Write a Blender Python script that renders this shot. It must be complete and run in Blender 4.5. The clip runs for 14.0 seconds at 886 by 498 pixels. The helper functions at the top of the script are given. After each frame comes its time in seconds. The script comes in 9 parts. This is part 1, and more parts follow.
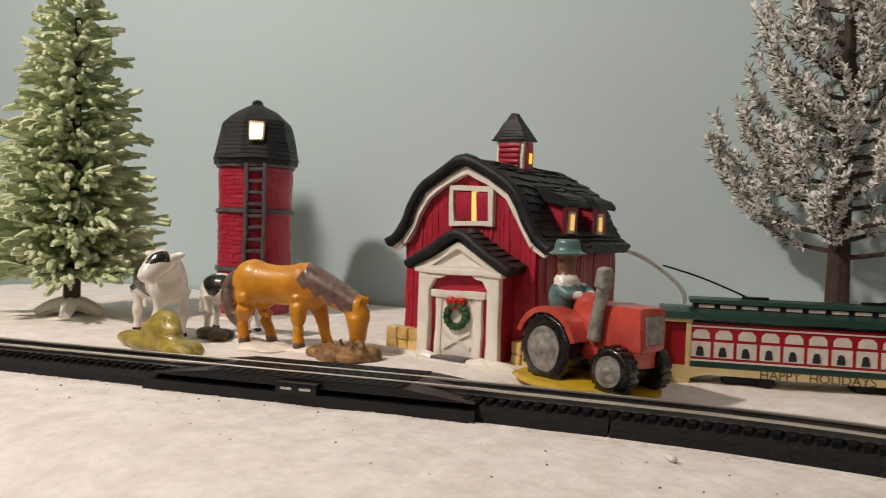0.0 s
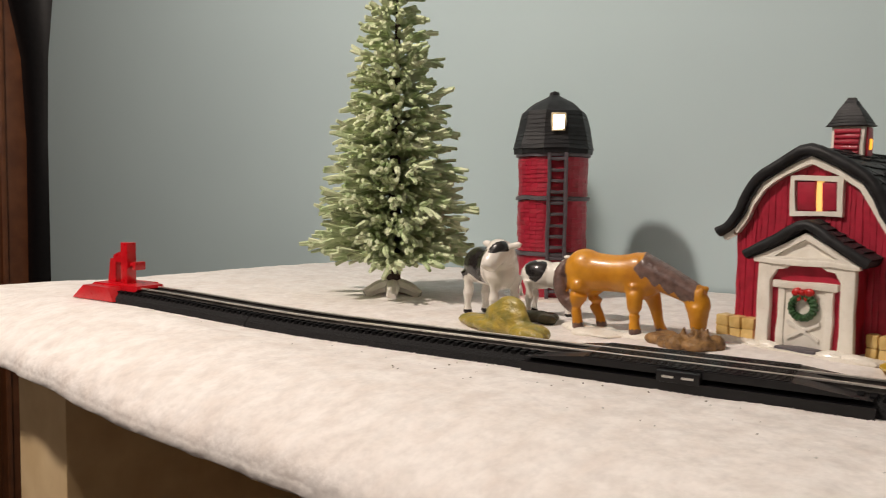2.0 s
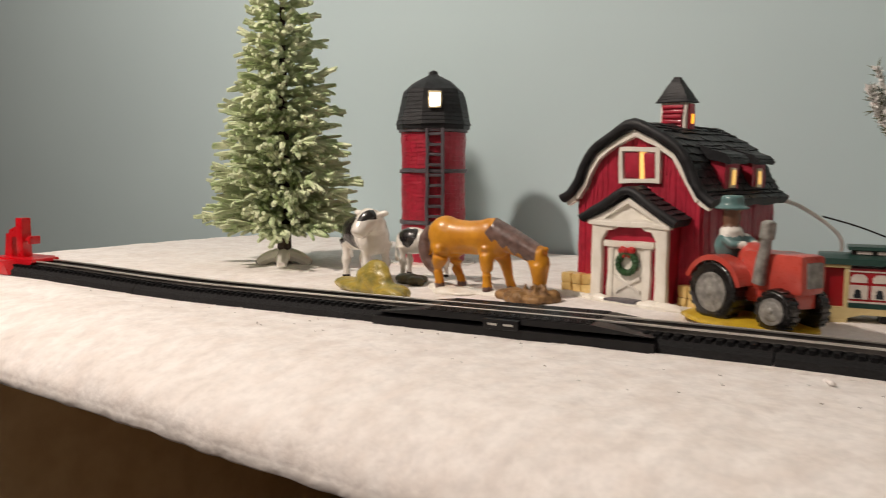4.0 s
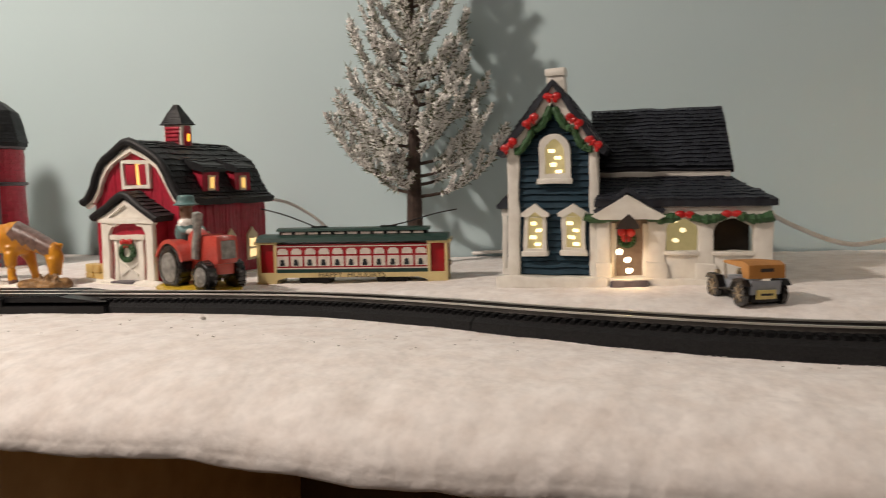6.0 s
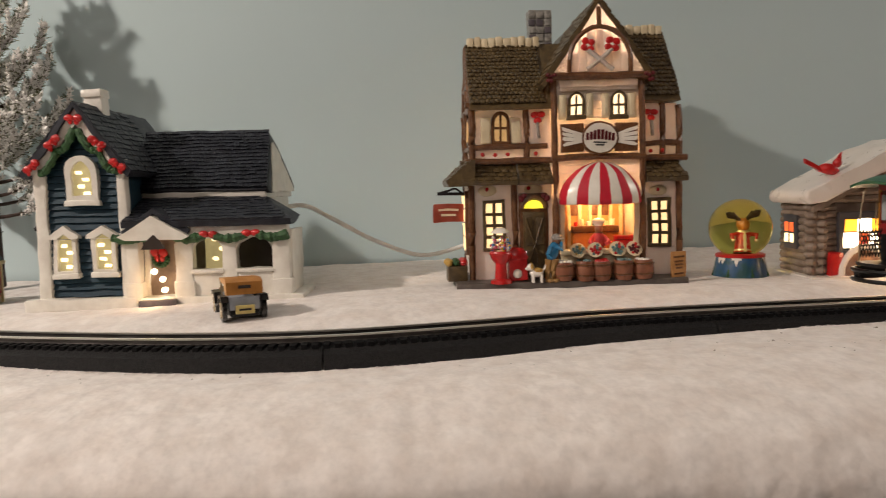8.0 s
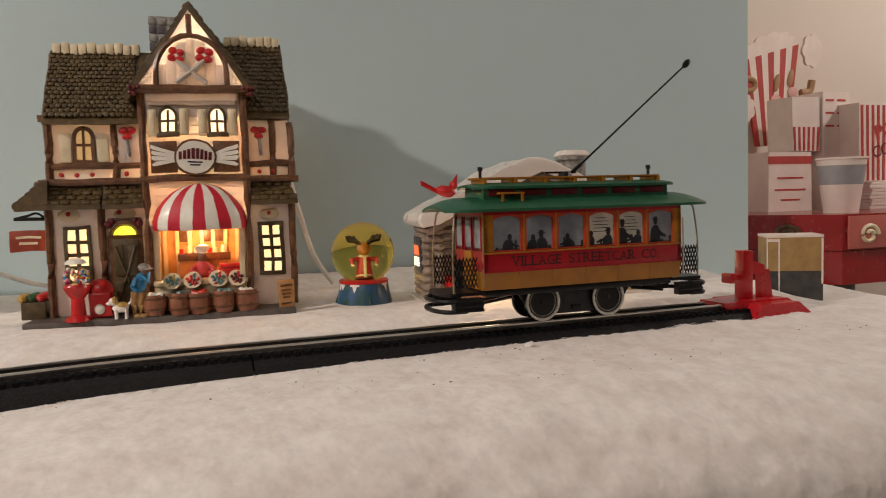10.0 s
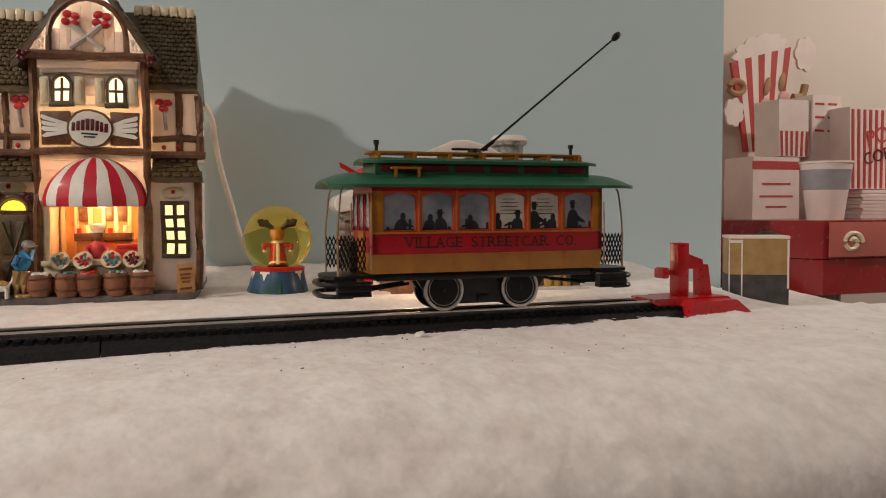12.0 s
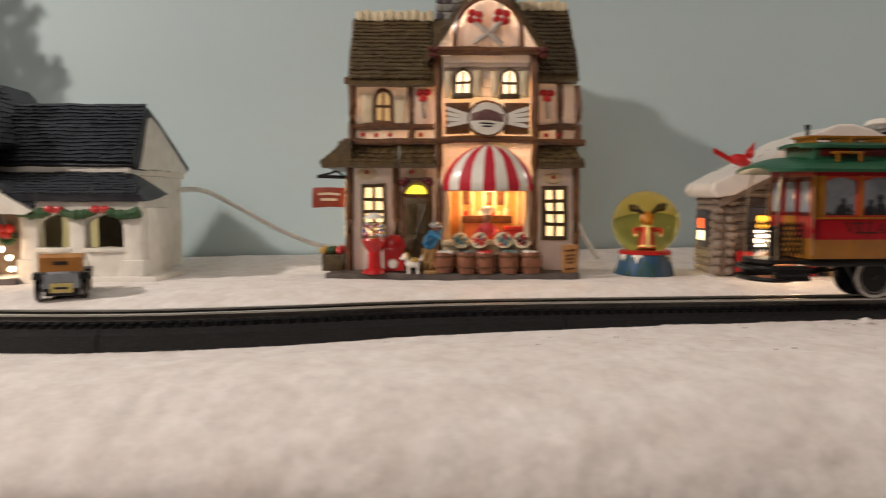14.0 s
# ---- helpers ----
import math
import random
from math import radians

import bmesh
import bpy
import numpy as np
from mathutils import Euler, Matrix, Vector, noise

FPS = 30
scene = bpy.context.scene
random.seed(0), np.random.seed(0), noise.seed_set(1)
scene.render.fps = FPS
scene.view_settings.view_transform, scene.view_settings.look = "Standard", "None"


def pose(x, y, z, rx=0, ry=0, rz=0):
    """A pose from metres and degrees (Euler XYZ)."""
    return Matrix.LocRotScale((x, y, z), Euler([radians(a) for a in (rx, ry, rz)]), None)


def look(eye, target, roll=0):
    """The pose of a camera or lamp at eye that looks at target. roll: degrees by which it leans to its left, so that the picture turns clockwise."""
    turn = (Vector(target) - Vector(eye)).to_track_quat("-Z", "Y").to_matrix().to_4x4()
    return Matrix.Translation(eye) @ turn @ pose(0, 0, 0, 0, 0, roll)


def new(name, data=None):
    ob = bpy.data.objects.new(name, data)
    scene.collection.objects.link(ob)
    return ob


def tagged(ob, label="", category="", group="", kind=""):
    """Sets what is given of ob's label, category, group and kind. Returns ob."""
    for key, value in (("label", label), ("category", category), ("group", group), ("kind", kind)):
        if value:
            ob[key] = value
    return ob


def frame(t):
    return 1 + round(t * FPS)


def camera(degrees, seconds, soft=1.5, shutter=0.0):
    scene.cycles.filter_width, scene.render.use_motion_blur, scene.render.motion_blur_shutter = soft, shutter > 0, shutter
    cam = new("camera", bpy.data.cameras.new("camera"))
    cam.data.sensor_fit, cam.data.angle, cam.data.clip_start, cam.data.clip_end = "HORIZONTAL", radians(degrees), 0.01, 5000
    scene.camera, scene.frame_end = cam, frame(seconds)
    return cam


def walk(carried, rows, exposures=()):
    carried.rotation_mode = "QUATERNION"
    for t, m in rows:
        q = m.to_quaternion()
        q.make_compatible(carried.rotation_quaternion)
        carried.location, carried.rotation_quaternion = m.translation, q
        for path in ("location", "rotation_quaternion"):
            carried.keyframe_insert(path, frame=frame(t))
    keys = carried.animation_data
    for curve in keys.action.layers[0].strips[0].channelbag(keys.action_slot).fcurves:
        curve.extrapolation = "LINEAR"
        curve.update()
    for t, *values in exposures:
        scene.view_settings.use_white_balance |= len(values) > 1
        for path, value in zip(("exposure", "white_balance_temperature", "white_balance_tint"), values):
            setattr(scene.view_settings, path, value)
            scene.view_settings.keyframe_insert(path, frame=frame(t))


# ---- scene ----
cam = camera(59.12, 14.0, soft=1.0, shutter=0.25)

PATH = [
    (0, (0.03176, -0.02391, 0.08956), (-0.41049, 0.87257, 0.06244), 1.75),
    (0.5, (0.03202, -0.03041, 0.08647), (-0.48240, 0.82644, 0.05199), 1.74),
    (1, (0.01252, -0.04889, 0.08732), (-0.56159, 0.76875, 0.04401), 1.54),
    (1.5, (-0.01059, -0.07160, 0.09285), (-0.62202, 0.71777, 0.03760), 1.29),
    (2, (-0.03451, -0.09715, 0.10169), (-0.67580, 0.66689, 0.03101), 0.90),
    (2.2, (-0.04322, -0.10035, 0.10180), (-0.69111, 0.65740, 0.02397), 0.77),
    (4.3, (0.09185, -0.10464, 0.09867), (-0.45782, 0.72381, -0.00868), -0.17),
    (4.5, (0.13707, -0.11810, 0.09563), (-0.38154, 0.72988, -0.01379), -0.58),
    (5, (0.19708, -0.14201, 0.09611), (-0.23365, 0.75379, -0.01349), -0.94),
    (5.5, (0.22483, -0.16606, 0.09241), (-0.11916, 0.76807, -0.00283), -1.01),
    (6, (0.27333, -0.17666, 0.09187), (0.01223, 0.78487, 0.00650), -1.11),
    (6.5, (0.31998, -0.17514, 0.09367), (0.15846, 0.80811, 0.00923), -1.29),
    (7, (0.35993, -0.18122, 0.09299), (0.27699, 0.81181, 0.00935), -1.22),
    (7.5, (0.41750, -0.18043, 0.09465), (0.37901, 0.81553, 0.01348), -1.24),
    (8, (0.45440, -0.17729, 0.09561), (0.47585, 0.81937, 0.01682), -1.51),
    (8.5, (0.48564, -0.16985, 0.09592), (0.57623, 0.82311, 0.01962), -1.87),
    (9, (0.53677, -0.15767, 0.10044), (0.70911, 0.82428, 0.02248), -2.13),
    (9.2, (0.56113, -0.15478, 0.10131), (0.75750, 0.82258, 0.02255), -2.30),
    (11.3, (0.66456, -0.14800, 0.08978), (0.93189, 0.81443, 0.04208), -1.00),
    (11.5, (0.67338, -0.14413, 0.08881), (0.92533, 0.82219, 0.03639), -0.81),
    (12, (0.70267, -0.12814, 0.07534), (0.92372, 0.84590, 0.02667), -0.28),
    (12.5, (0.70953, -0.11947, 0.07284), (0.90221, 0.86040, 0.02066), -0.11),
    (13, (0.71044, -0.11940, 0.07214), (0.86375, 0.86718, 0.01602), 0.04),
    (13.5, (0.66720, -0.12595, 0.07459), (0.76955, 0.86682, 0.01186), 0.37),
    (14, (0.56150, -0.13185, 0.07325), (0.55817, 0.86612, 0.00976), 0.10),
]
walk(cam, [(t, look(eye, target, roll)) for t, eye, target, roll in PATH],
     [(0.0, -0.07, 6600, 11.8), (2.0, -0.11, 6600, 11.8), (4.5, 0.02, 6600, 11.8), (5.5, 0.12, 6626, 12.0), (6.5, 0.3, 6678, 12.5), (7.5, 0.4, 6730, 13.0), (8.5, 0.47, 6730, 13.0), (11.5, 0.54, 6530, 12.3), (13.0, 0.54, 6530, 12.3), (14.0, 0.62, 6530, 12.3)])

# ---- light of the room ----
C = 0.01                       # the plan below is in centimetres
world = bpy.data.worlds.new("room_world")
scene.world = world
world.use_nodes = True
world.node_tree.nodes["Background"].inputs[0].default_value = (0.55, 0.5, 0.45, 1)
world.node_tree.nodes["Background"].inputs[1].default_value = 0.03


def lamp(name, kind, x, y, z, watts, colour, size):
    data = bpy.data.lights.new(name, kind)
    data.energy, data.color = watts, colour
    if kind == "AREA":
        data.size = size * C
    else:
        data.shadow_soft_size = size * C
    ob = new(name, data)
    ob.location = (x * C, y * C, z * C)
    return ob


lamp("room_lamp", "POINT", -62, -16, 79, 33.5, (1.0, 0.88, 0.775), 2.8)
# Unseen soft area lamp, added behind the viewer as frontal fill.
ceiling = lamp("front_fill", "AREA", -30, -215, 140, 9.5, (1.0, 0.87, 0.79), 110)
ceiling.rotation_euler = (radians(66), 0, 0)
lamp("popcorn_lamp", "POINT", 200, 38, 72, 11, (1.0, 0.88, 0.78), 6)


# ---- materials ----
def mat(name, c1, c2=None, rough=0.5, metal=0.0, s=150, bump=0.15, bs=None, coat=0.0, emit=None, power=0.0, sheen=0.0, relief=0.0006, mix=(0.35, 0.65), spec=0.5):
    """A painted or natural surface: two tones in a fine noise, roughness that varies, fine relief."""
    m = bpy.data.materials.new(name)
    m.use_nodes = True
    t = m.node_tree
    p = t.nodes["Principled BSDF"]
    c2 = c2 or tuple(v * 0.8 for v in c1)
    co = t.nodes.new("ShaderNodeTexCoord")
    n1 = t.nodes.new("ShaderNodeTexNoise")
    n1.inputs["Scale"].default_value, n1.inputs["Detail"].default_value = s, 5
    n2 = t.nodes.new("ShaderNodeTexNoise")
    n2.inputs["Scale"].default_value, n2.inputs["Detail"].default_value = bs or s * 6, 4
    ramp = t.nodes.new("ShaderNodeValToRGB")
    ramp.color_ramp.elements[0].position, ramp.color_ramp.elements[1].position = mix
    ramp.color_ramp.elements[0].color, ramp.color_ramp.elements[1].color = (*c2, 1), (*c1, 1)
    rr = t.nodes.new("ShaderNodeMapRange")
    rr.inputs["To Min"].default_value, rr.inputs["To Max"].default_value = max(0.02, rough - 0.1), min(1, rough + 0.1)
    bp = t.nodes.new("ShaderNodeBump")
    bp.inputs["Strength"].default_value, bp.inputs["Distance"].default_value = bump, relief
    for a, b in ((co.outputs["Object"], n1.inputs["Vector"]), (co.outputs["Object"], n2.inputs["Vector"]), (n1.outputs["Fac"], ramp.inputs["Fac"]),
                 (ramp.outputs["Color"], p.inputs["Base Color"]), (n2.outputs["Fac"], rr.inputs["Value"]), (rr.outputs["Result"], p.inputs["Roughness"]),
                 (n2.outputs["Fac"], bp.inputs["Height"]), (bp.outputs["Normal"], p.inputs["Normal"])):
        t.links.new(a, b)
    p.inputs["Metallic"].default_value = metal
    p.inputs["Specular IOR Level"].default_value = spec
    p.inputs["Coat Weight"].default_value = coat
    p.inputs["Coat Roughness"].default_value = 0.15
    p.inputs["Sheen Weight"].default_value = sheen
    if emit:
        p.inputs["Emission Color"].default_value, p.inputs["Emission Strength"].default_value = (*emit, 1), power
    return m


def glass(name, colour=(1, 1, 1), rough=0.02, ior=1.45):
    m = bpy.data.materials.new(name)
    m.use_nodes = True
    p = m.node_tree.nodes["Principled BSDF"]
    p.inputs["Base Color"].default_value = (*colour, 1)
    p.inputs["Transmission Weight"].default_value, p.inputs["Roughness"].default_value, p.inputs["IOR"].default_value = 1, rough, ior
    return m


WALL = mat("sage_wall_paint", (0.475, 0.6, 0.625), (0.46, 0.582, 0.608), 0.75, s=4, bs=900, bump=0.06)
PALE = mat("pale_wall_paint", (0.75, 0.68, 0.6), (0.72, 0.65, 0.57), 0.8, s=4, bs=900, bump=0.06)
CEIL = mat("ceiling_paint", (0.36, 0.345, 0.325), None, 0.9, s=6)
CARPET = mat("carpet", (0.12, 0.09, 0.07), None, 0.95, s=60)
SNOWM = mat("snow_batting", (0.9, 0.862, 0.835), (0.79, 0.728, 0.685), 0.97, s=60, bs=900, bump=0.09, relief=0.0008, sheen=0.2, mix=(0.28, 0.62))


def clumped(m, scale, strength, distance):
    """Adds a coarser relief under the fine one, for matted fibre."""
    t = m.node_tree
    fine = next(n for n in t.nodes if n.type == "BUMP")
    co = next(n for n in t.nodes if n.type == "TEX_COORD")
    n = t.nodes.new("ShaderNodeTexNoise")
    n.inputs["Scale"].default_value, n.inputs["Detail"].default_value, n.inputs["Roughness"].default_value = scale, 2.5, 0.5
    b = t.nodes.new("ShaderNodeBump")
    b.inputs["Strength"].default_value, b.inputs["Distance"].default_value = strength, distance
    t.links.new(co.outputs["Object"], n.inputs["Vector"])
    t.links.new(n.outputs["Fac"], b.inputs["Height"])
    t.links.new(b.outputs["Normal"], fine.inputs["Normal"])


def combed(m, along):
    """Stretches every pattern of a material front to back."""
    t = m.node_tree
    co = next(n for n in t.nodes if n.type == "TEX_COORD")
    mp = t.nodes.new("ShaderNodeMapping")
    mp.inputs["Scale"].default_value = (1, along, 1)
    for l in list(t.links):
        if l.from_socket == co.outputs["Object"]:
            t.links.new(mp.outputs["Vector"], l.to_socket)
    t.links.new(co.outputs["Object"], mp.inputs["Vector"])


clumped(SNOWM, 80, 0.34, 0.006)


def mottled(m, scale, low):
    """Multiplies the colour by a second, finer mottling."""
    t = m.node_tree
    p = t.nodes["Principled BSDF"]
    old = p.inputs["Base Color"].links[0].from_socket
    co = next(n for n in t.nodes if n.type == "TEX_COORD")
    n, r, mx = t.nodes.new("ShaderNodeTexNoise"), t.nodes.new("ShaderNodeMapRange"), t.nodes.new("ShaderNodeMix")
    n.inputs["Scale"].default_value, n.inputs["Detail"].default_value = scale, 3
    r.inputs["From Min"].default_value, r.inputs["From Max"].default_value = 0.32, 0.6
    r.inputs["To Min"].default_value, r.inputs["To Max"].default_value = low, 1.0
    mx.data_type, mx.blend_type = "RGBA", "MULTIPLY"
    mx.inputs[0].default_value = 1.0
    t.links.new(co.outputs["Object"], n.inputs["Vector"])
    t.links.new(n.outputs["Fac"], r.inputs["Value"])
    t.links.new(old, mx.inputs[6])
    t.links.new(r.outputs["Result"], mx.inputs[7])
    t.links.new(mx.outputs[2], p.inputs["Base Color"])


mottled(SNOWM, 150, 0.9)
mottled(SNOWM, 420, 0.95)
combed(SNOWM, 0.8)
PINE = mat("blond_wood", (0.78, 0.6, 0.36), (0.68, 0.5, 0.28), 0.5, s=35)
DIMBROWN = mat("dim_brown", (0.1, 0.052, 0.018), (0.075, 0.038, 0.013), 0.6, s=30)
REDWOOD = mat("stained_wood", (0.17, 0.06, 0.022), (0.11, 0.035, 0.012), 0.45, s=25)
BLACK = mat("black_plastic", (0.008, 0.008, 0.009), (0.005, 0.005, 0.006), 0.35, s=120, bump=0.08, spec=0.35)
BALLAST = mat("roadbed_plastic", (0.015, 0.015, 0.016), (0.006, 0.006, 0.007), 0.62, s=700, bs=1300, bump=0.9, relief=0.0012, spec=0.25)
TIE = mat("tie_plastic", (0.006, 0.006, 0.007), None, 0.6, s=300, spec=0.1)
STEEL = mat("rail_steel", (0.78, 0.75, 0.7), (0.62, 0.59, 0.55), 0.32, 0.85, s=25, bs=60, bump=0.02)
# Rail steel again, darkened: shade on the rail's flank is in the colour.
RAILWEB = mat("shaded_rail_side", (0.16, 0.15, 0.14), (0.09, 0.085, 0.08), 0.35, 0.7, s=60, bs=200, bump=0.05)
REDPL = mat("red_plastic", (0.62, 0.008, 0.018), (0.5, 0.006, 0.012), 0.3, s=60, bump=0.1, coat=0.3)
GREENPL = mat("green_roof_plastic", (0.02, 0.115, 0.058), (0.014, 0.09, 0.045), 0.4, s=80, bump=0.12)
CARRED = mat("carmine_paint", (0.38, 0.008, 0.015), (0.31, 0.006, 0.012), 0.35, s=90, bump=0.1)
CARGOLD = mat("ochre_paint", (0.38, 0.155, 0.012), (0.32, 0.125, 0.01), 0.4, s=90, bump=0.1)
CARORANGE = mat("vermilion_trim", (0.48, 0.055, 0.018), (0.4, 0.04, 0.014), 0.4, s=90)
DARKRED = mat("maroon_paint", (0.12, 0.008, 0.012), (0.09, 0.006, 0.009), 0.4, s=90)
INK = mat("printed_ink", (0.03, 0.012, 0.012), None, 0.5, s=90)
FILM = mat("window_film", (0.30, 0.34, 0.38), (0.17, 0.20, 0.23), 0.18, s=70, bump=0.02, coat=0.5)
FILMLIT = mat("window_film_lit_page", (0.66, 0.64, 0.55), (0.5, 0.49, 0.43), 0.2, s=120, bump=0.02, coat=0.5)
SILH = mat("silhouette_print", (0.022, 0.028, 0.036), None, 0.4, s=90)
BRASS = mat("brass_wire", (0.5, 0.42, 0.3), (0.38, 0.3, 0.2), 0.35, 0.8, s=200)
GREYMET = mat("grey_truck", (0.015, 0.016, 0.018), (0.009, 0.0095, 0.011), 0.45, s=150)
TREAD = mat("nickel_rim", (0.72, 0.7, 0.66), (0.58, 0.56, 0.52), 0.3, 0.6, s=150)
CHINA_W = mat("glazed_white", (0.9, 0.87, 0.79), (0.8, 0.76, 0.67), 0.3, s=90, bump=0.2, coat=0.3)
COWW = mat("white_glaze", (0.88, 0.85, 0.79), (0.78, 0.74, 0.67), 0.25, s=60, bump=0.12, coat=0.5)
CREAM = mat("glazed_cream", (0.8, 0.7, 0.48), (0.7, 0.59, 0.39), 0.35, s=90, bump=0.2, coat=0.2)
BARNRED = mat("barn_red_glaze", (0.46, 0.02, 0.048), (0.34, 0.013, 0.033), 0.4, s=160, bump=0.3, coat=0.2)
SLATE = mat("black_roof_glaze", (0.02, 0.021, 0.024), (0.01, 0.01, 0.011), 0.5, s=160, bump=0.35, spec=0.3)
HSLATE = mat("blue_slate_glaze", (0.03, 0.035, 0.047), (0.015, 0.017, 0.024), 0.5, s=160, bump=0.35, spec=0.35)
PAVE = mat("paving_glaze", (0.13, 0.11, 0.095), (0.08, 0.066, 0.058), 0.45, s=120, bump=0.4)
SILOGREY = mat("grey_band_glaze", (0.12, 0.105, 0.12), (0.08, 0.07, 0.08), 0.4, s=160)
BALE = mat("pale_straw_glaze", (0.78, 0.58, 0.24), (0.62, 0.42, 0.14), 0.4, s=140, bump=0.4, coat=0.2)
STRAW = mat("straw_glaze", (0.58, 0.37, 0.09), (0.42, 0.25, 0.05), 0.4, s=160, bump=0.4, coat=0.2)
NAVY = mat("navy_siding_glaze", (0.014, 0.046, 0.072), (0.009, 0.032, 0.052), 0.5, s=160, bump=0.25, spec=0.25)
HOUSEW = mat("house_white_glaze", (0.84, 0.82, 0.75), (0.74, 0.71, 0.64), 0.35, s=110, bump=0.25, coat=0.2)
GARL = mat("garland_green", (0.035, 0.12, 0.035), (0.015, 0.06, 0.018), 0.5, s=400, bump=0.8)
BOW = mat("bow_red", (0.6, 0.015, 0.015), (0.42, 0.008, 0.008), 0.35, s=160, coat=0.3)
BROWNR = mat("brown_shingle_glaze", (0.12, 0.08, 0.031), (0.066, 0.042, 0.017), 0.36, s=200, bump=0.4, coat=0.2)
BROWNT = mat("timber_glaze", (0.17, 0.075, 0.03), (0.095, 0.038, 0.015), 0.3, s=200, bump=0.35, coat=0.25)
BEIGE = mat("beige_wall_glaze", (0.95, 0.88, 0.8), (0.9, 0.8, 0.7), 0.4, s=150, bump=0.15, coat=0.2)
PINKW = mat("cream_wall_glaze", (0.95, 0.89, 0.84), (0.92, 0.83, 0.76), 0.35, s=150, bump=0.15, coat=0.2)


def translucent(m, share, colour):
    """Thin porcelain or flock: lets part of the light behind it through."""
    t = m.node_tree
    out = t.nodes["Material Output"]
    mix, tr = t.nodes.new("ShaderNodeMixShader"), t.nodes.new("ShaderNodeBsdfTranslucent")
    tr.inputs["Color"].default_value = (*colour, 1)
    mix.inputs[0].default_value = share
    t.links.new(t.nodes["Principled BSDF"].outputs[0], mix.inputs[1])
    t.links.new(tr.outputs[0], mix.inputs[2])
    t.links.new(mix.outputs[0], out.inputs["Surface"])


translucent(BEIGE, 0.17, (0.95, 0.78, 0.62))
translucent(PINKW, 0.09, (0.95, 0.86, 0.78))
BOARDW = mat("cream_board_glaze", (0.95, 0.89, 0.84), (0.92, 0.83, 0.76), 0.35, s=150, bump=0.15, coat=0.2)
translucent(BOARDW, 0.5, (0.97, 0.9, 0.82))
LOGM = mat("grey_log_glaze", (0.3, 0.235, 0.185), (0.2, 0.15, 0.115), 0.5, s=110, bump=0.45)
LOGD = mat("dark_frame_glaze", (0.06, 0.058, 0.066), None, 0.45, s=110)
SNOWGL = mat("snow_glaze", (0.84, 0.78, 0.72), (0.78, 0.71, 0.64), 0.3, s=40, bs=90, bump=0.06, coat=0.3)
HONEY = mat("honey_glaze", (0.7, 0.31, 0.018), (0.5, 0.19, 0.009), 0.4, s=75, bs=300, bump=0.3, coat=0.25)
MANE = mat("mane_brown", (0.2, 0.12, 0.1), (0.09, 0.05, 0.042), 0.35, s=200, bump=0.5, coat=0.4)
TRACTR = mat("tractor_red_glaze", (0.6, 0.085, 0.06), (0.46, 0.05, 0.035), 0.3, s=90, bump=0.15, coat=0.4)
TYRE = mat("tyre_glaze", (0.01, 0.009, 0.009), (0.005, 0.005, 0.005), 0.25, s=200, bump=0.4, coat=0.4)
HUB = mat("hub_grey", (0.36, 0.35, 0.32), (0.17, 0.165, 0.155), 0.4, s=250, bump=0.5, coat=0.2)
TEAL = mat("teal_glaze", (0.13, 0.24, 0.24), (0.09, 0.18, 0.18), 0.35, s=150, bump=0.2)
SKIN = mat("brown_figure_glaze", (0.2, 0.1, 0.06), None, 0.4, s=150)
WARMLIT = mat("lit_window_warm", (0.9, 0.75, 0.45), None, 0.4, s=120, emit=(1.0, 0.70, 0.33), power=1.0)
SHOPLIT = mat("lit_shop_pane", (0.95, 0.8, 0.6), (0.8, 0.55, 0.3), 0.4, s=260, emit=(1.0, 0.74, 0.45), power=1.25)
SHOPDIM = mat("dim_shop_pane", (0.5, 0.33, 0.15), (0.4, 0.24, 0.09), 0.4, s=260, emit=(1.0, 0.6, 0.24), power=0.3)
SHOPWARM = mat("lit_lattice_pane", (0.9, 0.75, 0.5), (0.8, 0.6, 0.35), 0.4, s=260, emit=(1.0, 0.68, 0.32), power=0.95)
WHITELIT = mat("lit_window_bright", (0.95, 0.9, 0.8), None, 0.4, s=120, emit=(1.0, 0.84, 0.6), power=4.5)
DOTLIT = mat("fairy_light", (0.95, 0.85, 0.6), None, 0.4, s=120, emit=(1.0, 0.82, 0.48), power=1.3)
AMBERLIT = mat("lit_window_amber", (0.9, 0.5, 0.1), None, 0.4, s=120, emit=(1.0, 0.42, 0.03), power=1.5)
REDLIT = mat("lit_window_red", (0.8, 0.2, 0.06), (0.6, 0.1, 0.03), 0.4, s=200, emit=(1.0, 0.14, 0.03), power=0.7)
LOFTLIT = mat("lit_loft_gap", (0.9, 0.6, 0.2), None, 0.4, s=120, emit=(1.0, 0.58, 0.16), power=0.8)
DIMLIT = mat("window_inside", (0.4, 0.36, 0.2), (0.28, 0.25, 0.13), 0.5, s=120, emit=(1.0, 0.8, 0.36), power=0.22)
DARKPANE = mat("dark_pane", (0.06, 0.05, 0.045), None, 0.2, s=120, coat=0.5)
ORANGEIN = mat("shop_inside", (0.7, 0.36, 0.13), (0.55, 0.26, 0.08), 0.6, s=120)
NEEDLE = mat("pale_green_foliage", (0.72, 0.77, 0.53), (0.41, 0.52, 0.27), 0.75, s=75, bs=900, bump=0.9, relief=0.0014, mix=(0.36, 0.6), spec=0.25)
TRUNK = mat("dark_trunk", (0.06, 0.035, 0.025), (0.035, 0.02, 0.014), 0.7, s=200, bump=0.6)
FLOCK = mat("flocked_needles", (0.96, 0.96, 0.94), (0.9, 0.88, 0.85), 0.85, s=300, bump=0.5)
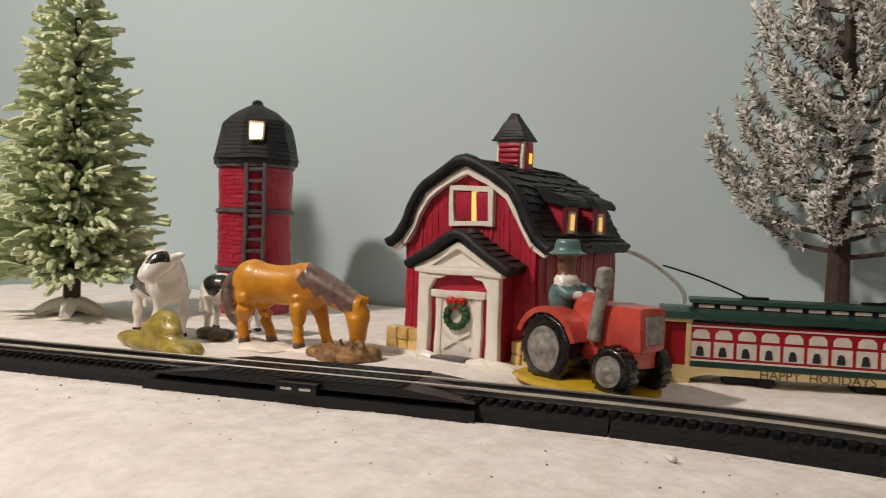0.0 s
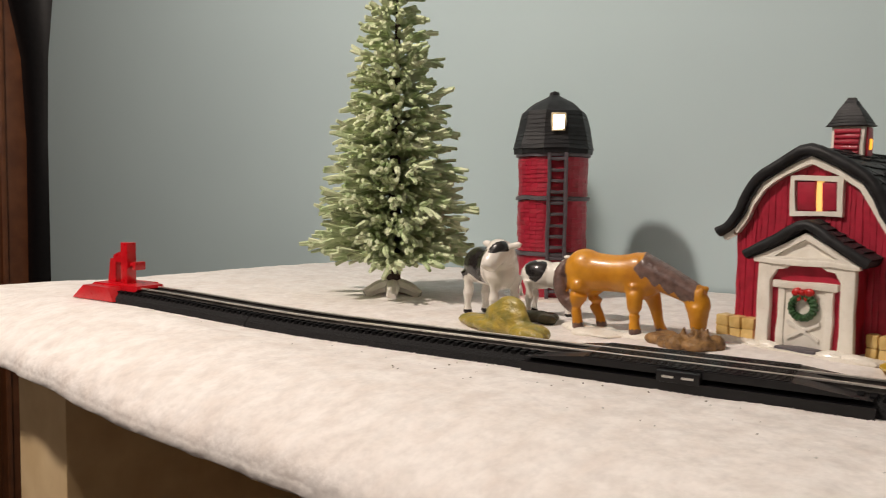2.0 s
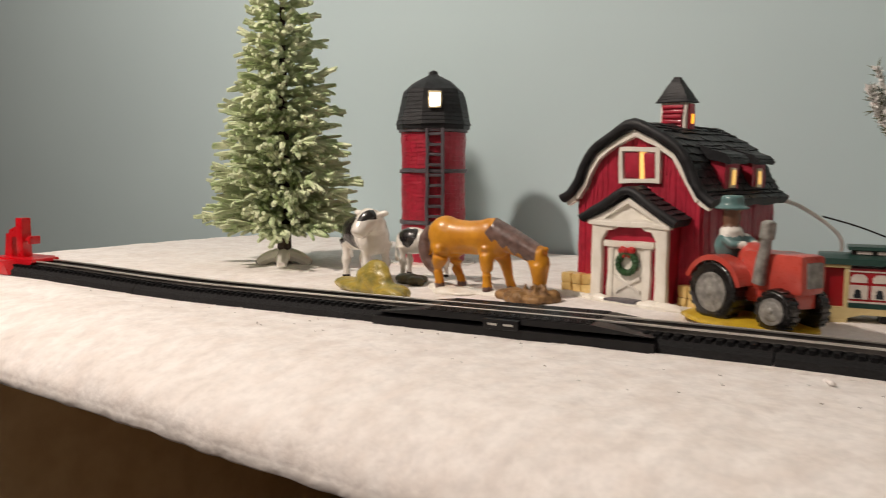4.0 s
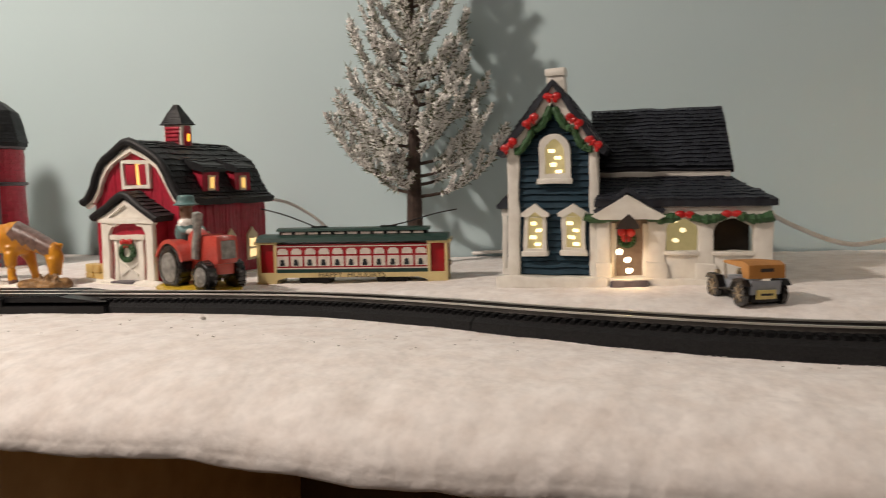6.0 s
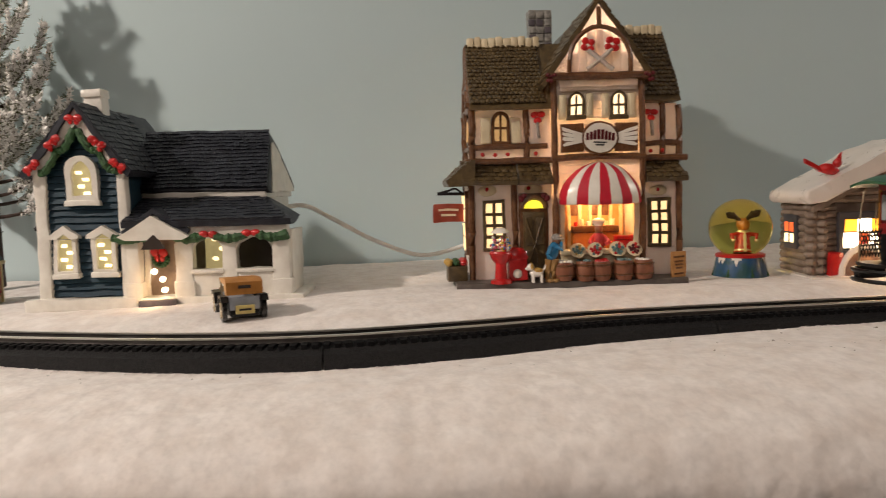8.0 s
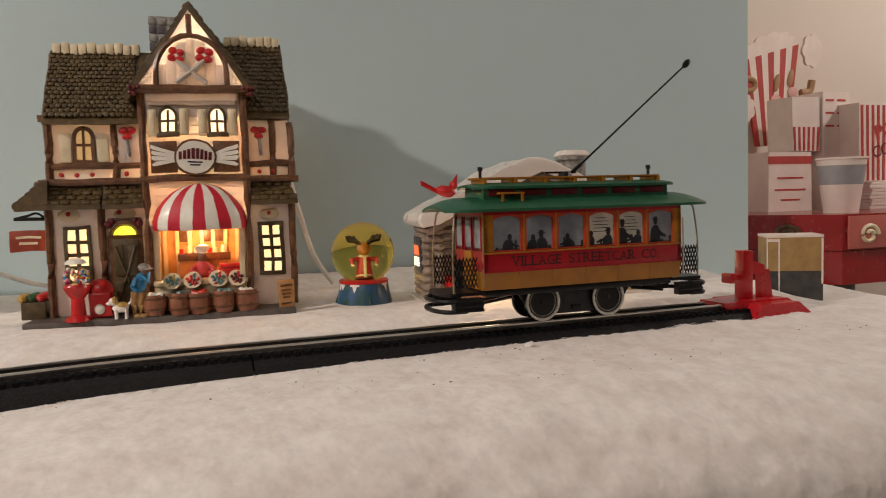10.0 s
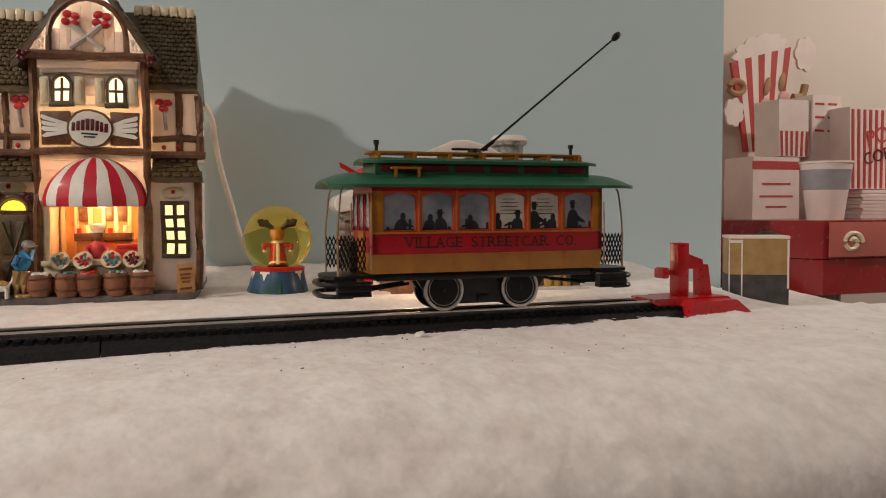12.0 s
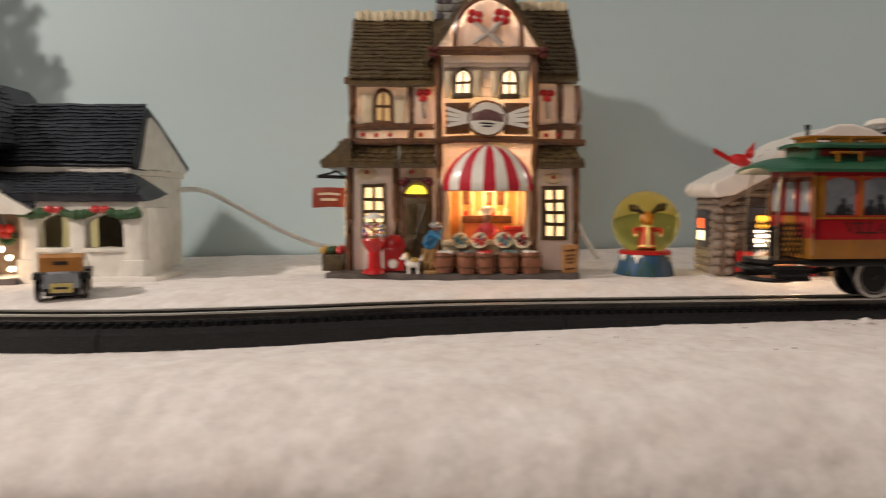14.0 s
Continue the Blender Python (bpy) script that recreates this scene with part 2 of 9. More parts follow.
TWIG = mat("olive_needles", (0.14, 0.15, 0.075), (0.08, 0.09, 0.04), 0.7, s=300)
CORD = mat("white_cord", (0.86, 0.84, 0.8), None, 0.4, s=60)


# ---- making meshes ----
CAST = {"amount": 0.0}         # how uneven the hand-made castings are, in centimetres


def uneven(p):
    """The same gentle drift at every point of a casting, so that parts stay joined."""
    a = CAST["amount"]
    return a * noise.noise_vector(p * 0.55) + 0.55 * a * noise.noise_vector(p * 1.7 + Vector((9, 4, 2)))


def knead(bm):
    """Cuts long edges and lets the surface wander like hand-finished porcelain."""
    big = [f for f in bm.faces if len(f.verts) > 4]
    if big:
        bmesh.ops.triangulate(bm, faces=big)
    for k in range(4):
        long = [e for e in bm.edges if e.calc_length() > 1.3]
        if not long or len(bm.verts) > 5000:
            break
        bmesh.ops.subdivide_edges(bm, edges=long, cuts=1, use_grid_fill=True)
    for v in bm.verts:
        v.co += uneven(v.co)


def part(name, bm, material, parent=None, label="", smooth=30):
    """Links a bmesh, whose numbers are centimetres, as one mesh object."""
    if CAST["amount"]:
        knead(bm)
    bmesh.ops.scale(bm, vec=(C, C, C), verts=bm.verts)
    bmesh.ops.recalc_face_normals(bm, faces=bm.faces)
    me = bpy.data.meshes.new(name)
    bm.to_mesh(me)
    bm.free()
    return linked(name, me, material, parent, label, smooth)


def linked(name, me, material, parent=None, label="", smooth=30):
    if smooth:
        me.shade_smooth()
        me.set_sharp_from_angle(angle=radians(smooth))
    if not me.materials:
        me.materials.append(material)
    ob = new(name, me)
    if parent:
        ob.parent = parent
    if label:
        tagged(ob, label)
    return ob


def raw(name, verts, faces, material, parent=None, label="", smooth=30):
    """The same from plain lists, for large meshes."""
    me = bpy.data.meshes.new(name)
    if CAST["amount"]:
        verts = [tuple(Vector(p) + uneven(Vector(p))) for p in verts]
    me.from_pydata([(x * C, y * C, z * C) for x, y, z in verts], [], faces)
    me.update()
    return linked(name, me, material, parent, label, smooth)


def thing(name, x, y, z, rz, label, category, group=""):
    ob = new(name)
    ob.empty_display_size = 0.01
    ob.matrix_world = pose(x * C, y * C, z * C, 0, 0, rz)
    return tagged(ob, label, category, group)


def B():
    return bmesh.new()


def box(bm, x0, y0, z0, x1, y1, z1, bevel=0.0, m=None):
    """A block between two corners, with softened edges."""
    r = bmesh.ops.create_cube(bm, size=1, matrix=Matrix.LocRotScale(((x0 + x1) / 2, (y0 + y1) / 2, (z0 + z1) / 2), None, (abs(x1 - x0), abs(y1 - y0), abs(z1 - z0))))
    vs = r["verts"]
    if bevel:
        es = list({e for v in vs for e in v.link_edges})
        rb = bmesh.ops.bevel(bm, geom=es, offset=bevel, segments=2, affect="EDGES", profile=0.6)
        vs = list({v for f in rb["faces"] for v in f.verts} | {v for v in vs if v.is_valid})
    if m is not None:
        bmesh.ops.transform(bm, matrix=m, verts=vs)
    return vs


def rod(bm, p0, p1, r0, r1=None, n=10):
    """A round bar from p0 to p1."""
    a, b = Vector(p0), Vector(p1)
    d = b - a
    m = Matrix.Translation((a + b) / 2) @ d.to_track_quat("Z", "Y").to_matrix().to_4x4()
    return bmesh.ops.create_cone(bm, cap_ends=True, segments=n, radius1=r0, radius2=r0 if r1 is None else r1, depth=d.length, matrix=m)["verts"]


def ball(bm, x, y, z, rx, ry=None, rz=None, n=12, turn=None):
    m = Matrix.Translation((x, y, z))
    if turn:
        m = m @ Euler([radians(a) for a in turn]).to_matrix().to_4x4()
    m = m @ Matrix.Diagonal((rx, ry or rx, rz or rx, 1))
    return bmesh.ops.create_uvsphere(bm, u_segments=n, v_segments=max(6, n * 2 // 3), radius=1, matrix=m)["verts"]


def prism(bm, pts, a0, a1, axis="y"):
    """A flat outline pushed along an axis: (x, z) along y, (y, z) along x, (x, y) along z."""
    put = {"y": lambda p, a: (p[0], a, p[1]), "x": lambda p, a: (a, p[0], p[1]), "z": lambda p, a: (p[0], p[1], a)}[axis]
    f = [bm.verts.new(put(p, a0)) for p in pts]
    g = [bm.verts.new(put(p, a1)) for p in pts]
    n = len(pts)
    bm.faces.new(f)
    bm.faces.new(g[::-1])
    for i in range(n):
        bm.faces.new((f[i], f[(i + 1) % n], g[(i + 1) % n], g[i]))
    return f + g


def lathe(bm, profile, x=0, y=0, z=0, n=24):
    """A turned form from (radius, height) pairs."""
    rings = []
    for r, h in profile:
        if r < 1e-4:
            rings.append([bm.verts.new((x, y, z + h))])
        else:
            rings.append([bm.verts.new((x + r * math.cos(2 * math.pi * i / n), y + r * math.sin(2 * math.pi * i / n), z + h)) for i in range(n)])
    for a, b in zip(rings, rings[1:]):
        for i in range(n):
            j = (i + 1) % n
            q = [a[i % len(a)], a[j % len(a)], b[j % len(b)], b[i % len(b)]]
            q = list(dict.fromkeys(q))
            if len(q) > 2:
                bm.faces.new(q)
    for ring, flip in ((rings[0], True), (rings[-1], False)):
        if len(ring) > 2:
            bm.faces.new(ring[::-1] if flip else ring)


def tube(bm, pts, r, n=8):
    """A round cord through points."""
    rings = []
    pts = [Vector(p) for p in pts]
    for i, p in enumerate(pts):
        d = (pts[min(i + 1, len(pts) - 1)] - pts[max(i - 1, 0)]).normalized()
        u = d.cross(Vector((0, 0, 1)))
        u = u.normalized() if u.length > 1e-3 else Vector((1, 0, 0))
        v = d.cross(u)
        rr = r[i] if isinstance(r, (list, tuple)) else r
        rings.append([bm.verts.new(p + rr * (math.cos(2 * math.pi * k / n) * u + math.sin(2 * math.pi * k / n) * v)) for k in range(n)])
    for a, b in zip(rings, rings[1:]):
        for k in range(n):
            bm.faces.new((a[k], a[(k + 1) % n], b[(k + 1) % n], b[k]))
    bm.faces.new(rings[0][::-1])
    bm.faces.new(rings[-1])


def smoothpath(pts, per=6):
    """Points along a smooth curve through the given ones."""
    pts = [Vector(p) for p in pts]
    out = []
    for i in range(len(pts) - 1):
        p0, p1, p2, p3 = pts[max(i - 1, 0)], pts[i], pts[i + 1], pts[min(i + 2, len(pts) - 1)]
        for k in range(per):
            t = k / per
            out.append(0.5 * ((2 * p1) + (p2 - p0) * t + (2 * p0 - 5 * p1 + 4 * p2 - p3) * t * t + (3 * p1 - p0 - 3 * p2 + p3) * t ** 3))
    out.append(pts[-1])
    return out


def shingles(name, o, u, v, rows, cols, material, parent, th=0.12, seed=1, gap=0.06, label="", stagger=True, clip=None, scallop=False):
    """Overlapping tiles on the parallelogram o, o+u, o+v (u along the eave, v up the slope)."""
    o, u, v = Vector(o), Vector(u), Vector(v)
    n = u.cross(v).normalized()
    rnd = random.Random(seed)
    verts, faces = [], []
    for r in range(rows):
        k = cols + (1 if stagger and r % 2 else 0)
        for c in range(k):
            a, b = c / cols, (c + 1) / cols
            if stagger and r % 2:
                a, b = a - 0.5 / cols, b - 0.5 / cols
            a, b = max(0, a), min(1, b)
            s0, s1 = r / rows, (r + 1.25) / rows
            s1 = min(s1, 1)
            if clip and not clip((a + b) / 2, (s0 + s1) / 2):
                continue
            g = gap * (b - a) / 2
            lift = th * (1 + rnd.uniform(-0.25, 0.35))
            base = len(verts)
            if scallop:   # a fish-scale tile with a rounded foot
                w = b - a
                edge = [(a + g, s1, 0.25), (a + g, s0 + 0.4 / rows, 0.9), (a + 0.22 * w, s0 + 0.08 / rows, 1.0), (b - 0.22 * w, s0 + 0.08 / rows, 1.0), (b - g, s0 + 0.4 / rows, 0.9), (b - g, s1, 0.25)]
                for q, s, h in edge:
                    verts += [tuple(o + u * q + v * s + n * h * lift), tuple(o + u * q + v * s - n * th * 0.3)]
                verts.append(tuple(o + u * (a + b) / 2 + v * (s0 + 0.5 / rows) + n * lift * 1.35))
                for i in range(5):
                    j = base + 2 * i
                    faces += [(j, j + 1, j + 3, j + 2), (j, j + 2, base + 12)]
                faces.append((base + 10, base, base + 12))
                continue
            for s, h in ((s0 + rnd.uniform(-0.04, 0.04) / rows, lift), (s1, th * 0.25)):
                for q in (a + g, b - g):
                    verts += [tuple(o + u * q + v * s + n * h), tuple(o + u * q + v * s - n * th * 0.3)]
            q = base
            faces += [(q, q + 2, q + 6, q + 4), (q, q + 1, q + 3, q + 2), (q, q + 4, q + 5, q + 1), (q + 2, q + 3, q + 7, q + 6), (q + 4, q + 6, q + 7, q + 5)]
    ob = raw(name, verts, faces, material, parent, label, smooth=0)
    return tagged(ob, kind="stuff")


def words(name, text, size, material, parent, m, label="", thick=0.01):
    """Lettering in the built-in font, as a mesh of its own; size in cm."""
    cu = bpy.data.curves.new(name, "FONT")
    cu.body, cu.size, cu.align_x, cu.align_y, cu.extrude = text, size * C, "CENTER", "CENTER", thick * C
    tmp = bpy.data.objects.new(name, cu)
    scene.collection.objects.link(tmp)
    me = bpy.data.meshes.new_from_object(tmp.evaluated_get(bpy.context.evaluated_depsgraph_get()))
    bpy.data.objects.remove(tmp)
    me.materials.clear()
    ob = linked(name, me, material, parent, label, 0)
    ob.matrix_local = m
    return ob


def at(x, y, z, rx=0, ry=0, rz=0):
    return pose(x * C, y * C, z * C, rx, ry, rz)


def step(a, b, t):
    t = min(1, max(0, (t - a) / (b - a)))
    return t * t * (3 - 2 * t)


# ---- the snow-covered top of the bookcase ----
TRACK = [(-68.5, 23.3), (-60, 24.6), (-45, 26.8), (-28, 29.4), (-11, 32.0), (2, 32.9), (12, 31.4), (22, 28.2), (32, 25.7), (40, 25.2), (48, 26.6), (56, 28.6), (68, 30.0), (80, 31.3), (97, 33.2)]


def track_y(x):
    for (x0, y0), (x1, y1) in zip(TRACK, TRACK[1:]):
        if x <= x1 or x1 == 97:
            k = (x - x0) / (x1 - x0)
            return y0 + (y1 - y0) * k
    return TRACK[-1][1]


def rail_z(x):
    return 1.5 + 0.35 * step(-10, 70, x) + 0.6 * step(42, 68, -x)


def snow_z(x, y):
    """Height of the batting."""
    back = 0.85 + 0.85 * step(0, 45, x)
    f = y - track_y(x)
    z = 0.45 + 0.35 * step(-10, 70, x) + 0.6 * step(42, 68, -x)
    if f > 0:
        z = z + (back - z) * step(1.5, 9, f)
    z -= 0.4 * math.exp(-((x - 38) / 22) ** 2) * (1 - step(-3, 0, f))
    z += 0.18 * noise.noise((x * 0.07, y * 0.07, 0.3)) * step(2.5, 6, abs(f))
    z += (0.09 * noise.noise((x * 0.35, y * 0.35, 4.0)) + 0.05 * noise.noise((x * 1.1, y * 1.1, 6.0))) * step(2.5, 4, abs(f))
    z -= 0.24 * (1 - step(50, 80, x)) * math.exp(-((min(f, 0) + 3.0) / 2.2) ** 2) * (1 - step(-2.2, -1.0, f))
    if f < 0:   # the batting laps up against the roadbed
        z += (0.1 + 0.1 * step(60, 85, x) + 0.35 * step(84, 92, x)) * (0.6 + 0.7 * noise.noise((x * 0.3, 1.0, 2.0)) + 0.4 * noise.noise((x * 1.1, 5.0, 2.0))) * math.exp(-((f + 3.3) / 0.9) ** 2)
    z += 0.9 * step(7, 20, y - 47) * step(30, 55, x) * (0.5 + noise.noise((x * 0.04, 7.7, 1.0)))
    z += 1.0 * step(38, 72, -x) * step(2.6, 6.0, -f)   # a roll in the batting before the left end
    z += 1.4 * math.exp(-((x - 100) / 7) ** 2 - ((y - 58) / 9) ** 2)
    z -= 3.2 * step(103, 112, x) * step(34, 44, y)
    return z


def build_snow():
    xs = np.concatenate([np.linspace(-88, 134, 520)])
    prof = []
    # across the top, over the front edge and down to the hem
    for y in np.linspace(65.9, 20.5, 110):
        prof.append((y, None, 0))
    for k in range(1, 25):
        a = k / 24 * math.pi / 2
        prof.append((20.5 - 8.9 * math.sin(a) ** 0.9, 0.0, -(1 - math.cos(a)) * 3.0))
    prof += [(11.45, 0.0, -3.35), (11.7, 0.0, -3.55), (12.4, 0.0, -3.6), (13.2, 0.0, -3.5)]
    verts, faces = [], []
    m = len(prof)
    for x in xs:
        lend = step(-88, -80, x)
        rend = 1 - step(122, 134, x)
        drop = 1 + 0.5 * step(40, 75, x)
        for y, top, dz in prof:
            yy = y + (0 if top is None else 0.35 * noise.noise((x * 0.09, y * 0.5, 2.0)) + 0.15 * noise.noise((x * 0.4, y, 5.0)))
            z = snow_z(x, max(y, 20.5)) + dz * drop
            if top is not None:
                z += 0.2 * noise.noise((x * 0.06, y * 0.3, 9.0)) + 0.12 * noise.noise((x * 0.22, y * 0.25, 3.0)) + 0.06 * noise.noise((x * 0.55, y * 0.6, 3.0)) + (0.03 + 0.04 * step(20, 75, x)) * noise.noise((x * 1.25, y * 1.25, 8.0))
            z -= (1 - lend) ** 2 * 3.2 + (1 - rend) ** 2 * 3.0
            z = max(z, -6.5)
            verts.append((x, yy, z))
    for i in range(len(xs) - 1):
        for j in range(m - 1):
            a = i * m + j
            faces.append((a, a + 1, a + m + 1, a + m))
    ob = raw("snow_blanket", verts, faces, SNOWM, None, smooth=180)
    return tagged(ob, "thick white fibre snow batting draped over the bookcase edge", "snow blanket", kind="structure")


build_snow()

# ---- the room ----
def slab(name, x0, y0, z0, x1, y1, z1, material, label):
    bm = B()
    box(bm, x0, y0, z0, x1, y1, z1)
    return tagged(part(name, bm, material, None, smooth=0), label, "room", kind="structure")


slab("wall_back", -181, 66.5, -80, 120.6, 82, 160, WALL, "flat sage grey-blue painted wall behind the village")
# Unseen walls added to close the room; left and front darkened against bounce light.
slab("wall_left_far", -272, -260, -80, -262, 142, 160, DIMBROWN, "added dark side wall, unseen, closing the room")
slab("wall_front", -272, -272, -80, 330, -260, 160, DIMBROWN, "added dark wall behind the viewer, unseen, cutting bounce light")
slab("wall_right", 330, -272, -80, 342, 250, 160, PALE, "added pale wall, unseen, closing the room on the right")
slab("wall_far", 111, 100, -80, 342, 112, 160, PALE, "pale warm painted wall in the alcove")
slab("wall_return", 111, 82.1, -80, 120.4, 99.9, 160, PALE, "pale warm painted return of the wall corner")
# Floor and ceiling are unseen too, kept dark to cut the bounce.
slab("floor", -262, -272, -92, 342, 142, -80, CARPET, "added dark floor, unseen, cutting bounce light")
slab("ceiling", -262, -272, 160, 342, 142, 172, CEIL, "added grey ceiling, unseen, cutting bounce light")
# The doorway's darkness is put into this wall's black colour.
slab("wall_hall_end", -262, 95, -80, -181, 107, 160, BLACK, "black wall standing in for the unlit doorway depth")


def bookcase():
    t = thing("bookcase", 0, 0, -3.7, 0, "low open blond wood bookcase under the snow blanket", "bookcase")
    bm = B()
    box(bm, -79, 14.2, 0.35, 120, 65.5, 2.0, 0.1)
    part("top_board", bm, PINE, t)
    # Shade inside the blond case is put into this panel's dark brown.
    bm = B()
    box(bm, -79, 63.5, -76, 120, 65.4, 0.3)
    part("back_panel", bm, DIMBROWN, t)
    bm = B()
    box(bm, -77, 15, -76, 118, 63.4, -73, 0.1)
    part("bottom_board", bm, PINE, t)
    for x0, x1, y0 in ((-63, -55.5, 13.4), (-14.4, -12.4, 13.6), (20.6, 22.4, 13.6), (60, 62, 13.6), (118, 120, 13.6)):
        bm = B()
        box(bm, x0, y0, -76, x1, 63.3, 0.3, 0.12)
        part("upright", bm, PINE, t)
    bm = B()
    box(bm, -55, 20, -40, -14.5, 63.3, -38.5, 0.1)
    part("shelf", bm, PINE, t)


bookcase()


def moulded(name, bm, voxel, rounds, materials, pick, parent=None):
    """Blends overlapping forms into one smooth glazed casting; pick(x, y, z) chooses the glaze."""
    bmesh.ops.scale(bm, vec=(C, C, C), verts=bm.verts)
    me = bpy.data.meshes.new(name)
    bm.to_mesh(me)
    bm.free()
    tmp = bpy.data.objects.new(name, me)
    scene.collection.objects.link(tmp)
    r = tmp.modifiers.new("blend", "REMESH")
    r.mode, r.voxel_size = "VOXEL", voxel * C
    s = tmp.modifiers.new("soften", "SMOOTH")
    s.factor, s.iterations = 0.5, rounds
    out = bpy.data.meshes.new_from_object(tmp.evaluated_get(bpy.context.evaluated_depsgraph_get()))
    bpy.data.objects.remove(tmp)
    out.materials.clear()
    for m in materials:
        out.materials.append(m)
    for p in out.polygons:
        c = p.center / C
        p.material_index = pick(c.x, c.y, c.z)
        p.use_smooth = True
    out.name = name
    ob = new(name, out)
    if parent:
        ob.parent = parent
    return ob




# ---- track ----
def track():
    line = smoothpath([(x, y, 0) for x, y in TRACK], 24)
    run = [0.0]
    for a, b in zip(line, line[1:]):
        run.append(run[-1] + (b - a).length)

    def on(s):
        s = min(max(s, 0), run[-1])
        i = min(max(int(np.searchsorted(run, s)) - 1, 0), len(line) - 2)
        p = line[i].lerp(line[i + 1], (s - run[i]) / max(1e-6, run[i + 1] - run[i]))
        d = (line[i + 1] - line[i]).normalized()
        return Vector((p.x, p.y, rail_z(p.x))), d, Vector((-d.y, d.x, 0))

    t = thing("toy_track", 0, 0, 0, 0, "black plastic roadbed toy train track with steel rails on the snow", "train track")
    length = run[-1]
    cuts = [0.0, 18.3]
    while cuts[-1] + 22.9 < length:
        cuts.append(cuts[-1] + 22.9)
    cuts.append(length)
    shape = [(-2.45, -1.7), (-2.15, -0.85), (-1.65, -0.5), (1.65, -0.5), (2.15, -0.85), (2.45, -1.7)]
    for a, b in zip(cuts, cuts[1:]):
        verts, faces = [], []
        k = max(2, int((b - a) / 1.0))
        for i in range(k + 1):
            p, d, side = on(a + 0.04 + (b - a - 0.08) * i / k)
            for w, h in shape:
                q = p + side * w
                verts.append((q.x, q.y, p.z + h))
        n = len(shape)
        for i in range(k):
            for j in range(n):
                faces.append((i * n + j, i * n + (j + 1) % n, (i + 1) * n + (j + 1) % n, (i + 1) * n + j))
        faces += [tuple(range(n)), tuple(k * n + j for j in reversed(range(n)))]
        raw("roadbed", verts, faces, BALLAST, t, "black textured plastic roadbed section")
    HEAD = [(-0.1, -0.11), (-0.1, -0.025), (-0.07, 0), (0.07, 0), (0.1, -0.025), (0.1, -0.11)]
    WEB = [(-0.12, -0.37), (-0.035, -0.31), (-0.035, -0.11), (0.035, -0.11), (0.035, -0.31), (0.12, -0.37)]
    for off in (-0.825, 0.825):
        rail = None
        for sec, name, m, label in ((HEAD, "rail", STEEL, "bright steel rail"), (WEB, "rail_web", RAILWEB, "")):
            verts, faces = [], []
            k = int(length / 0.7)
            for i in range(k + 1):
                p, d, side = on(length * i / k)
                for w, h in sec:
                    q = p + side * (off + w)
                    verts.append((q.x, q.y, p.z + h))
            n = len(sec)
            for i in range(k):
                for j in range(n):
                    faces.append((i * n + j, i * n + (j + 1) % n, (i + 1) * n + (j + 1) % n, (i + 1) * n + j))
            faces += [tuple(range(n)), tuple(k * n + j for j in reversed(range(n)))]
            rail = raw(name, verts, faces, m, rail or t, label, smooth=0)
    tie = B()
    box(tie, -0.17, -1.76, -0.62, 0.17, 1.76, -0.34, 0.03)
    me = None
    for i in range(int(length / 0.56)):
        p, d, side = on(0.3 + i * 0.56)
        if me is None:
            ob = part("tie", tie, TIE, t, smooth=0)
            me = ob.data
        else:
            ob = linked("tie", me, TIE, t, smooth=0)
        ob.matrix_local = Matrix.Translation(p * C) @ Matrix.Rotation(math.atan2(d.y, d.x), 4, "Z")
    # the ramped rerailing plate between and outside the rails, with its terminal
    r = thing("rerailer", 0, 0, 0, 0, "glossy black plastic rerailer plate with power terminals on the track", "track rerailer")
    p, d, side = on(49.25)
    r.matrix_world = Matrix.Translation((p.x * C, p.y * C, p.z * C)) @ Matrix.Rotation(math.atan2(d.y, d.x), 4, "Z")
    for y0, y1, nm in ((-2.5, -1.05, "outer_plate"), (1.05, 2.2, "outer_plate"), (-0.6, 0.6, "middle_plate")):
        bm = B()
        prism(bm, [(-8.7, -0.45), (-5.4, -0.06), (5.4, -0.06), (8.7, -0.45)], y0, y1)
        plate = part(nm, bm, BLACK, r)
        for k in range(5):
            bm = B()
            yy = y0 + (y1 - y0) * (k + 0.5) / 5
            box(bm, -5.2, yy - 0.05, -0.08, 5.2, yy + 0.05, 0.0, 0.02)
            part("rib", bm, BLACK, plate)
    bm = B()
    prism(bm, [(-8.8, -1.4), (-8.8, -0.7), (8.8, -0.7), (8.8, -1.4)], -2.75, -1.6)
    part("skirt", bm, BLACK, r)
    bm = B()
    box(bm, -1.1, -2.95, -0.75, 1.1, -2.4, -0.15, 0.08)
    part("terminal_block", bm, BLACK, r)
    for x in (-0.5, 0.5):
        bm = B()
        box(bm, x - 0.3, -3.0, -0.5, x + 0.3, -2.93, -0.38, 0.02)
        part("terminal", bm, TREAD, r, "bright metal terminal")


track()


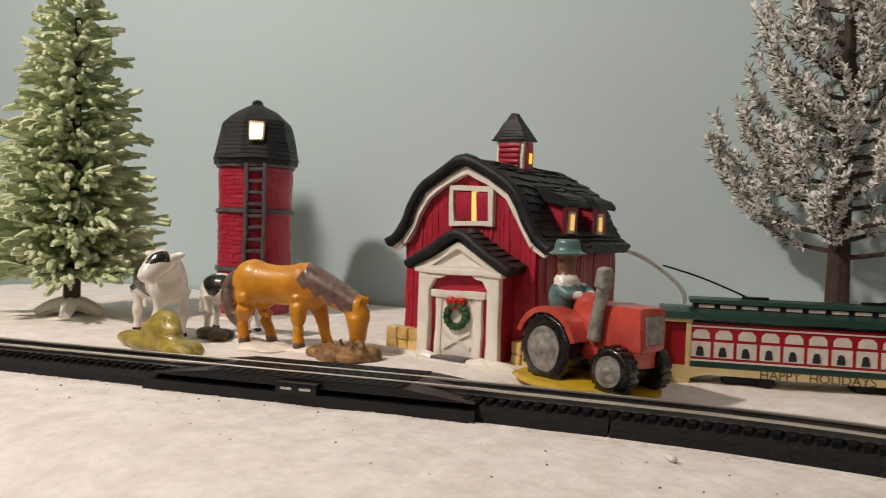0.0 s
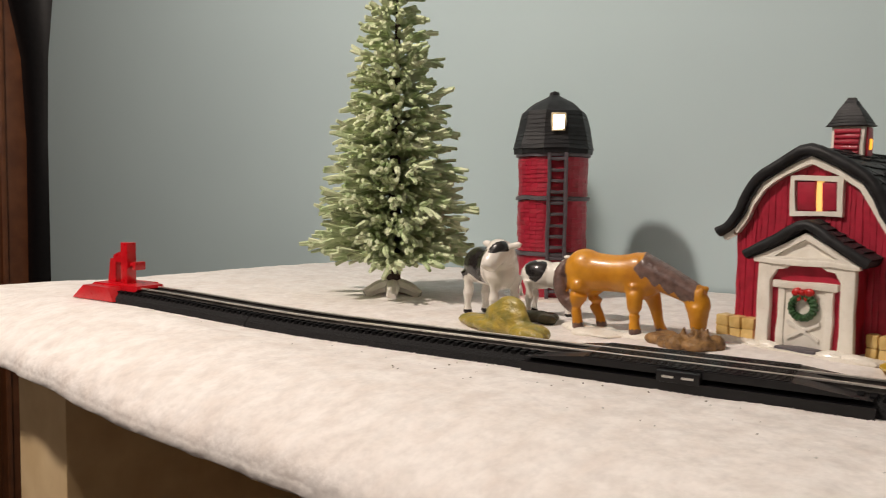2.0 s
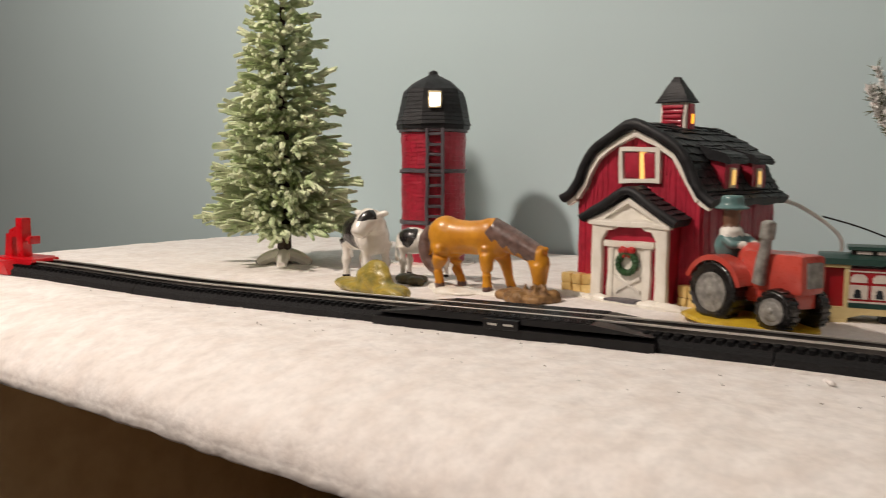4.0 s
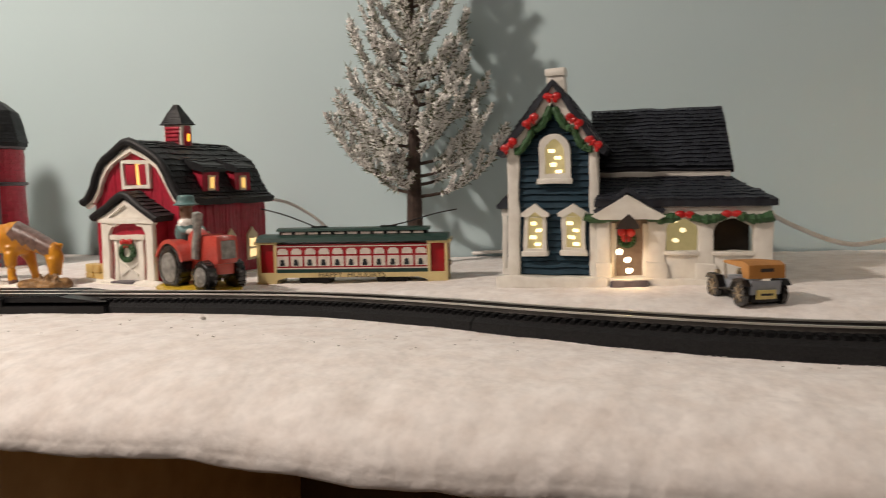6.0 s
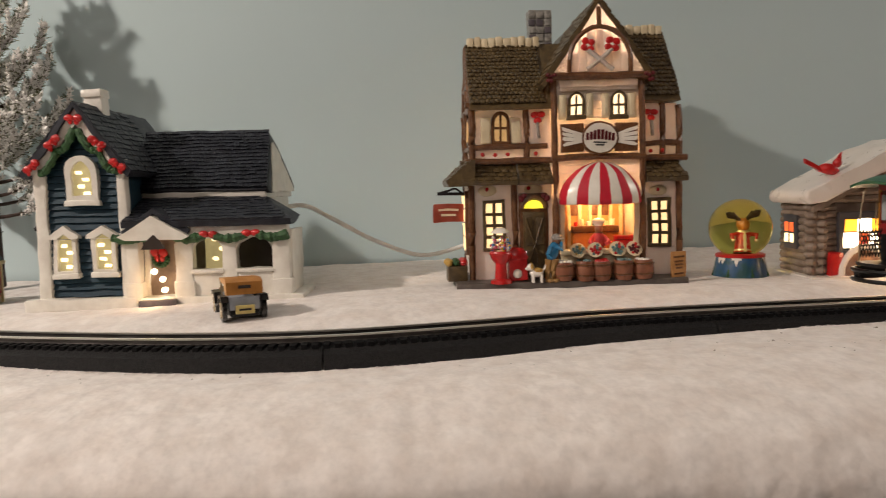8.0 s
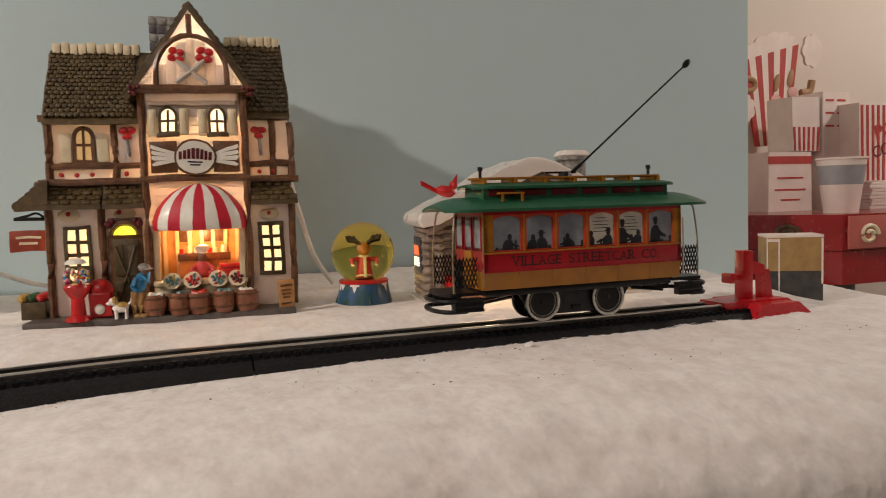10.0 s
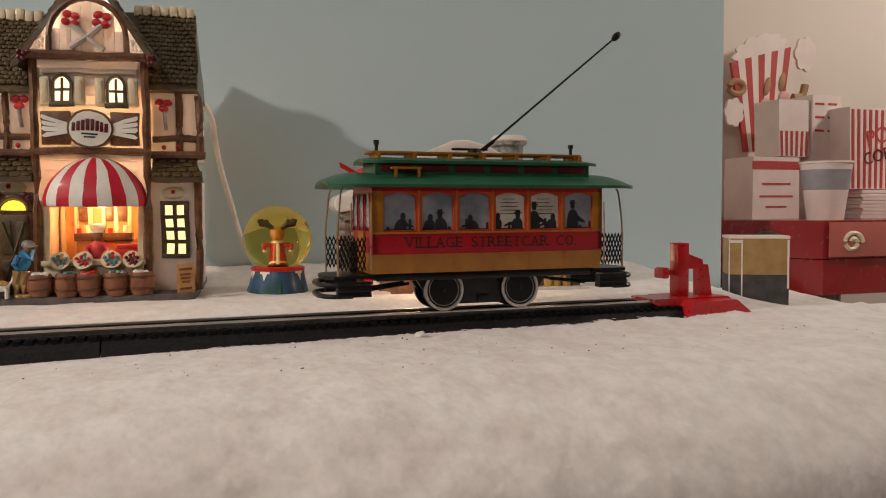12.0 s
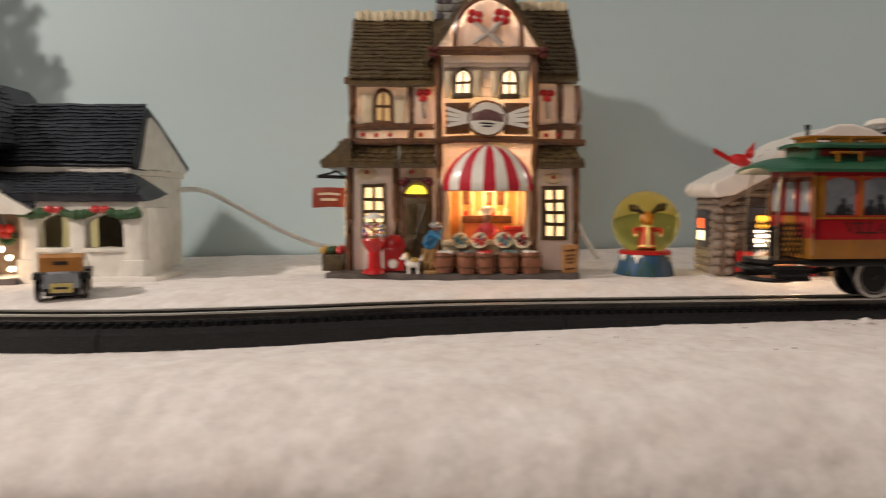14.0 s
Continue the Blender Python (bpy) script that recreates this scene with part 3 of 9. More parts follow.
def bumper(x, flip):
    y = track_y(x)
    dx = (track_y(x + 3) - track_y(x - 3)) / 6
    t = thing("track_bumper", x, y, rail_z(x) - 0.2, math.degrees(math.atan(dx)) + (180 if flip else 0), "bright red plastic bumping post closing the end of the track", "track bumper", "track bumpers")
    bm = B()
    prism(bm, [(-2.4, 0.05), (-2.3, 0.3), (3.2, 0.32), (4.4, -0.4), (4.4, -0.95), (-1.0, -0.95)], -1.3, 1.3)
    part("base", bm, REDPL, t)
    bm = B()
    prism(bm, [(-0.9, -0.95), (-0.2, 0.2), (3.0, 0.2), (4.5, -0.95)], -2.5, 2.5)
    part("shoe", bm, REDPL, t)
    bm = B()
    box(bm, 0.0, -0.45, 0.2, 0.85, 0.45, 3.75, 0.05)
    part("post", bm, REDPL, t)
    bm = B()
    prism(bm, [(0.85, 3.05), (2.0, 2.65), (2.05, 2.35), (2.45, 2.3), (2.75, 0.3), (1.75, 0.3), (1.7, 2.05), (0.85, 2.05)], -0.3, 0.3)
    part("brace", bm, REDPL, t)
    bm = B()
    rod(bm, (-0.75, 0, 1.85), (0.2, 0, 1.85), 0.17)
    box(bm, -1.15, -0.5, 1.5, -0.7, 0.5, 2.2, 0.08)
    part("buffer", bm, REDPL, t)


bumper(96.0, False)
bumper(-65.8, True)


# ---- the streetcar ----
def arch(w, h, rise, n=6):
    """Half-width w, height h, with a shallow arched top."""
    pts = [(-w, 0), (w, 0)]
    for i in range(n + 1):
        a = i / n
        pts.append((w - 2 * w * a, h - rise + rise * math.sin(math.pi * a) ** 0.8))
    return pts


def wheel(parent, x, y, z, r, side):
    w = B()
    rod(w, (x, y + 0.12 * side, z), (x, y - 0.12 * side, z), r, n=32)
    w = part("wheel", w, BLACK, parent)
    bm = B()
    n = 32
    for i in range(n):
        a, b = 2 * math.pi * i / n, 2 * math.pi * (i + 1) / n
        q = []
        for ang in (a, b):
            for rr, yy in ((r, 0.13), (r * 0.985, 0.2), (r * 0.86, 0.2), (r * 0.84, 0.12)):
                q.append(bm.verts.new((x + rr * math.cos(ang), y + yy * side, z + rr * math.sin(ang))))
        for k in range(3):
            bm.faces.new((q[k], q[k + 1], q[k + 5], q[k + 4]))
    bmesh.ops.remove_doubles(bm, verts=bm.verts, dist=0.001)
    part("rim", bm, TREAD, w, "bright nickel rim")
    bm = B()
    tube(bm, [(x + 0.74 * r * math.cos(2 * math.pi * i / 32), y + 0.13 * side, z + 0.74 * r * math.sin(2 * math.pi * i / 32)) for i in range(33)], 0.035, 5)
    part("inner_ring", bm, HUB, w)
    bm = B()
    rod(bm, (x, y + 0.1 * side, z), (x, y + 0.2 * side, z), 0.14, 0.1, n=12)
    part("axle_end", bm, GREYMET, w)


def serif_line(parent, text, length, h, m):
    """Capitals with slab serifs, spaced over a given length."""
    wide = {"I": 0.34, " ": 0.3, ".": 0.3, "E": 0.66, "L": 0.64, "S": 0.62, "T": 0.72}
    total = sum(wide.get(c, 0.8) for c in text)
    k = length / total
    x = -length / 2
    feet = {"V": ((0.06, 1), (0.94, 1)), "I": ((0.5, 0), (0.5, 1)), "L": ((0.16, 0), (0.16, 1)), "A": ((0.06, 0), (0.94, 0)), "E": ((0.14, 0), (0.14, 1)),
            "T": ((0.5, 0),), "R": ((0.14, 0), (0.14, 1), (0.94, 0))}
    bm = B()
    for c in text:
        w = wide.get(c, 0.8) * k
        if c != " ":
            cu = bpy.data.curves.new("glyph", "FONT")
            cu.body, cu.size, cu.extrude = c, 1.0, 0.0
            tmp = bpy.data.objects.new("glyph", cu)
            scene.collection.objects.link(tmp)
            me = bpy.data.meshes.new_from_object(tmp.evaluated_get(bpy.context.evaluated_depsgraph_get()))
            bpy.data.objects.remove(tmp)
            xs = [v.co.x for v in me.vertices]
            x0, x1 = min(xs), max(xs)
            gw = w * 0.84 if c not in "I." else (x1 - x0) * h * 1.5
            off = x + (w - gw) / 2
            hh = h / 0.73
            first = len(bm.verts)
            bm.from_mesh(me)
            bm.verts.ensure_lookup_table()
            for v in bm.verts[first:]:
                v.co = Vector((off + (v.co.x - x0) / max(0.01, x1 - x0) * gw, v.co.y * hh, 0.006))
            for fx, top in feet.get(c, ()):
                box(bm, off + fx * gw - 0.13, top * (h - 0.07), 0.0, off + fx * gw + 0.13, top * (h - 0.07) + 0.07, 0.008)
        x += w
    ob = part("lettering", bm, INK, parent, "dark serif company lettering", 0)
    ob.matrix_local = m
    return ob


def streetcar(x):
    y = track_y(x)
    ang = math.degrees(math.atan((track_y(x + 5) - track_y(x - 5)) / 10))
    t = thing("streetcar", x, y, rail_z(x), ang, "red and ochre toy streetcar with green roof on the track", "streetcar")
    W, L = 2.3, 6.95
    bm = B()   # lower sides taper inwards
    prism(bm, [(-W + 0.25, 2.3), (W - 0.25, 2.3), (W - 0.03, 3.35), (-W + 0.03, 3.35)], -L, L, "x")
    part("body", bm, CARGOLD, t, "ochre lower panels")
    bm = B()
    box(bm, -L, -W, 3.35, L, W, 4.5, 0.03)
    part("letter_band", bm, CARRED, t, "carmine band with lettering")
    bm = B()
    box(bm, -L, -W, 6.55, L, W, 6.95, 0.03)
    part("top_rail", bm, CARRED, t)
    for s in (-1, 1):
        bm = B()
        box(bm, -L - 0.02, s * (W + 0.06), 4.36, L + 0.02, s * (W - 0.05), 4.46, 0.02)
        part("belt_rail", bm, CARGOLD, t)
        bm = B()
        box(bm, -L - 0.02, s * (W + 0.04), 3.3, L + 0.02, s * (W - 0.05), 3.38, 0.02)
        part("belt_rail", bm, CARRED, t)
        for i in range(5):
            bm = B()
            xx = -L + 2 * L * (i + 1) / 6
            prism(bm, [(s * (W - 0.25), 2.32), (s * (W - 0.2), 2.32), (s * (W + 0.03), 3.3), (s * (W - 0.05), 3.3)], xx - 0.04, xx + 0.04, "x")
            part("panel_batten", bm, CARGOLD, t)
        for i in range(7):
            bm = B()
            xx = -6.5 + i * 13.0 / 6
            wd = 0.32 if i in (0, 6) else 0.13
            xo = -0.15 if i == 0 else 0.15 if i == 6 else 0
            box(bm, xx - wd + xo, s * W, 4.45, xx + wd + xo, s * (W - 0.3), 6.6, 0.03)
            part("window_post", bm, CARGOLD if i in (0, 6) else CARORANGE, t)
            if 0 < i < 6:
                bm = B()
                box(bm, xx - 0.05, s * (W + 0.05), 4.45, xx + 0.05, s * (W - 0.1), 6.6, 0.015)
                part("post_trim", bm, CARGOLD, t)
        for i in range(6):
            xx = -6.5 + (i + 0.5) * 13.0 / 6
            # Two page-like panes look lit; that light is put into a paler film.
            lit = i in (3, 4)
            bm = B()
            box(bm, xx - 1.02, s * (W - 0.24), 4.5, xx + 1.02, s * (W - 0.2), 6.55)
            pane = part("window_pane", bm, FILMLIT if lit else FILM, t, "translucent film pane with a printed silhouette")
            bm = B()   # frame with an arched head
            q = arch(0.9, 1.95, 0.2)
            out = [bm.verts.new((xx + a, s * (W - 0.02), 4.47 + b)) for a, b in ((-1.02, 0), (1.02, 0), (1.02, 2.12), (-1.02, 2.12))]
            inn = [bm.verts.new((xx + a, s * (W - 0.02), 4.55 + b)) for a, b in q]
            m = len(inn)
            bm.faces.new((out[0], out[1], inn[1], inn[0]))
            bm.faces.new((out[1], out[2], inn[2], inn[1]))
            bm.faces.new([out[2], out[3]] + [inn[k] for k in range(m - 1, 1, -1)])
            bm.faces.new((out[3], out[0], inn[0], inn[m - 1]))
            r = bmesh.ops.extrude_face_region(bm, geom=bm.faces[:])
            bmesh.ops.translate(bm, vec=(0, -s * 0.16, 0), verts=[v for v in r["geom"] if isinstance(v, bmesh.types.BMVert)])
            part("window_frame", bm, CARORANGE, t)
            rnd = random.Random(i * 7 + s)
            bm = B()
            yy = s * (W - 0.19)
            # (place, height, leaning, hat, arm)
            seats = [[(0.05, 0.95, 0.12, 0, 1)], [(-0.5, 0.85, 0.08, 0, 0), (0.25, 1.0, -0.06, 1, 0)], [(0.0, 0.8, -0.15, 0, -1)],
                     [(-0.85, 0.9, 0.1, 0, 0), (0.45, 0.95, 0.05, 1, -1)], [(-0.62, 1.5, 0.0, 1, 1), (0.4, 0.85, 0.12, 0, -1)], [(-0.3, 1.6, 0.0, 1, 1)]][i]
            yt = yy + s * 0.02
            for dx, hh, lean, hat, arm in seats:
                cx, z0 = xx + dx, 4.5
                wd = 0.3 + 0.05 * hh
                prism(bm, [(cx - wd, z0), (cx + wd, z0), (cx + wd * 0.95 + lean * 0.5, z0 + hh * 0.42), (cx + wd * 0.6 + lean, z0 + hh * 0.62), (cx + 0.09 + lean, z0 + hh * 0.68),
                           (cx - 0.09 + lean, z0 + hh * 0.68), (cx - wd * 0.7 + lean, z0 + hh * 0.6), (cx - wd * 0.95 + lean * 0.5, z0 + hh * 0.38)], yy, yt)
                ball(bm, cx + lean * 1.4, (yy + yt) / 2, z0 + hh * 0.82, 0.15, 0.008, 0.19, 12)
                if hat:
                    box(bm, cx + lean * 1.4 - 0.24, yy, z0 + hh * 0.82 + 0.1, cx + lean * 1.4 + 0.24, yt, z0 + hh * 0.82 + 0.16)
                    box(bm, cx + lean * 1.4 - 0.14, yy, z0 + hh * 0.82 + 0.12, cx + lean * 1.4 + 0.14, yt, z0 + hh * 0.82 + 0.3)
                if arm:
                    prism(bm, [(cx + arm * wd * 0.5, z0 + hh * 0.52), (cx + arm * (wd + 0.4), z0 + hh * 0.3), (cx + arm * (wd + 0.42), z0 + hh * 0.2), (cx + arm * wd * 0.5, z0 + hh * 0.3)], yy, yt)
            for k in range(3):   # seat backs
                sx = xx - 0.7 + k * 0.62 + 0.1 * (i % 3)
                box(bm, sx, yy, 4.45, sx + 0.14, yt - s * 0.005, 4.72 + 0.2 * ((i + k) % 3))
            box(bm, xx - 0.85, yy, 4.45, xx + 0.85, yy + s * 0.012, 4.6)
            part("silhouette", bm, SILH, pane, "dark printed plain silhouette")
            if lit:
                bm = B()
                for k in range(5):
                    zz = 5.35 + k * 0.2
                    box(bm, xx - 0.55 + (0.1 if k == 4 else 0), yy, zz, xx + rnd.uniform(0.3, 0.6), yy + s * 0.012, zz + 0.035)
                part("printed_line", bm, GREYMET, pane)
        serif_line(t, "VILLAGE  STREETCAR  CO.", 10.5, 0.6, at(0.05, s * (W + 0.012), 3.62, 90, 0, 0 if s < 0 else 180))
    # ends, platforms, gates
    for e in (-1, 1):
        bm = B()
        box(bm, e * (L - 0.02), -W, 3.35, e * (L - 0.28), W, 6.9)
        part("end_wall", bm, DARKRED, t)
        for yy in (-1.45, 0, 1.45):
            bm = B()
            box(bm, e * L, yy - 0.5, 4.7, e * (L + 0.05), yy + 0.5, 6.3, 0.03)
            part("end_window", bm, FILM, t)
            bm = B()
            for q in (-0.56, 0.5):
                box(bm, e * L, yy + q, 4.5, e * (L + 0.09), yy + q + 0.08, 6.45, 0.02)
            part("end_frame", bm, CARRED, t)
        bm = B()
        box(bm, e * (L + 0.02), -0.62, 2.35, e * (L + 0.12), 0.62, 4.5, 0.03)
        part("end_door", bm, CARGOLD if e < 0 else CARRED, t)
        bm = B()
        prism(bm, [(e * (L - 0.3), -1.75), (e * (L + 1.95), -1.75), (e * (L + 2.35), -1.0), (e * (L + 2.45), 0), (e * (L + 2.35), 1.0), (e * (L + 1.95), 1.75), (e * (L - 0.3), 1.75)], 2.02, 2.22, "z")
        part("platform", bm, BLACK, t)
        for zz in (1.75, 1.15):
            bm = B()
            pts = [(e * (L + 1.0), -1.95, zz), (e * (L + 2.05), -1.85, zz), (e * (L + 2.55), -1.0, zz), (e * (L + 2.65), 0, zz), (e * (L + 2.55), 1.0, zz), (e * (L + 2.05), 1.85, zz), (e * (L + 1.0), 1.95, zz)]
            tube(bm, smoothpath(pts, 3), 0.14, 6)
            part("fender", bm, BLACK, t)
        for s in (-1, 1):
            bm = B()
            for zz in (1.1, 1.4, 1.75):
                box(bm, e * (L + 0.0), s * 1.5, zz, e * (L + 1.85), s * 2.15, zz + 0.14, 0.03)
            box(bm, e * (L + 0.02), s * 1.5, 1.12, e * (L + 1.83), s * 2.08, 1.8)
            part("step", bm, BLACK, t)
            bm = B()
            tube(bm, smoothpath([(e * (L + 1.75), s * 1.7, 2.2), (e * (L + 1.75), s * 1.72, 4.4), (e * (L + 1.55), s * 1.6, 6.4), (e * (L + 1.4), s * 1.5, 6.75)], 4), 0.06, 6)
            part("stanchion", bm, BRASS, t)
            bm = B()
            tube(bm, smoothpath([(e * (L + 0.1), s * (W + 0.04), 2.5), (e * (L + 0.12), s * (W + 0.08), 4), (e * (L + 0.1), s * (W + 0.04), 6)], 4), 0.045, 6)
            part("grab_rail", bm, BRASS, t)
            for q in range(7):   # folding lattice gate
                bm = B()
                x0, x1 = L + 0.2 + q * 0.22, L + 0.2 + (q + 1) * 0.22
                for lo in range(3):
                    z0 = 2.5 + lo * 0.55
                    for f in (0, 1):
                        a, b = (z0, z0 + 0.55) if f else (z0 + 0.55, z0)
                        prism(bm, [(e * x0, a - 0.08), (e * x1, b - 0.08), (e * x1, b + 0.09), (e * x0, a + 0.09)], s * 1.62, s * 1.68)
                part("gate_lattice", bm, BLACK, t)
        bm = B()
        box(bm, e * (L + 0.15), 0.7, 2.2, e * (L + 0.55), 1.3, 3.9, 0.1)
        part("controller", bm, BLACK, t)
    # roof: wide lower deck with drooping hoods, then the clerestory
    def deck(name, half_l, half_w, z0, z1, droop, material, label, n=14):
        bm = B()
        rows = []
        for i in range(41):
            u = -1 + 2 * i / 40
            e = max(0, (abs(u) - 0.80) / 0.20)
            row = []
            for j in range(n + 1):
                v = -1 + 2 * j / n
                w = half_w * (1 - 0.28 * e ** 2.5)
                z = z1 - (z1 - z0) * (abs(v) ** 2.2) - droop * e ** 2 * (1 - abs(v) ** 2.2)
                row.append(bm.verts.new((u * half_l, v * w, z)))
            rows.append(row)
        for a, b in zip(rows, rows[1:]):
            for j in range(n):
                bm.faces.new((a[j], a[j + 1], b[j + 1], b[j]))
        r = bmesh.ops.extrude_face_region(bm, geom=bm.faces[:])
        bmesh.ops.translate(bm, vec=(0, 0, -0.16), verts=[v for v in r["geom"] if isinstance(v, bmesh.types.BMVert)])
        part(name, bm, material, t, label, 50)
    deck("roof", 9.25, 2.72, 6.92, 7.6, 0.42, GREENPL, "green moulded roof with drooping hoods")
    for s in (-1, 1):
        bm = B()
        box(bm, -6.4, s * 1.45, 7.3, 6.4, s * 1.3, 8.15)
        part("clerestory_wall", bm, GREENPL, t)
        for i in range(6):
            bm = B()
            xx = -5.35 + i * 2.14
            box(bm, xx - 0.88, s * 1.5, 7.62, xx + 0.88, s * 1.42, 8.0, 0.03)
            part("clerestory_window", bm, DARKRED, t, "dark red clerestory light")
    for e in (-1, 1):
        bm = B()
        box(bm, e * 6.4, -1.45, 7.3, e * 6.55, 1.45, 8.15, 0.03)
        part("clerestory_end", bm, GREENPL, t)
    deck("upper_roof", 7.15, 1.72, 8.2, 8.42, 0.1, GREENPL, "green clerestory roof")
    for i in range(7):
        bm = B()
        box(bm, -6.2 + i * 2.07 - 0.1, -1.0, 8.3, -6.2 + i * 2.07 + 0.1, 1.0, 8.62, 0.02)
        part("walk_bearer", bm, CARGOLD, t)
    for yy in (-0.8, -0.3, 0.2, 0.7):
        bm = B()
        box(bm, -6.6, yy - 0.14, 8.6, 6.3, yy + 0.14, 8.72, 0.02)
        part("roof_walk_board", bm, CARGOLD, t, "ochre roof walk board")
    for e in (-1, 1):
        bm = B()
        rod(bm, (e * 6.1, 0, 8.6), (e * 6.1, 0, 9.15), 0.1)
        rod(bm, (e * 6.1, 0, 9.1), (e * 6.1, 0, 9.35), 0.16)
        part("headlamp", bm, BLACK, t)
    for e, s in ((-1, -1), (1, 1)):
        f = B()
        box(f, e * 4.9 - 0.85, s * 2.0, 7.72, e * 4.9 + 0.85, s * 1.6, 7.84, 0.03)
        for q in (-0.7, 0.6):
            box(f, e * 4.9 + q, s * 2.05, 7.3, e * 4.9 + q + 0.14, s * 1.95, 7.8)
        part("roof_step", f, CARGOLD, t, "small ochre roof step")
    base = B()
    rod(base, (-0.2, 0, 8.7), (-0.2, 0, 8.95), 0.5, 0.35)
    box(base, -1.6, -0.12, 8.9, 0.6, 0.12, 9.02, 0.03)
    rod(base, (0.3, 0, 8.95), (1.0, 0, 9.45), 0.12)
    pole = part("trolley_pole", base, BLACK, t, "slender black trolley pole")
    bm = B()
    rod(bm, (0.8, 0, 9.3), (9.05, 0, 15.65), 0.07, 0.055)
    part("rod", bm, BLACK, pole)
    bm = B()
    ball(bm, 9.25, 0, 15.82, 0.38, 0.16, 0.22, 10, (0, -40, 0))
    part("pole_shoe", bm, BLACK, pole)
    # truck
    for s in (-1, 1):
        bm = B()
        prism(bm, [(-4.4, 2.3), (-3.3, 0.75), (-2.9, 0.35), (2.9, 0.35), (3.3, 0.75), (4.4, 2.3)], s * 0.55, s * 0.74)
        part("side_frame", bm, GREYMET, t, "dark grey moulded truck side frame")
        bm = B()
        box(bm, -0.35, s * 0.72, 0.5, 0.35, s * 0.86, 0.85, 0.04)
        part("brake_block", bm, BLACK, t)
        for xx in (-2.36, 2.36):
            wheel(t, xx - 0.12, s * 0.88, 1.19, 1.19, s)
    bm = B()
    box(bm, -6.6, -1.7, 1.85, 6.6, 1.7, 2.32, 0.1)
    box(bm, -2.6, -0.54, 0.5, 2.6, 0.54, 1.9, 0.1)
    part("motor_block", bm, BLACK, t)
    for e in (-1, 1):
        bm = B()
        rod(bm, (e * 4.4, -0.5, 1.6), (e * 6.8, -0.5, 1.3), 0.09)
        rod(bm, (e * 4.4, 0.5, 1.6), (e * 6.8, 0.5, 1.3), 0.09)
        part("brake_rod", bm, BLACK, t)
    # the coachwork above the sills stands a little taller than its plan
    for ob in t.children_recursive:
        if ob.name.startswith("lettering"):
            ob.location.z = (2.3 + (ob.location.z / C - 2.3) * 1.045) * C
            continue
        for v in ob.data.vertices:
            if v.co.z > 2.3 * C:
                v.co.z = (2.3 + (v.co.z / C - 2.3) * 1.045) * C
    return t


streetcar(82.45)


# ---- buildings ----
def outline_frame(bm, pts, inner, y0, y1):
    """A flat ring between two outlines with as many points, pushed from y0 to y1."""
    n = len(pts)
    v = [[bm.verts.new((p[0], y, p[1])) for p in q] for q in (pts, inner) for y in (y0, y1)]
    for i in range(n):
        j = (i + 1) % n
        bm.faces.new((v[0][i], v[0][j], v[2][j], v[2][i]))
        bm.faces.new((v[1][i], v[3][i], v[3][j], v[1][j]))
        bm.faces.new((v[0][i], v[1][i], v[1][j], v[0][j]))
        bm.faces.new((v[2][i], v[2][j], v[3][j], v[3][i]))


def slabroof(bm, line, y0, y1, th):
    """A bent roof slab over an outline of (x, z) points, from y0 to y1."""
    up = [Vector((a, b)) for a, b in line]
    low = []
    for i, p in enumerate(up):
        d = (up[min(i + 1, len(up) - 1)] - up[max(i - 1, 0)]).normalized()
        low.append(p + Vector((d.y, -d.x)) * th)
    prism(bm, [tuple(p) for p in up] + [tuple(p) for p in reversed(low)], y0, y1)


def rect_window(parent, x, y, z, w, h, frame_mat, pane_mat, cols=2, rows=2, fw=0.18, depth=0.25, name="window", bar=0.06):
    """A framed window on a wall that faces -y; (x, z) is the middle of its sill line."""
    bm = B()
    for a, b, c, d in ((x - w / 2 - fw, z - fw, x + w / 2 + fw, z), (x - w / 2 - fw, z + h, x + w / 2 + fw, z + h + fw), (x - w / 2 - fw, z, x - w / 2, z + h), (x + w / 2, z, x + w / 2 + fw, z + h)):
        box(bm, a, y - depth, b, c, y + 0.05, d, 0.04)
    for i in range(1, cols):
        xx = x - w / 2 + w * i / cols
        box(bm, xx - bar, y - depth * 0.6, z, xx + bar, y, z + h)
    for i in range(1, rows):
        zz = z + h * i / rows
        box(bm, x - w / 2, y - depth * 0.6, zz - bar, x + w / 2, y, zz + bar)
    win = part(name, bm, frame_mat, parent)
    for i in range(cols):
        for j in range(rows):
            bm = B()
            box(bm, x - w / 2 + w * i / cols, y - 0.06, z + h * j / rows, x - w / 2 + w * (i + 1) / cols, y - 0.02, z + h * (j + 1) / rows)
            part("pane", bm, pane_mat[(i + j * cols) % len(pane_mat)] if isinstance(pane_mat, list) else pane_mat, win, smooth=0)
    return win


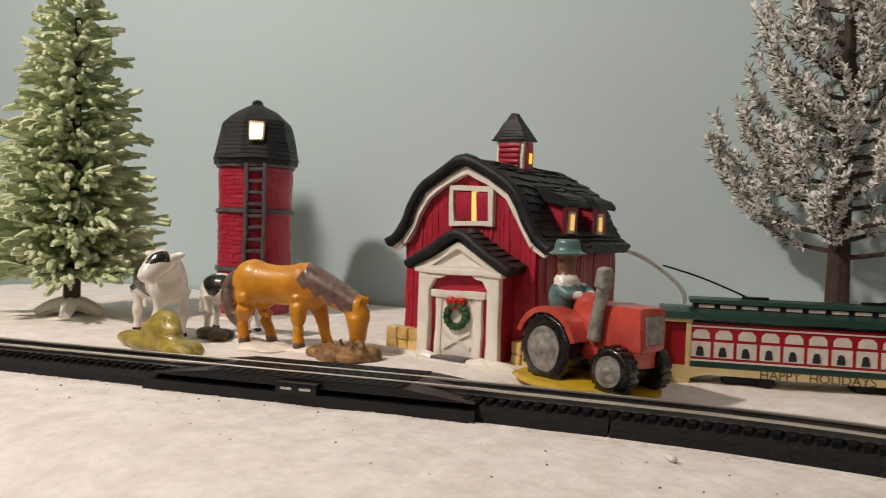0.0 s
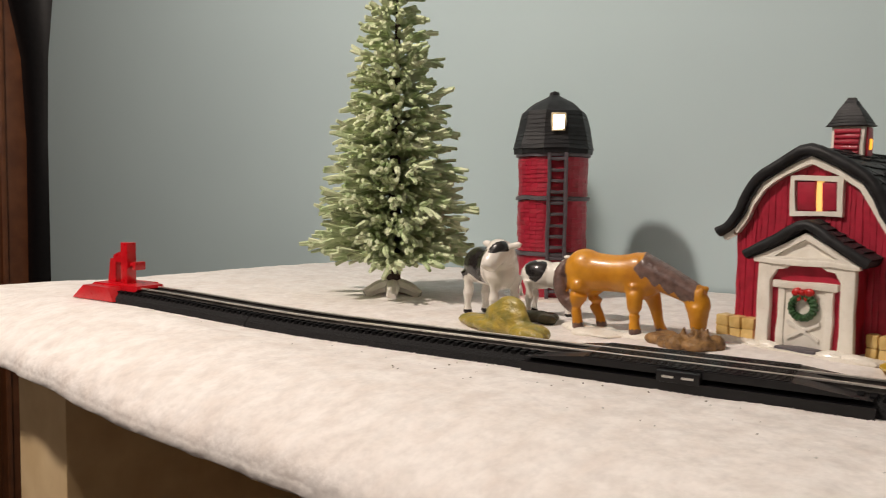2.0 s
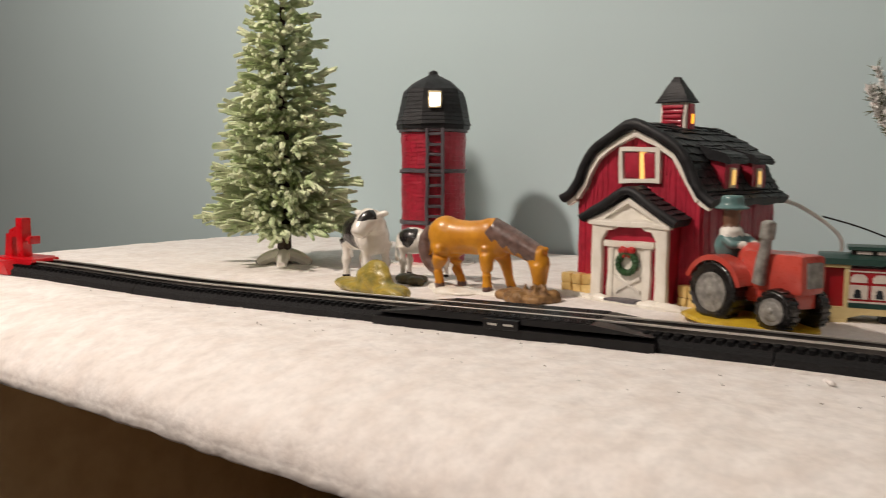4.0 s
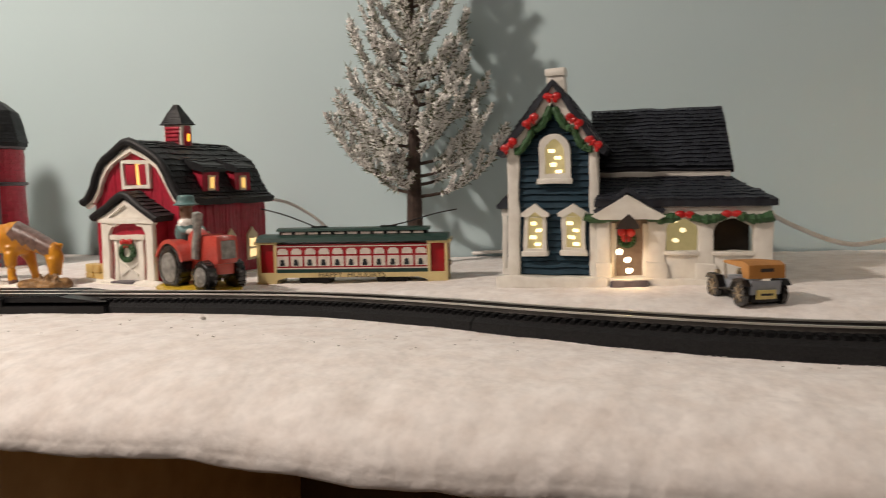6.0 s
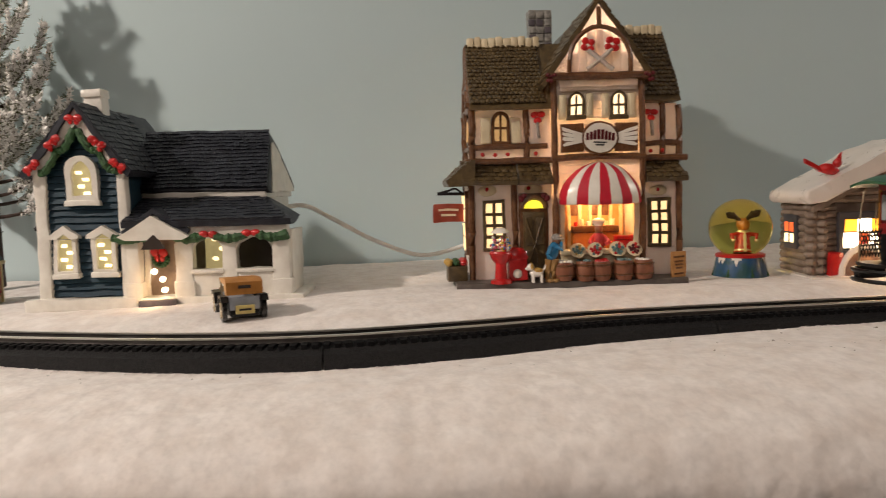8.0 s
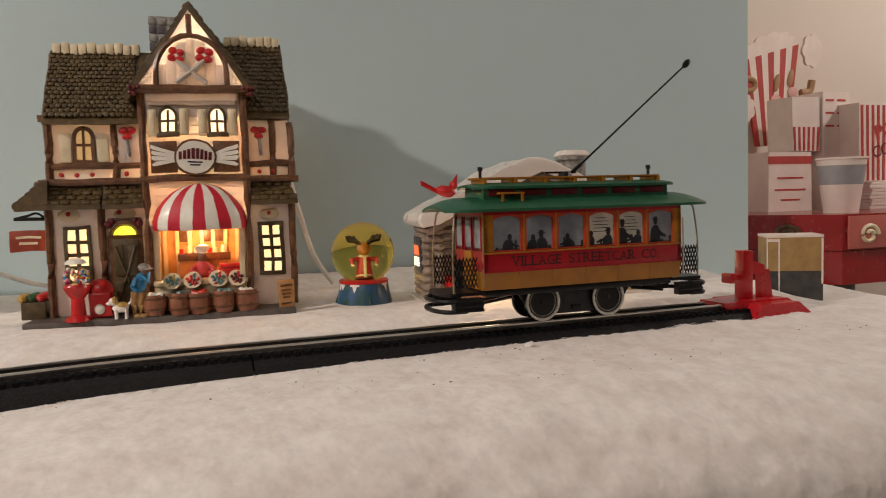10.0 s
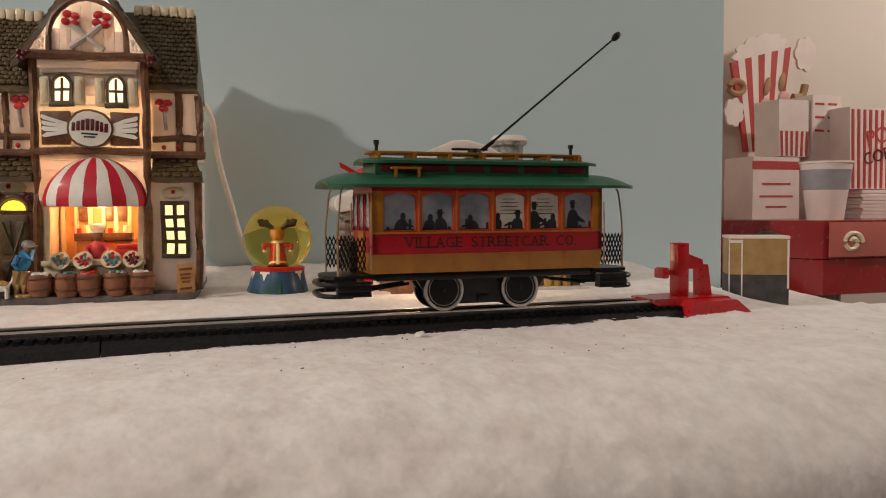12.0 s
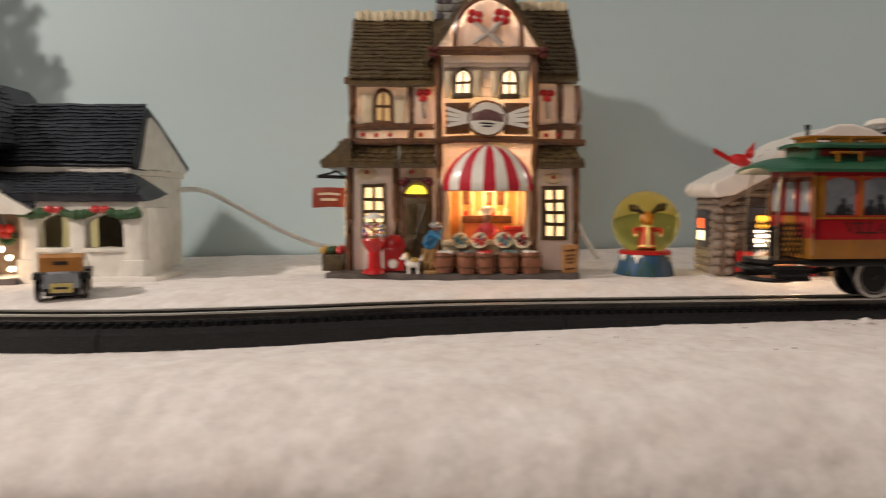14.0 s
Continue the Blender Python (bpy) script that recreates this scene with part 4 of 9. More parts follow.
def barn():
    t = thing("toy_barn", -17.2, 42.6, 0.8, -8, "glazed red barn with a black gambrel roof and white trim", "toy barn")
    D = 11.8
    H = 4.85
    half = [(0, 12.6), (1.8, 11.8), (3.4, 10.75), (4.1, 9.7), (4.55, 8.7), (5.15, 7.75), (6.0, 7.2)]   # bell-cast gambrel
    prof = [(-a, b) for a, b in half[::-1]] + half[1:]
    inner = [(0, 12.0), (1.7, 11.2), (3.1, 10.25), (3.8, 9.2), (4.3, 8.1), (4.8, 7.2)]
    bm = B()
    prism(bm, [(-H, 0), (H, 0)] + [(a, b) for a, b in inner[::-1]] + [(-a, b) for a, b in inner[1:]], 0, D)
    part("wall", bm, BARNRED, t)
    rnd = random.Random(3)
    x = -H
    while x < H - 0.1:   # uneven upright boards of the gable
        w = min(rnd.uniform(0.26, 0.46), H - x)
        xm = abs(x + w / 2)
        top = next(b0 + (b1 - b0) * (xm - a0) / (a1 - a0) for (a0, b0), (a1, b1) in zip(inner, inner[1:]) if xm <= a1 + 0.06) - 0.15
        bm = B()
        box(bm, x + 0.01, -0.07 - rnd.uniform(0, 0.07), 0, x + w - 0.01, 0, top, 0.035)
        part("board", bm, BARNRED, t)
        x += w
    y = 0.1
    while y < D - 0.2:
        w = rnd.uniform(0.28, 0.48)
        bm = B()
        box(bm, H - 0.05, y + 0.01, 0, H + 0.08 + rnd.uniform(0, 0.06), y + w - 0.01, 6.9, 0.035)
        part("board", bm, BARNRED, t)
        y += w
    bm = B()
    slabroof(bm, prof, -0.7, D + 0.5, 0.5)
    part("roof", bm, SLATE, t, "black glazed gambrel roof", 50)
    bm = B()   # the thick rolled edge over the gable
    tube(bm, smoothpath([(a, -0.62, b - 0.12) for a, b in prof], 3), 0.36, 8)
    part("verge_roll", bm, SLATE, t, smooth=60)
    for s in (-1, 1):
        for i, (a, b) in enumerate(zip(half[1:], half)):
            rows = 3 if i == 0 else 2
            o, e = (a[0] * s, -0.7 if s > 0 else D + 0.45, a[1] + 0.04), (0, (D + 1.15) * s, 0)
            shingles("shingle_course", o, e, ((b[0] - a[0]) * s, 0, b[1] - a[1]), rows, 20, SLATE, t, 0.13, i + 9 * (s > 0))
    bm = B()   # white verge along the gable
    o = [(0, 12.05), (1.75, 11.3), (3.2, 10.3), (3.9, 9.2), (4.4, 8.2), (4.95, 7.3), (5.75, 6.95)]
    for s in (-1, 1):
        for a, b in zip(o, o[1:]):
            d = Vector((b[0] - a[0], b[1] - a[1])).normalized() * 0.42
            prism(bm, [(s * a[0], a[1] + 0.06), (s * b[0], b[1] + 0.06), (s * (b[0] + d.y), b[1] - d.x), (s * (a[0] + d.y * (a[0] > 0)), a[1] - d.x - 0.1 * (a[0] == 0))], -0.52, -0.08)
    part("verge_trim", bm, CHINA_W, t, "white verge trim")
    bm = B()
    outline_frame(bm, [(-1.3, 8.3), (1.9, 8.3), (1.9, 10.85), (-1.3, 10.85)], [(-0.98, 8.6), (1.58, 8.6), (1.58, 10.52), (-0.98, 10.52)], -0.42, 0)
    hay = part("loft_door", bm, CHINA_W, t, "white-framed loft door standing ajar over a lit gap")
    for x0, x1, zt in ((-0.85, 0.22, 10.45), (0.62, 1.5, 10.45)):
        bm = B()
        box(bm, x0, -0.36, 8.66, x1, -0.18, zt, 0.1)
        part("leaf", bm, BARNRED, hay)
    bm = B()
    prism(bm, [(0.2, 8.62), (0.52, 8.62), (0.72, 10.5), (0.32, 10.5)], -0.3, -0.16)
    part("lit_gap", bm, LOFTLIT, hay)
    # porch
    c, hw = 0.5, 2.95
    bm = B()
    prism(bm, [(c - hw + 0.1, 0), (c + hw - 0.1, 0), (c + hw - 0.1, 5.9), (c, 7.2), (c - hw + 0.1, 5.9)], -1.55, 0)
    porch = part("porch", bm, BARNRED, t, "white classical porch on the red gable")
    bm = B()
    slabroof(bm, [(c - 3.7, 5.85), (c - 1.7, 7.0), (c, 8.05), (c + 1.7, 7.0), (c + 3.7, 5.85)], -2.25, 0.1, 0.45)
    part("porch_roof", bm, SLATE, porch)
    bm = B()
    tube(bm, smoothpath([(c - 3.7, -2.15, 5.75), (c - 1.7, -2.2, 6.9), (c, -2.2, 7.85), (c + 1.7, -2.2, 6.9), (c + 3.7, -2.15, 5.75)], 4), 0.3, 8)
    part("porch_verge_roll", bm, SLATE, porch, smooth=60)
    for s in (-1, 1):
        o, e = (c + s * 3.7, -2.15 if s > 0 else 0.05, 5.9), (0, 2.2 * s, 0)
        shingles("porch_shingle", o, e, (-s * 3.7, 0, 2.2), 7, 4, SLATE, porch, 0.12, 5 + s)
    bm = B()   # pediment with a sunk field
    outline_frame(bm, [(c - 3.15, 5.6), (c + 3.15, 5.6), (c, 7.35)], [(c - 1.9, 5.85), (c + 1.9, 5.85), (c, 6.95)], -2.05, -1.5)
    prism(bm, [(c - 2.0, 5.8), (c + 2.0, 5.8), (c, 7.0)], -1.8, -1.5)
    box(bm, c - 3.2, -2.1, 5.3, c + 3.2, -1.5, 5.66, 0.08)
    part("pediment", bm, CHINA_W, porch)
    for s in (-1, 1):
        bm = B()
        box(bm, c + s * 2.1, -2.0, 0, c + s * 2.95, -1.5, 5.35, 0.09)
        part("pillar", bm, CHINA_W, porch)
        bm = B()   # curved bracket between pillar and lintel
        prism(bm, [(c + s * 2.15, 5.35), (c + s * 0.9, 5.35), (c + s * 1.25, 5.1), (c + s * 1.75, 5.0), (c + s * 2.15, 4.3)], -1.95, -1.5)
        part("bracket", bm, CHINA_W, porch)
        bm = B()
        box(bm, c + s * 1.2, -1.85, 0.1, c + s * 1.65, -1.5, 4.0, 0.06)
        part("door_post", bm, CHINA_W, porch)
    bm = B()
    box(bm, c - 1.95, -2.0, 3.9, c + 1.95, -1.5, 4.35, 0.1)
    part("lintel", bm, CHINA_W, porch, "white lintel")
    bm = B()
    box(bm, c - 1.25, -1.75, 0.3, c + 1.25, -1.52, 3.95, 0.05)
    door = part("door", bm, CHINA_W, t, "white plank door with a wreath")
    bm = B()
    for a, b in (((-0.95, 0.7), (0.95, 1.75)), ((-0.95, 1.75), (0.95, 0.7))):
        prism(bm, [(c + a[0], a[1]), (c + b[0], b[1]), (c + b[0], b[1] + 0.22), (c + a[0], a[1] + 0.22)], -1.88, -1.75)
    part("cross_brace", bm, HOUSEW, door)
    bm = B()
    tube(bm, [(c + 0.68 * math.cos(math.pi * k / 18), -1.95, 2.85 + 0.68 * math.sin(math.pi * k / 18)) for k in range(37)], [0.2 + 0.07 * (k % 2) for k in range(37)], 8)
    part("wreath", bm, GARL, door, "green wreath")
    bm = B()
    ball(bm, c, -2.1, 3.72, 0.22)
    for s in (-1, 1):
        ball(bm, c + s * 0.36, -2.05, 3.75, 0.34, 0.2, 0.27)
        ball(bm, c + s * 0.2, -2.05, 3.45, 0.14, 0.12, 0.26)
    part("bow", bm, BOW, door)
    bm = B()
    box(bm, c - 1.4, -2.75, -0.15, c + 1.1, -1.7, 0.35, 0.12)
    part("doorstep", bm, SILOGREY, t, "grey stone doorstep")
    bm = B()
    rnd = random.Random(31)
    ring = [(-4.3, -2.0), (-3.4, -2.7), (-1.2, -3.1), (1.6, -3.0), (3.9, -2.9), (5.2, -1.8), (5.9, 1.0), (5.8, D), (-5.6, D), (-5.7, 0.5)]
    prism(bm, ring, -0.4, 0.18, "z")
    part("base", bm, CHINA_W, t, "white snow-glazed base")
    for k in range(16):   # drifts of glazed snow round the foot
        bm = B()
        x = rnd.choice((rnd.uniform(-4.6, c - 1.9), rnd.uniform(c + 1.7, 5.4)))
        ball(bm, x, -2.1 - 0.4 * rnd.random(), 0.12, rnd.uniform(0.5, 1.0), rnd.uniform(0.3, 0.5), rnd.uniform(0.15, 0.4), 8)
        part("drift", bm, CHINA_W, t)
    for x0, x1 in ((-5.75, -3.0), (3.7, 5.9)):
        for k in range(6):
            bm = B()
            w = (x1 - x0) / 3
            a = x0 + (k % 3) * w
            box(bm, a + 0.03, -0.95 + 0.06 * (k % 2), 0.75 * (k // 3), a + w - 0.03, 0.3, 0.75 * (k // 3) + 0.78, 0.16)
            part("straw_block", bm, BALE, t, "pale straw bale")
    # cupola
    bm = B()
    box(bm, -1.2, 5.0, 11.6, 0.95, 6.5, 14.35, 0.12)
    cup = part("cupola", bm, CHINA_W, t, "white and red cupola with a black pyramid roof")
    bm = B()
    box(bm, -0.95, 4.9, 12.2, 0.7, 5.05, 14.1, 0.04)
    for k in range(5):
        box(bm, -0.92, 4.78, 12.35 + k * 0.36, 0.68, 4.98, 12.58 + k * 0.36, 0.06)
    part("louvre", bm, BARNRED, cup)
    bm = B()
    box(bm, 0.95, 5.3, 12.3, 1.08, 6.2, 14.15, 0.03)
    part("side_louvre", bm, BARNRED, cup)
    bm = B()
    box(bm, 1.06, 5.6, 12.7, 1.14, 5.95, 13.4)
    part("lit_opening", bm, AMBERLIT, cup)
    for k in range(9):
        bm = B()
        f = k / 9
        z0 = 14.25 + k * 0.2
        w, d = 1.16 * (1 - f) + 0.16, 0.9 * (1 - f) + 0.16
        v = box(bm, -w - 0.15, 5.75 - d, z0, w - 0.15, 5.75 + d, z0 + 0.3, 0.06)
        for q in v:
            if q.co.z > z0 + 0.15:
                q.co.x, q.co.y = -0.15 + (q.co.x + 0.15) * 0.87, 5.75 + (q.co.y - 5.75) * 0.87
        part("cupola_course", bm, SLATE, cup)
    # shed dormers on both slopes
    for s in (-1, 1):
        for y0 in (2.6, 7.2):
            bm = B()
            prism(bm, [(s * 2.6, 10.3), (s * 5.15, 9.75), (s * 5.15, 7.6), (s * 3.0, 7.6)], y0, y0 + 2.3)
            dm = part("dormer", bm, BARNRED, t, "red dormer with a small lit window")
            bm = B()
            box(bm, s * 5.12, y0 + 0.65, 8.0, s * 5.26, y0 + 1.65, 9.4, 0.04)
            part("dormer_frame", bm, CREAM, dm)
            bm = B()
            box(bm, s * 5.24, y0 + 0.9, 8.2, s * 5.32, y0 + 1.4, 9.2)
            part("dormer_pane", bm, LOFTLIT, dm)
            bm = B()
            prism(bm, [(s * 2.3, 11.35), (s * 3.2, 11.0), (s * 5.4, 10.35), (s * 5.75, 9.9), (s * 5.6, 9.65), (s * 5.2, 9.75), (s * 2.3, 10.4)], y0 - 0.35, y0 + 2.65)
            part("dormer_roof", bm, SLATE, dm)
            o, e = (s * 5.65, y0 - 0.33 if s > 0 else y0 + 2.63, 10.02), (0, 2.96 * s, 0)
            shingles("dormer_shingle", o, e, (-s * 2.5, 0, 1.1), 5, 5, SLATE, dm, 0.1, 3)
    for y0 in (2.4, 5.6, 8.8):   # side windows
        bm = B()
        prism(bm, [(y0, 1.2), (y0 + 1.5, 1.2), (y0 + 1.5, 3.6), (y0 + 0.75, 4.4), (y0, 3.6)], H, H + 0.3, "x")
        w = part("side_window", bm, CREAM, t)
        for q in (0, 1):
            for r in (0, 1):
                bm = B()
                box(bm, H + 0.26, y0 + 0.25 + q * 0.55, 1.5 + r * 1.0, H + 0.34, y0 + 0.7 + q * 0.55, 2.3 + r * 1.0)
                part("pane", bm, WARMLIT, w)


CAST["amount"] = 0.1
barn()
CAST["amount"] = 0.0


def silo():
    t = thing("toy_silo", -42.2, 52.0, 0.7, 0, "glazed red toy silo with a black domed roof and a ladder", "toy silo")
    bm = B()
    lathe(bm, [(3.1, 0), (3.1, 13.3), (2.7, 13.4)], n=40)
    part("body", bm, BARNRED, t)
    rnd = random.Random(5)
    verts, faces = [], []
    for r in range(34):   # courses of moulded brick
        n = 15
        for k in range(n):
            a0 = 2 * math.pi * (k + (0.5 if r % 2 else 0)) / n + 0.003
            a1 = a0 + 2 * math.pi / n - 0.006
            z0, z1 = 0.2 + r * 0.385, 0.2 + r * 0.385 + 0.33
            rr = 3.14 + rnd.uniform(0, 0.035)
            b = len(verts)
            for a in (a0, (a0 + a1) / 2, a1):
                for zz, q in ((z0, rr), (z1, rr), (z1, 3.05), (z0, 3.05)):
                    verts.append((q * math.cos(a), q * math.sin(a), zz))
            for m in (0, 4):
                for i in range(4):
                    faces.append((b + m + i, b + m + (i + 1) % 4, b + m + 4 + (i + 1) % 4, b + m + 4 + i))
            faces += [(b, b + 3, b + 2, b + 1), (b + 8, b + 9, b + 10, b + 11)]
    tagged(raw("brick_course", verts, faces, BARNRED, t, "moulded red brick courses", 0), kind="stuff")
    for z in (4.2, 9.2, 13.1):
        bm = B()
        lathe(bm, [(3.1, -0.2), (3.38, -0.15), (3.38, 0.15), (3.1, 0.2)], z=z, n=40)
        part("hoop", bm, SILOGREY, t, "grey hoop")
    bm = B()
    R = [(3.6, 13.2), (3.65, 13.7), (3.3, 15.4), (2.8, 17.0), (1.7, 17.9), (0.5, 18.5), (0.45, 18.8), (0, 18.95)]
    lathe(bm, R, n=10)
    dome = part("dome", bm, SLATE, t, "black tiled dome", 20)
    for k in range(9):
        f = k / 9
        z = 13.6 + f * 3.4
        r = 3.72 - f * 0.86
        bm = B()
        lathe(bm, [(r - 0.25, z), (r + 0.05, z + 0.02), (r - 0.08, z + 0.36), (r - 0.3, z + 0.36)], n=10)
        part("dome_course", bm, SLATE, dome, smooth=20)
    a = radians(-51)
    m = Matrix.Rotation(a + math.pi / 2, 4, "Z")
    bm = B()
    box(bm, -0.62, -3.55, 15.1, 0.62, -2.7, 16.7, 0.1, m)
    win = part("dormer_window", bm, CREAM, t, "lit square window in the dome")
    bm = B()
    box(bm, -0.48, -3.62, 15.25, 0.48, -3.54, 16.5, 0.045, m)
    part("pane", bm, WHITELIT, win)
    for s in (-0.75, 0.75):
        bm = B()
        box(bm, s - 0.16, -3.58, 0.2, s + 0.16, -3.1, 13.2, 0.08, m)
        part("ladder_rail", bm, SILOGREY, t)
    for k in range(13):
        bm = B()
        box(bm, -0.75, -3.5, 0.8 + k * 0.98, 0.75, -3.15, 1.08 + k * 0.98, 0.08, m)
        part("ladder_rung", bm, SILOGREY, t)
    bm = B()
    lathe(bm, [(4.4, -0.3), (4.2, 0.25), (3.0, 0.4)], n=24)
    part("base", bm, SNOWGL, t)


CAST["amount"] = 0.1
silo()
CAST["amount"] = 0.0


def house():
    t = thing("toy_house", 20.1, 41.0, 1.5, 0, "navy and white glazed village house with garlands and a black roof", "toy house")
    # tall front gable block: x -3.4..3.3, gabled
    bm = B()
    prism(bm, [(-3.2, 0), (3.0, 0), (3.0, 10.0), (0, 14.1), (-3.2, 10.0)], 0.15, 13.8)
    part("gable_wall", bm, NAVY, t)
    for k in range(26):
        z0 = 0.6 + k * 0.5
        half = 3.0 if z0 < 9.5 else 3.0 * max(0, (13.6 - z0) / 4.1)
        if half < 0.4:
            break
        bm = B()
        prism(bm, [(0.18, z0), (-0.06, z0 + 0.04), (-0.02, z0 + 0.16), (0.12, z0 + 0.5)], -half, half, "x")
        part("clapboard", bm, NAVY, t)
    for k in range(18):
        z0 = 0.6 + k * 0.5
        bm = B()
        box(bm, -3.32, 0.3, z0, -3.15, 8.8, z0 + 0.44, 0.05)
        part("clapboard", bm, NAVY, t)
    for s in (-1, 1):
        bm = B()
        box(bm, s * 2.6, -0.3, 0, 3.25 if s > 0 else -3.5, 0.5, 10.2, 0.16)
        part("corner_post", bm, HOUSEW, t, "white corner post")
        bm = B()
        prism(bm, [(s * 3.55, 9.75), (s * 3.55, 10.4), (0, 14.75), (0, 13.3), (s * 2.9, 9.75)], -0.6, 0.3)
        part("bargeboard", bm, HOUSEW, t, "white bargeboard")
    bm = B()
    box(bm, -4.3, -1.2, -0.4, 4.0, 0.4, 0.55, 0.2)
    box(bm, 3.5, -1.0, -0.4, 16.2, 5, 0.5, 0.2)
    part("base", bm, HOUSEW, t, "white snow-glazed base")
    bm = B()
    slabroof(bm, [(-4.25, 9.75), (-3.9, 10.1), (-2.0, 12.3), (0, 15.0), (2.0, 12.3), (3.6, 10.1), (3.95, 9.75)], -0.9, 14.0, 0.45)
    part("gable_roof", bm, HSLATE, t)
    shingles("gable_shingle", (3.9, -0.85, 9.85), (0, 10, 0), (-3.9, 0, 5.15), 12, 14, HSLATE, t, 0.1, 3)
    shingles("gable_shingle", (-4.1, 9.15, 9.85), (0, -10, 0), (4.1, 0, 5.15), 12, 14, HSLATE, t, 0.1, 4)
    bm = B()
    box(bm, -0.95, 3.2, 13.0, 0.5, 4.6, 16.0, 0.15)
    box(bm, -1.05, 3.05, 15.7, 0.6, 4.75, 16.4, 0.2)
    part("chimney", bm, HOUSEW, t, "snow-capped white chimney")
    # arched upper window
    def arched(x, z, w, h, fw, pm, y=-0.05, pointed=False):
        n = 10
        def oline(w2, h2):
            if pointed:
                return [(x - w2, z), (x + w2, z), (x + w2, z + h2 * 0.8), (x, z + h2), (x - w2, z + h2 * 0.8)]
            pts = [(x - w2, z), (x + w2, z)]
            for i in range(n + 1):
                a = math.pi * i / n
                pts.append((x + w2 * math.cos(a), z + h2 - w2 + w2 * math.sin(a)))
            return pts
        bm = B()
        outline_frame(bm, oline(w, h), [(a + (fw if a < x - 0.01 else -fw if a > x + 0.01 else 0), b + (fw if b < z + 0.01 else -fw * 0.7)) for a, b in oline(w, h)], y - 0.4, y + 0.1)
        box(bm, x - w - 0.15, y - 0.5, z - 0.3, x + w + 0.15, y + 0.1, z + 0.1, 0.08)
        win = part("window", bm, HOUSEW, t, "white-framed window glowing with scattered lights")
        bm = B()
        prism(bm, oline(w - 0.1, h - 0.1), y - 0.1, y - 0.05)
        part("pane", bm, pm, win)
        rnd = random.Random(int(x * 10 + z))
        for k in range(4):
            bm = B()
            cx, cz = x + (-0.24 if k % 2 else 0.2) * w + rnd.uniform(-0.06, 0.06), z + h * (0.17 + 0.15 * k)
            box(bm, cx - 0.24, y - 0.17, cz - 0.13, cx + 0.24, y - 0.09, cz + 0.13, 0.07)
            part("light_spot", bm, DOTLIT, win)
        return win
    arched(0.1, 7.7, 1.15, 3.4, 0.42, DIMLIT)
    for x in (-1.4, 1.45):
        arched(x, 2.3, 0.85, 3.5, 0.3, DIMLIT, pointed=True)
        bm = B()
        outline_frame(bm, [(x - 1.1, 4.95), (x + 1.1, 4.95), (x + 1.1, 5.2), (x, 5.95), (x - 1.1, 5.2)], [(x - 0.55, 4.97), (x + 0.55, 4.97), (x + 0.5, 5.0), (x, 5.35), (x - 0.5, 5.0)], -0.62, 0)
        part("window_hood", bm, HOUSEW, t)
    # side windows of the gable block, facing the farm
    for z in (7.4,):
        bm = B()
        box(bm, -3.9, 2.6, z, -3.3, 4.4, z + 3.4, 0.08)
        w = part("side_window", bm, HOUSEW, t)
        bm = B()
        box(bm, -3.97, 2.9, z + 0.3, -3.85, 4.1, z + 3.1)
        part("pane", bm, DARKPANE, w)
    # bay on the farm side under a small slate roof
    bm = B()
    box(bm, -4.5, 2.6, -0.2, -3.2, 5.6, 0.9, 0.1)
    for y in (2.8, 4.2, 5.4):
        box(bm, -4.45, y - 0.28, 0.8, -4.0, y + 0.28, 5.3, 0.08)
    box(bm, -4.5, 2.5, 4.9, -3.2, 5.7, 5.5, 0.08)
    bay = part("side_bay", bm, HOUSEW, t, "white bay with a small slate roof")
    bm = B()
    box(bm, -4.2, 2.8, 0.8, -3.2, 5.4, 5.0)
    part("pane", bm, DARKPANE, bay)
    bm = B()
    prism(bm, [(-4.8, 5.5), (-4.85, 5.75), (-3.9, 6.7), (-3.2, 6.9), (-3.2, 5.5)], 2.2, 6.0)
    part("bay_roof", bm, HSLATE, bay)
    # garland with bows
    rnd = random.Random(14)
    for s in (-1, 1):
        bm = B()
        tube(bm, [(s * (0.15 + 2.75 * k / 26), -0.55, 13.0 - 3.1 * k / 26 - 0.5 * abs(math.sin(2 * math.pi * k / 26))) for k in range(27)], [rnd.uniform(0.24, 0.36) for k in range(27)], 8)
        part("garland", bm, GARL, t, "green garland")
    for x, z in ((0, 13.75), (-1.6, 12.1), (1.6, 12.0), (-3.25, 10.35), (3.0, 10.35)):
        bm = B()
        ball(bm, x, -1.0, z, 0.2, 0.2, 0.2, 8)
        for s in (-1, 1):
            lean = -s * 0.22 * (x > 0.1) + s * 0.22 * (x < -0.1)
            ball(bm, x + s * 0.3, -0.92, z + lean, 0.34, 0.22, 0.29, 8)
            ball(bm, x + s * 0.2, -0.9, z - 0.28 + lean, 0.17, 0.14, 0.22, 6)
        part("bow", bm, BOW, t, "red bow")
    # long wing with its ridge along x
    bm = B()
    prism(bm, [(3.2, 0), (12.4, 0), (12.4, 8.4), (3.2, 8.4)], 4.2, 15.8)
    part("wing_wall", bm, HOUSEW, t)
    bm = B()
    v = prism(bm, [(3.5, 8.3), (3.75, 8.75), (6.0, 10.85), (8.0, 13.1), (8.6, 13.1), (12.3, 10.9), (16.5, 8.6), (16.1, 8.2), (4.0, 8.0)], 2.5, 13.0, "x")
    for q in v:   # the ends lean in towards the ridge
        f = max(0, (q.co.z - 8.3) / 5.2)
        q.co.x -= (0.6 * f if q.co.x > 5 else 0)
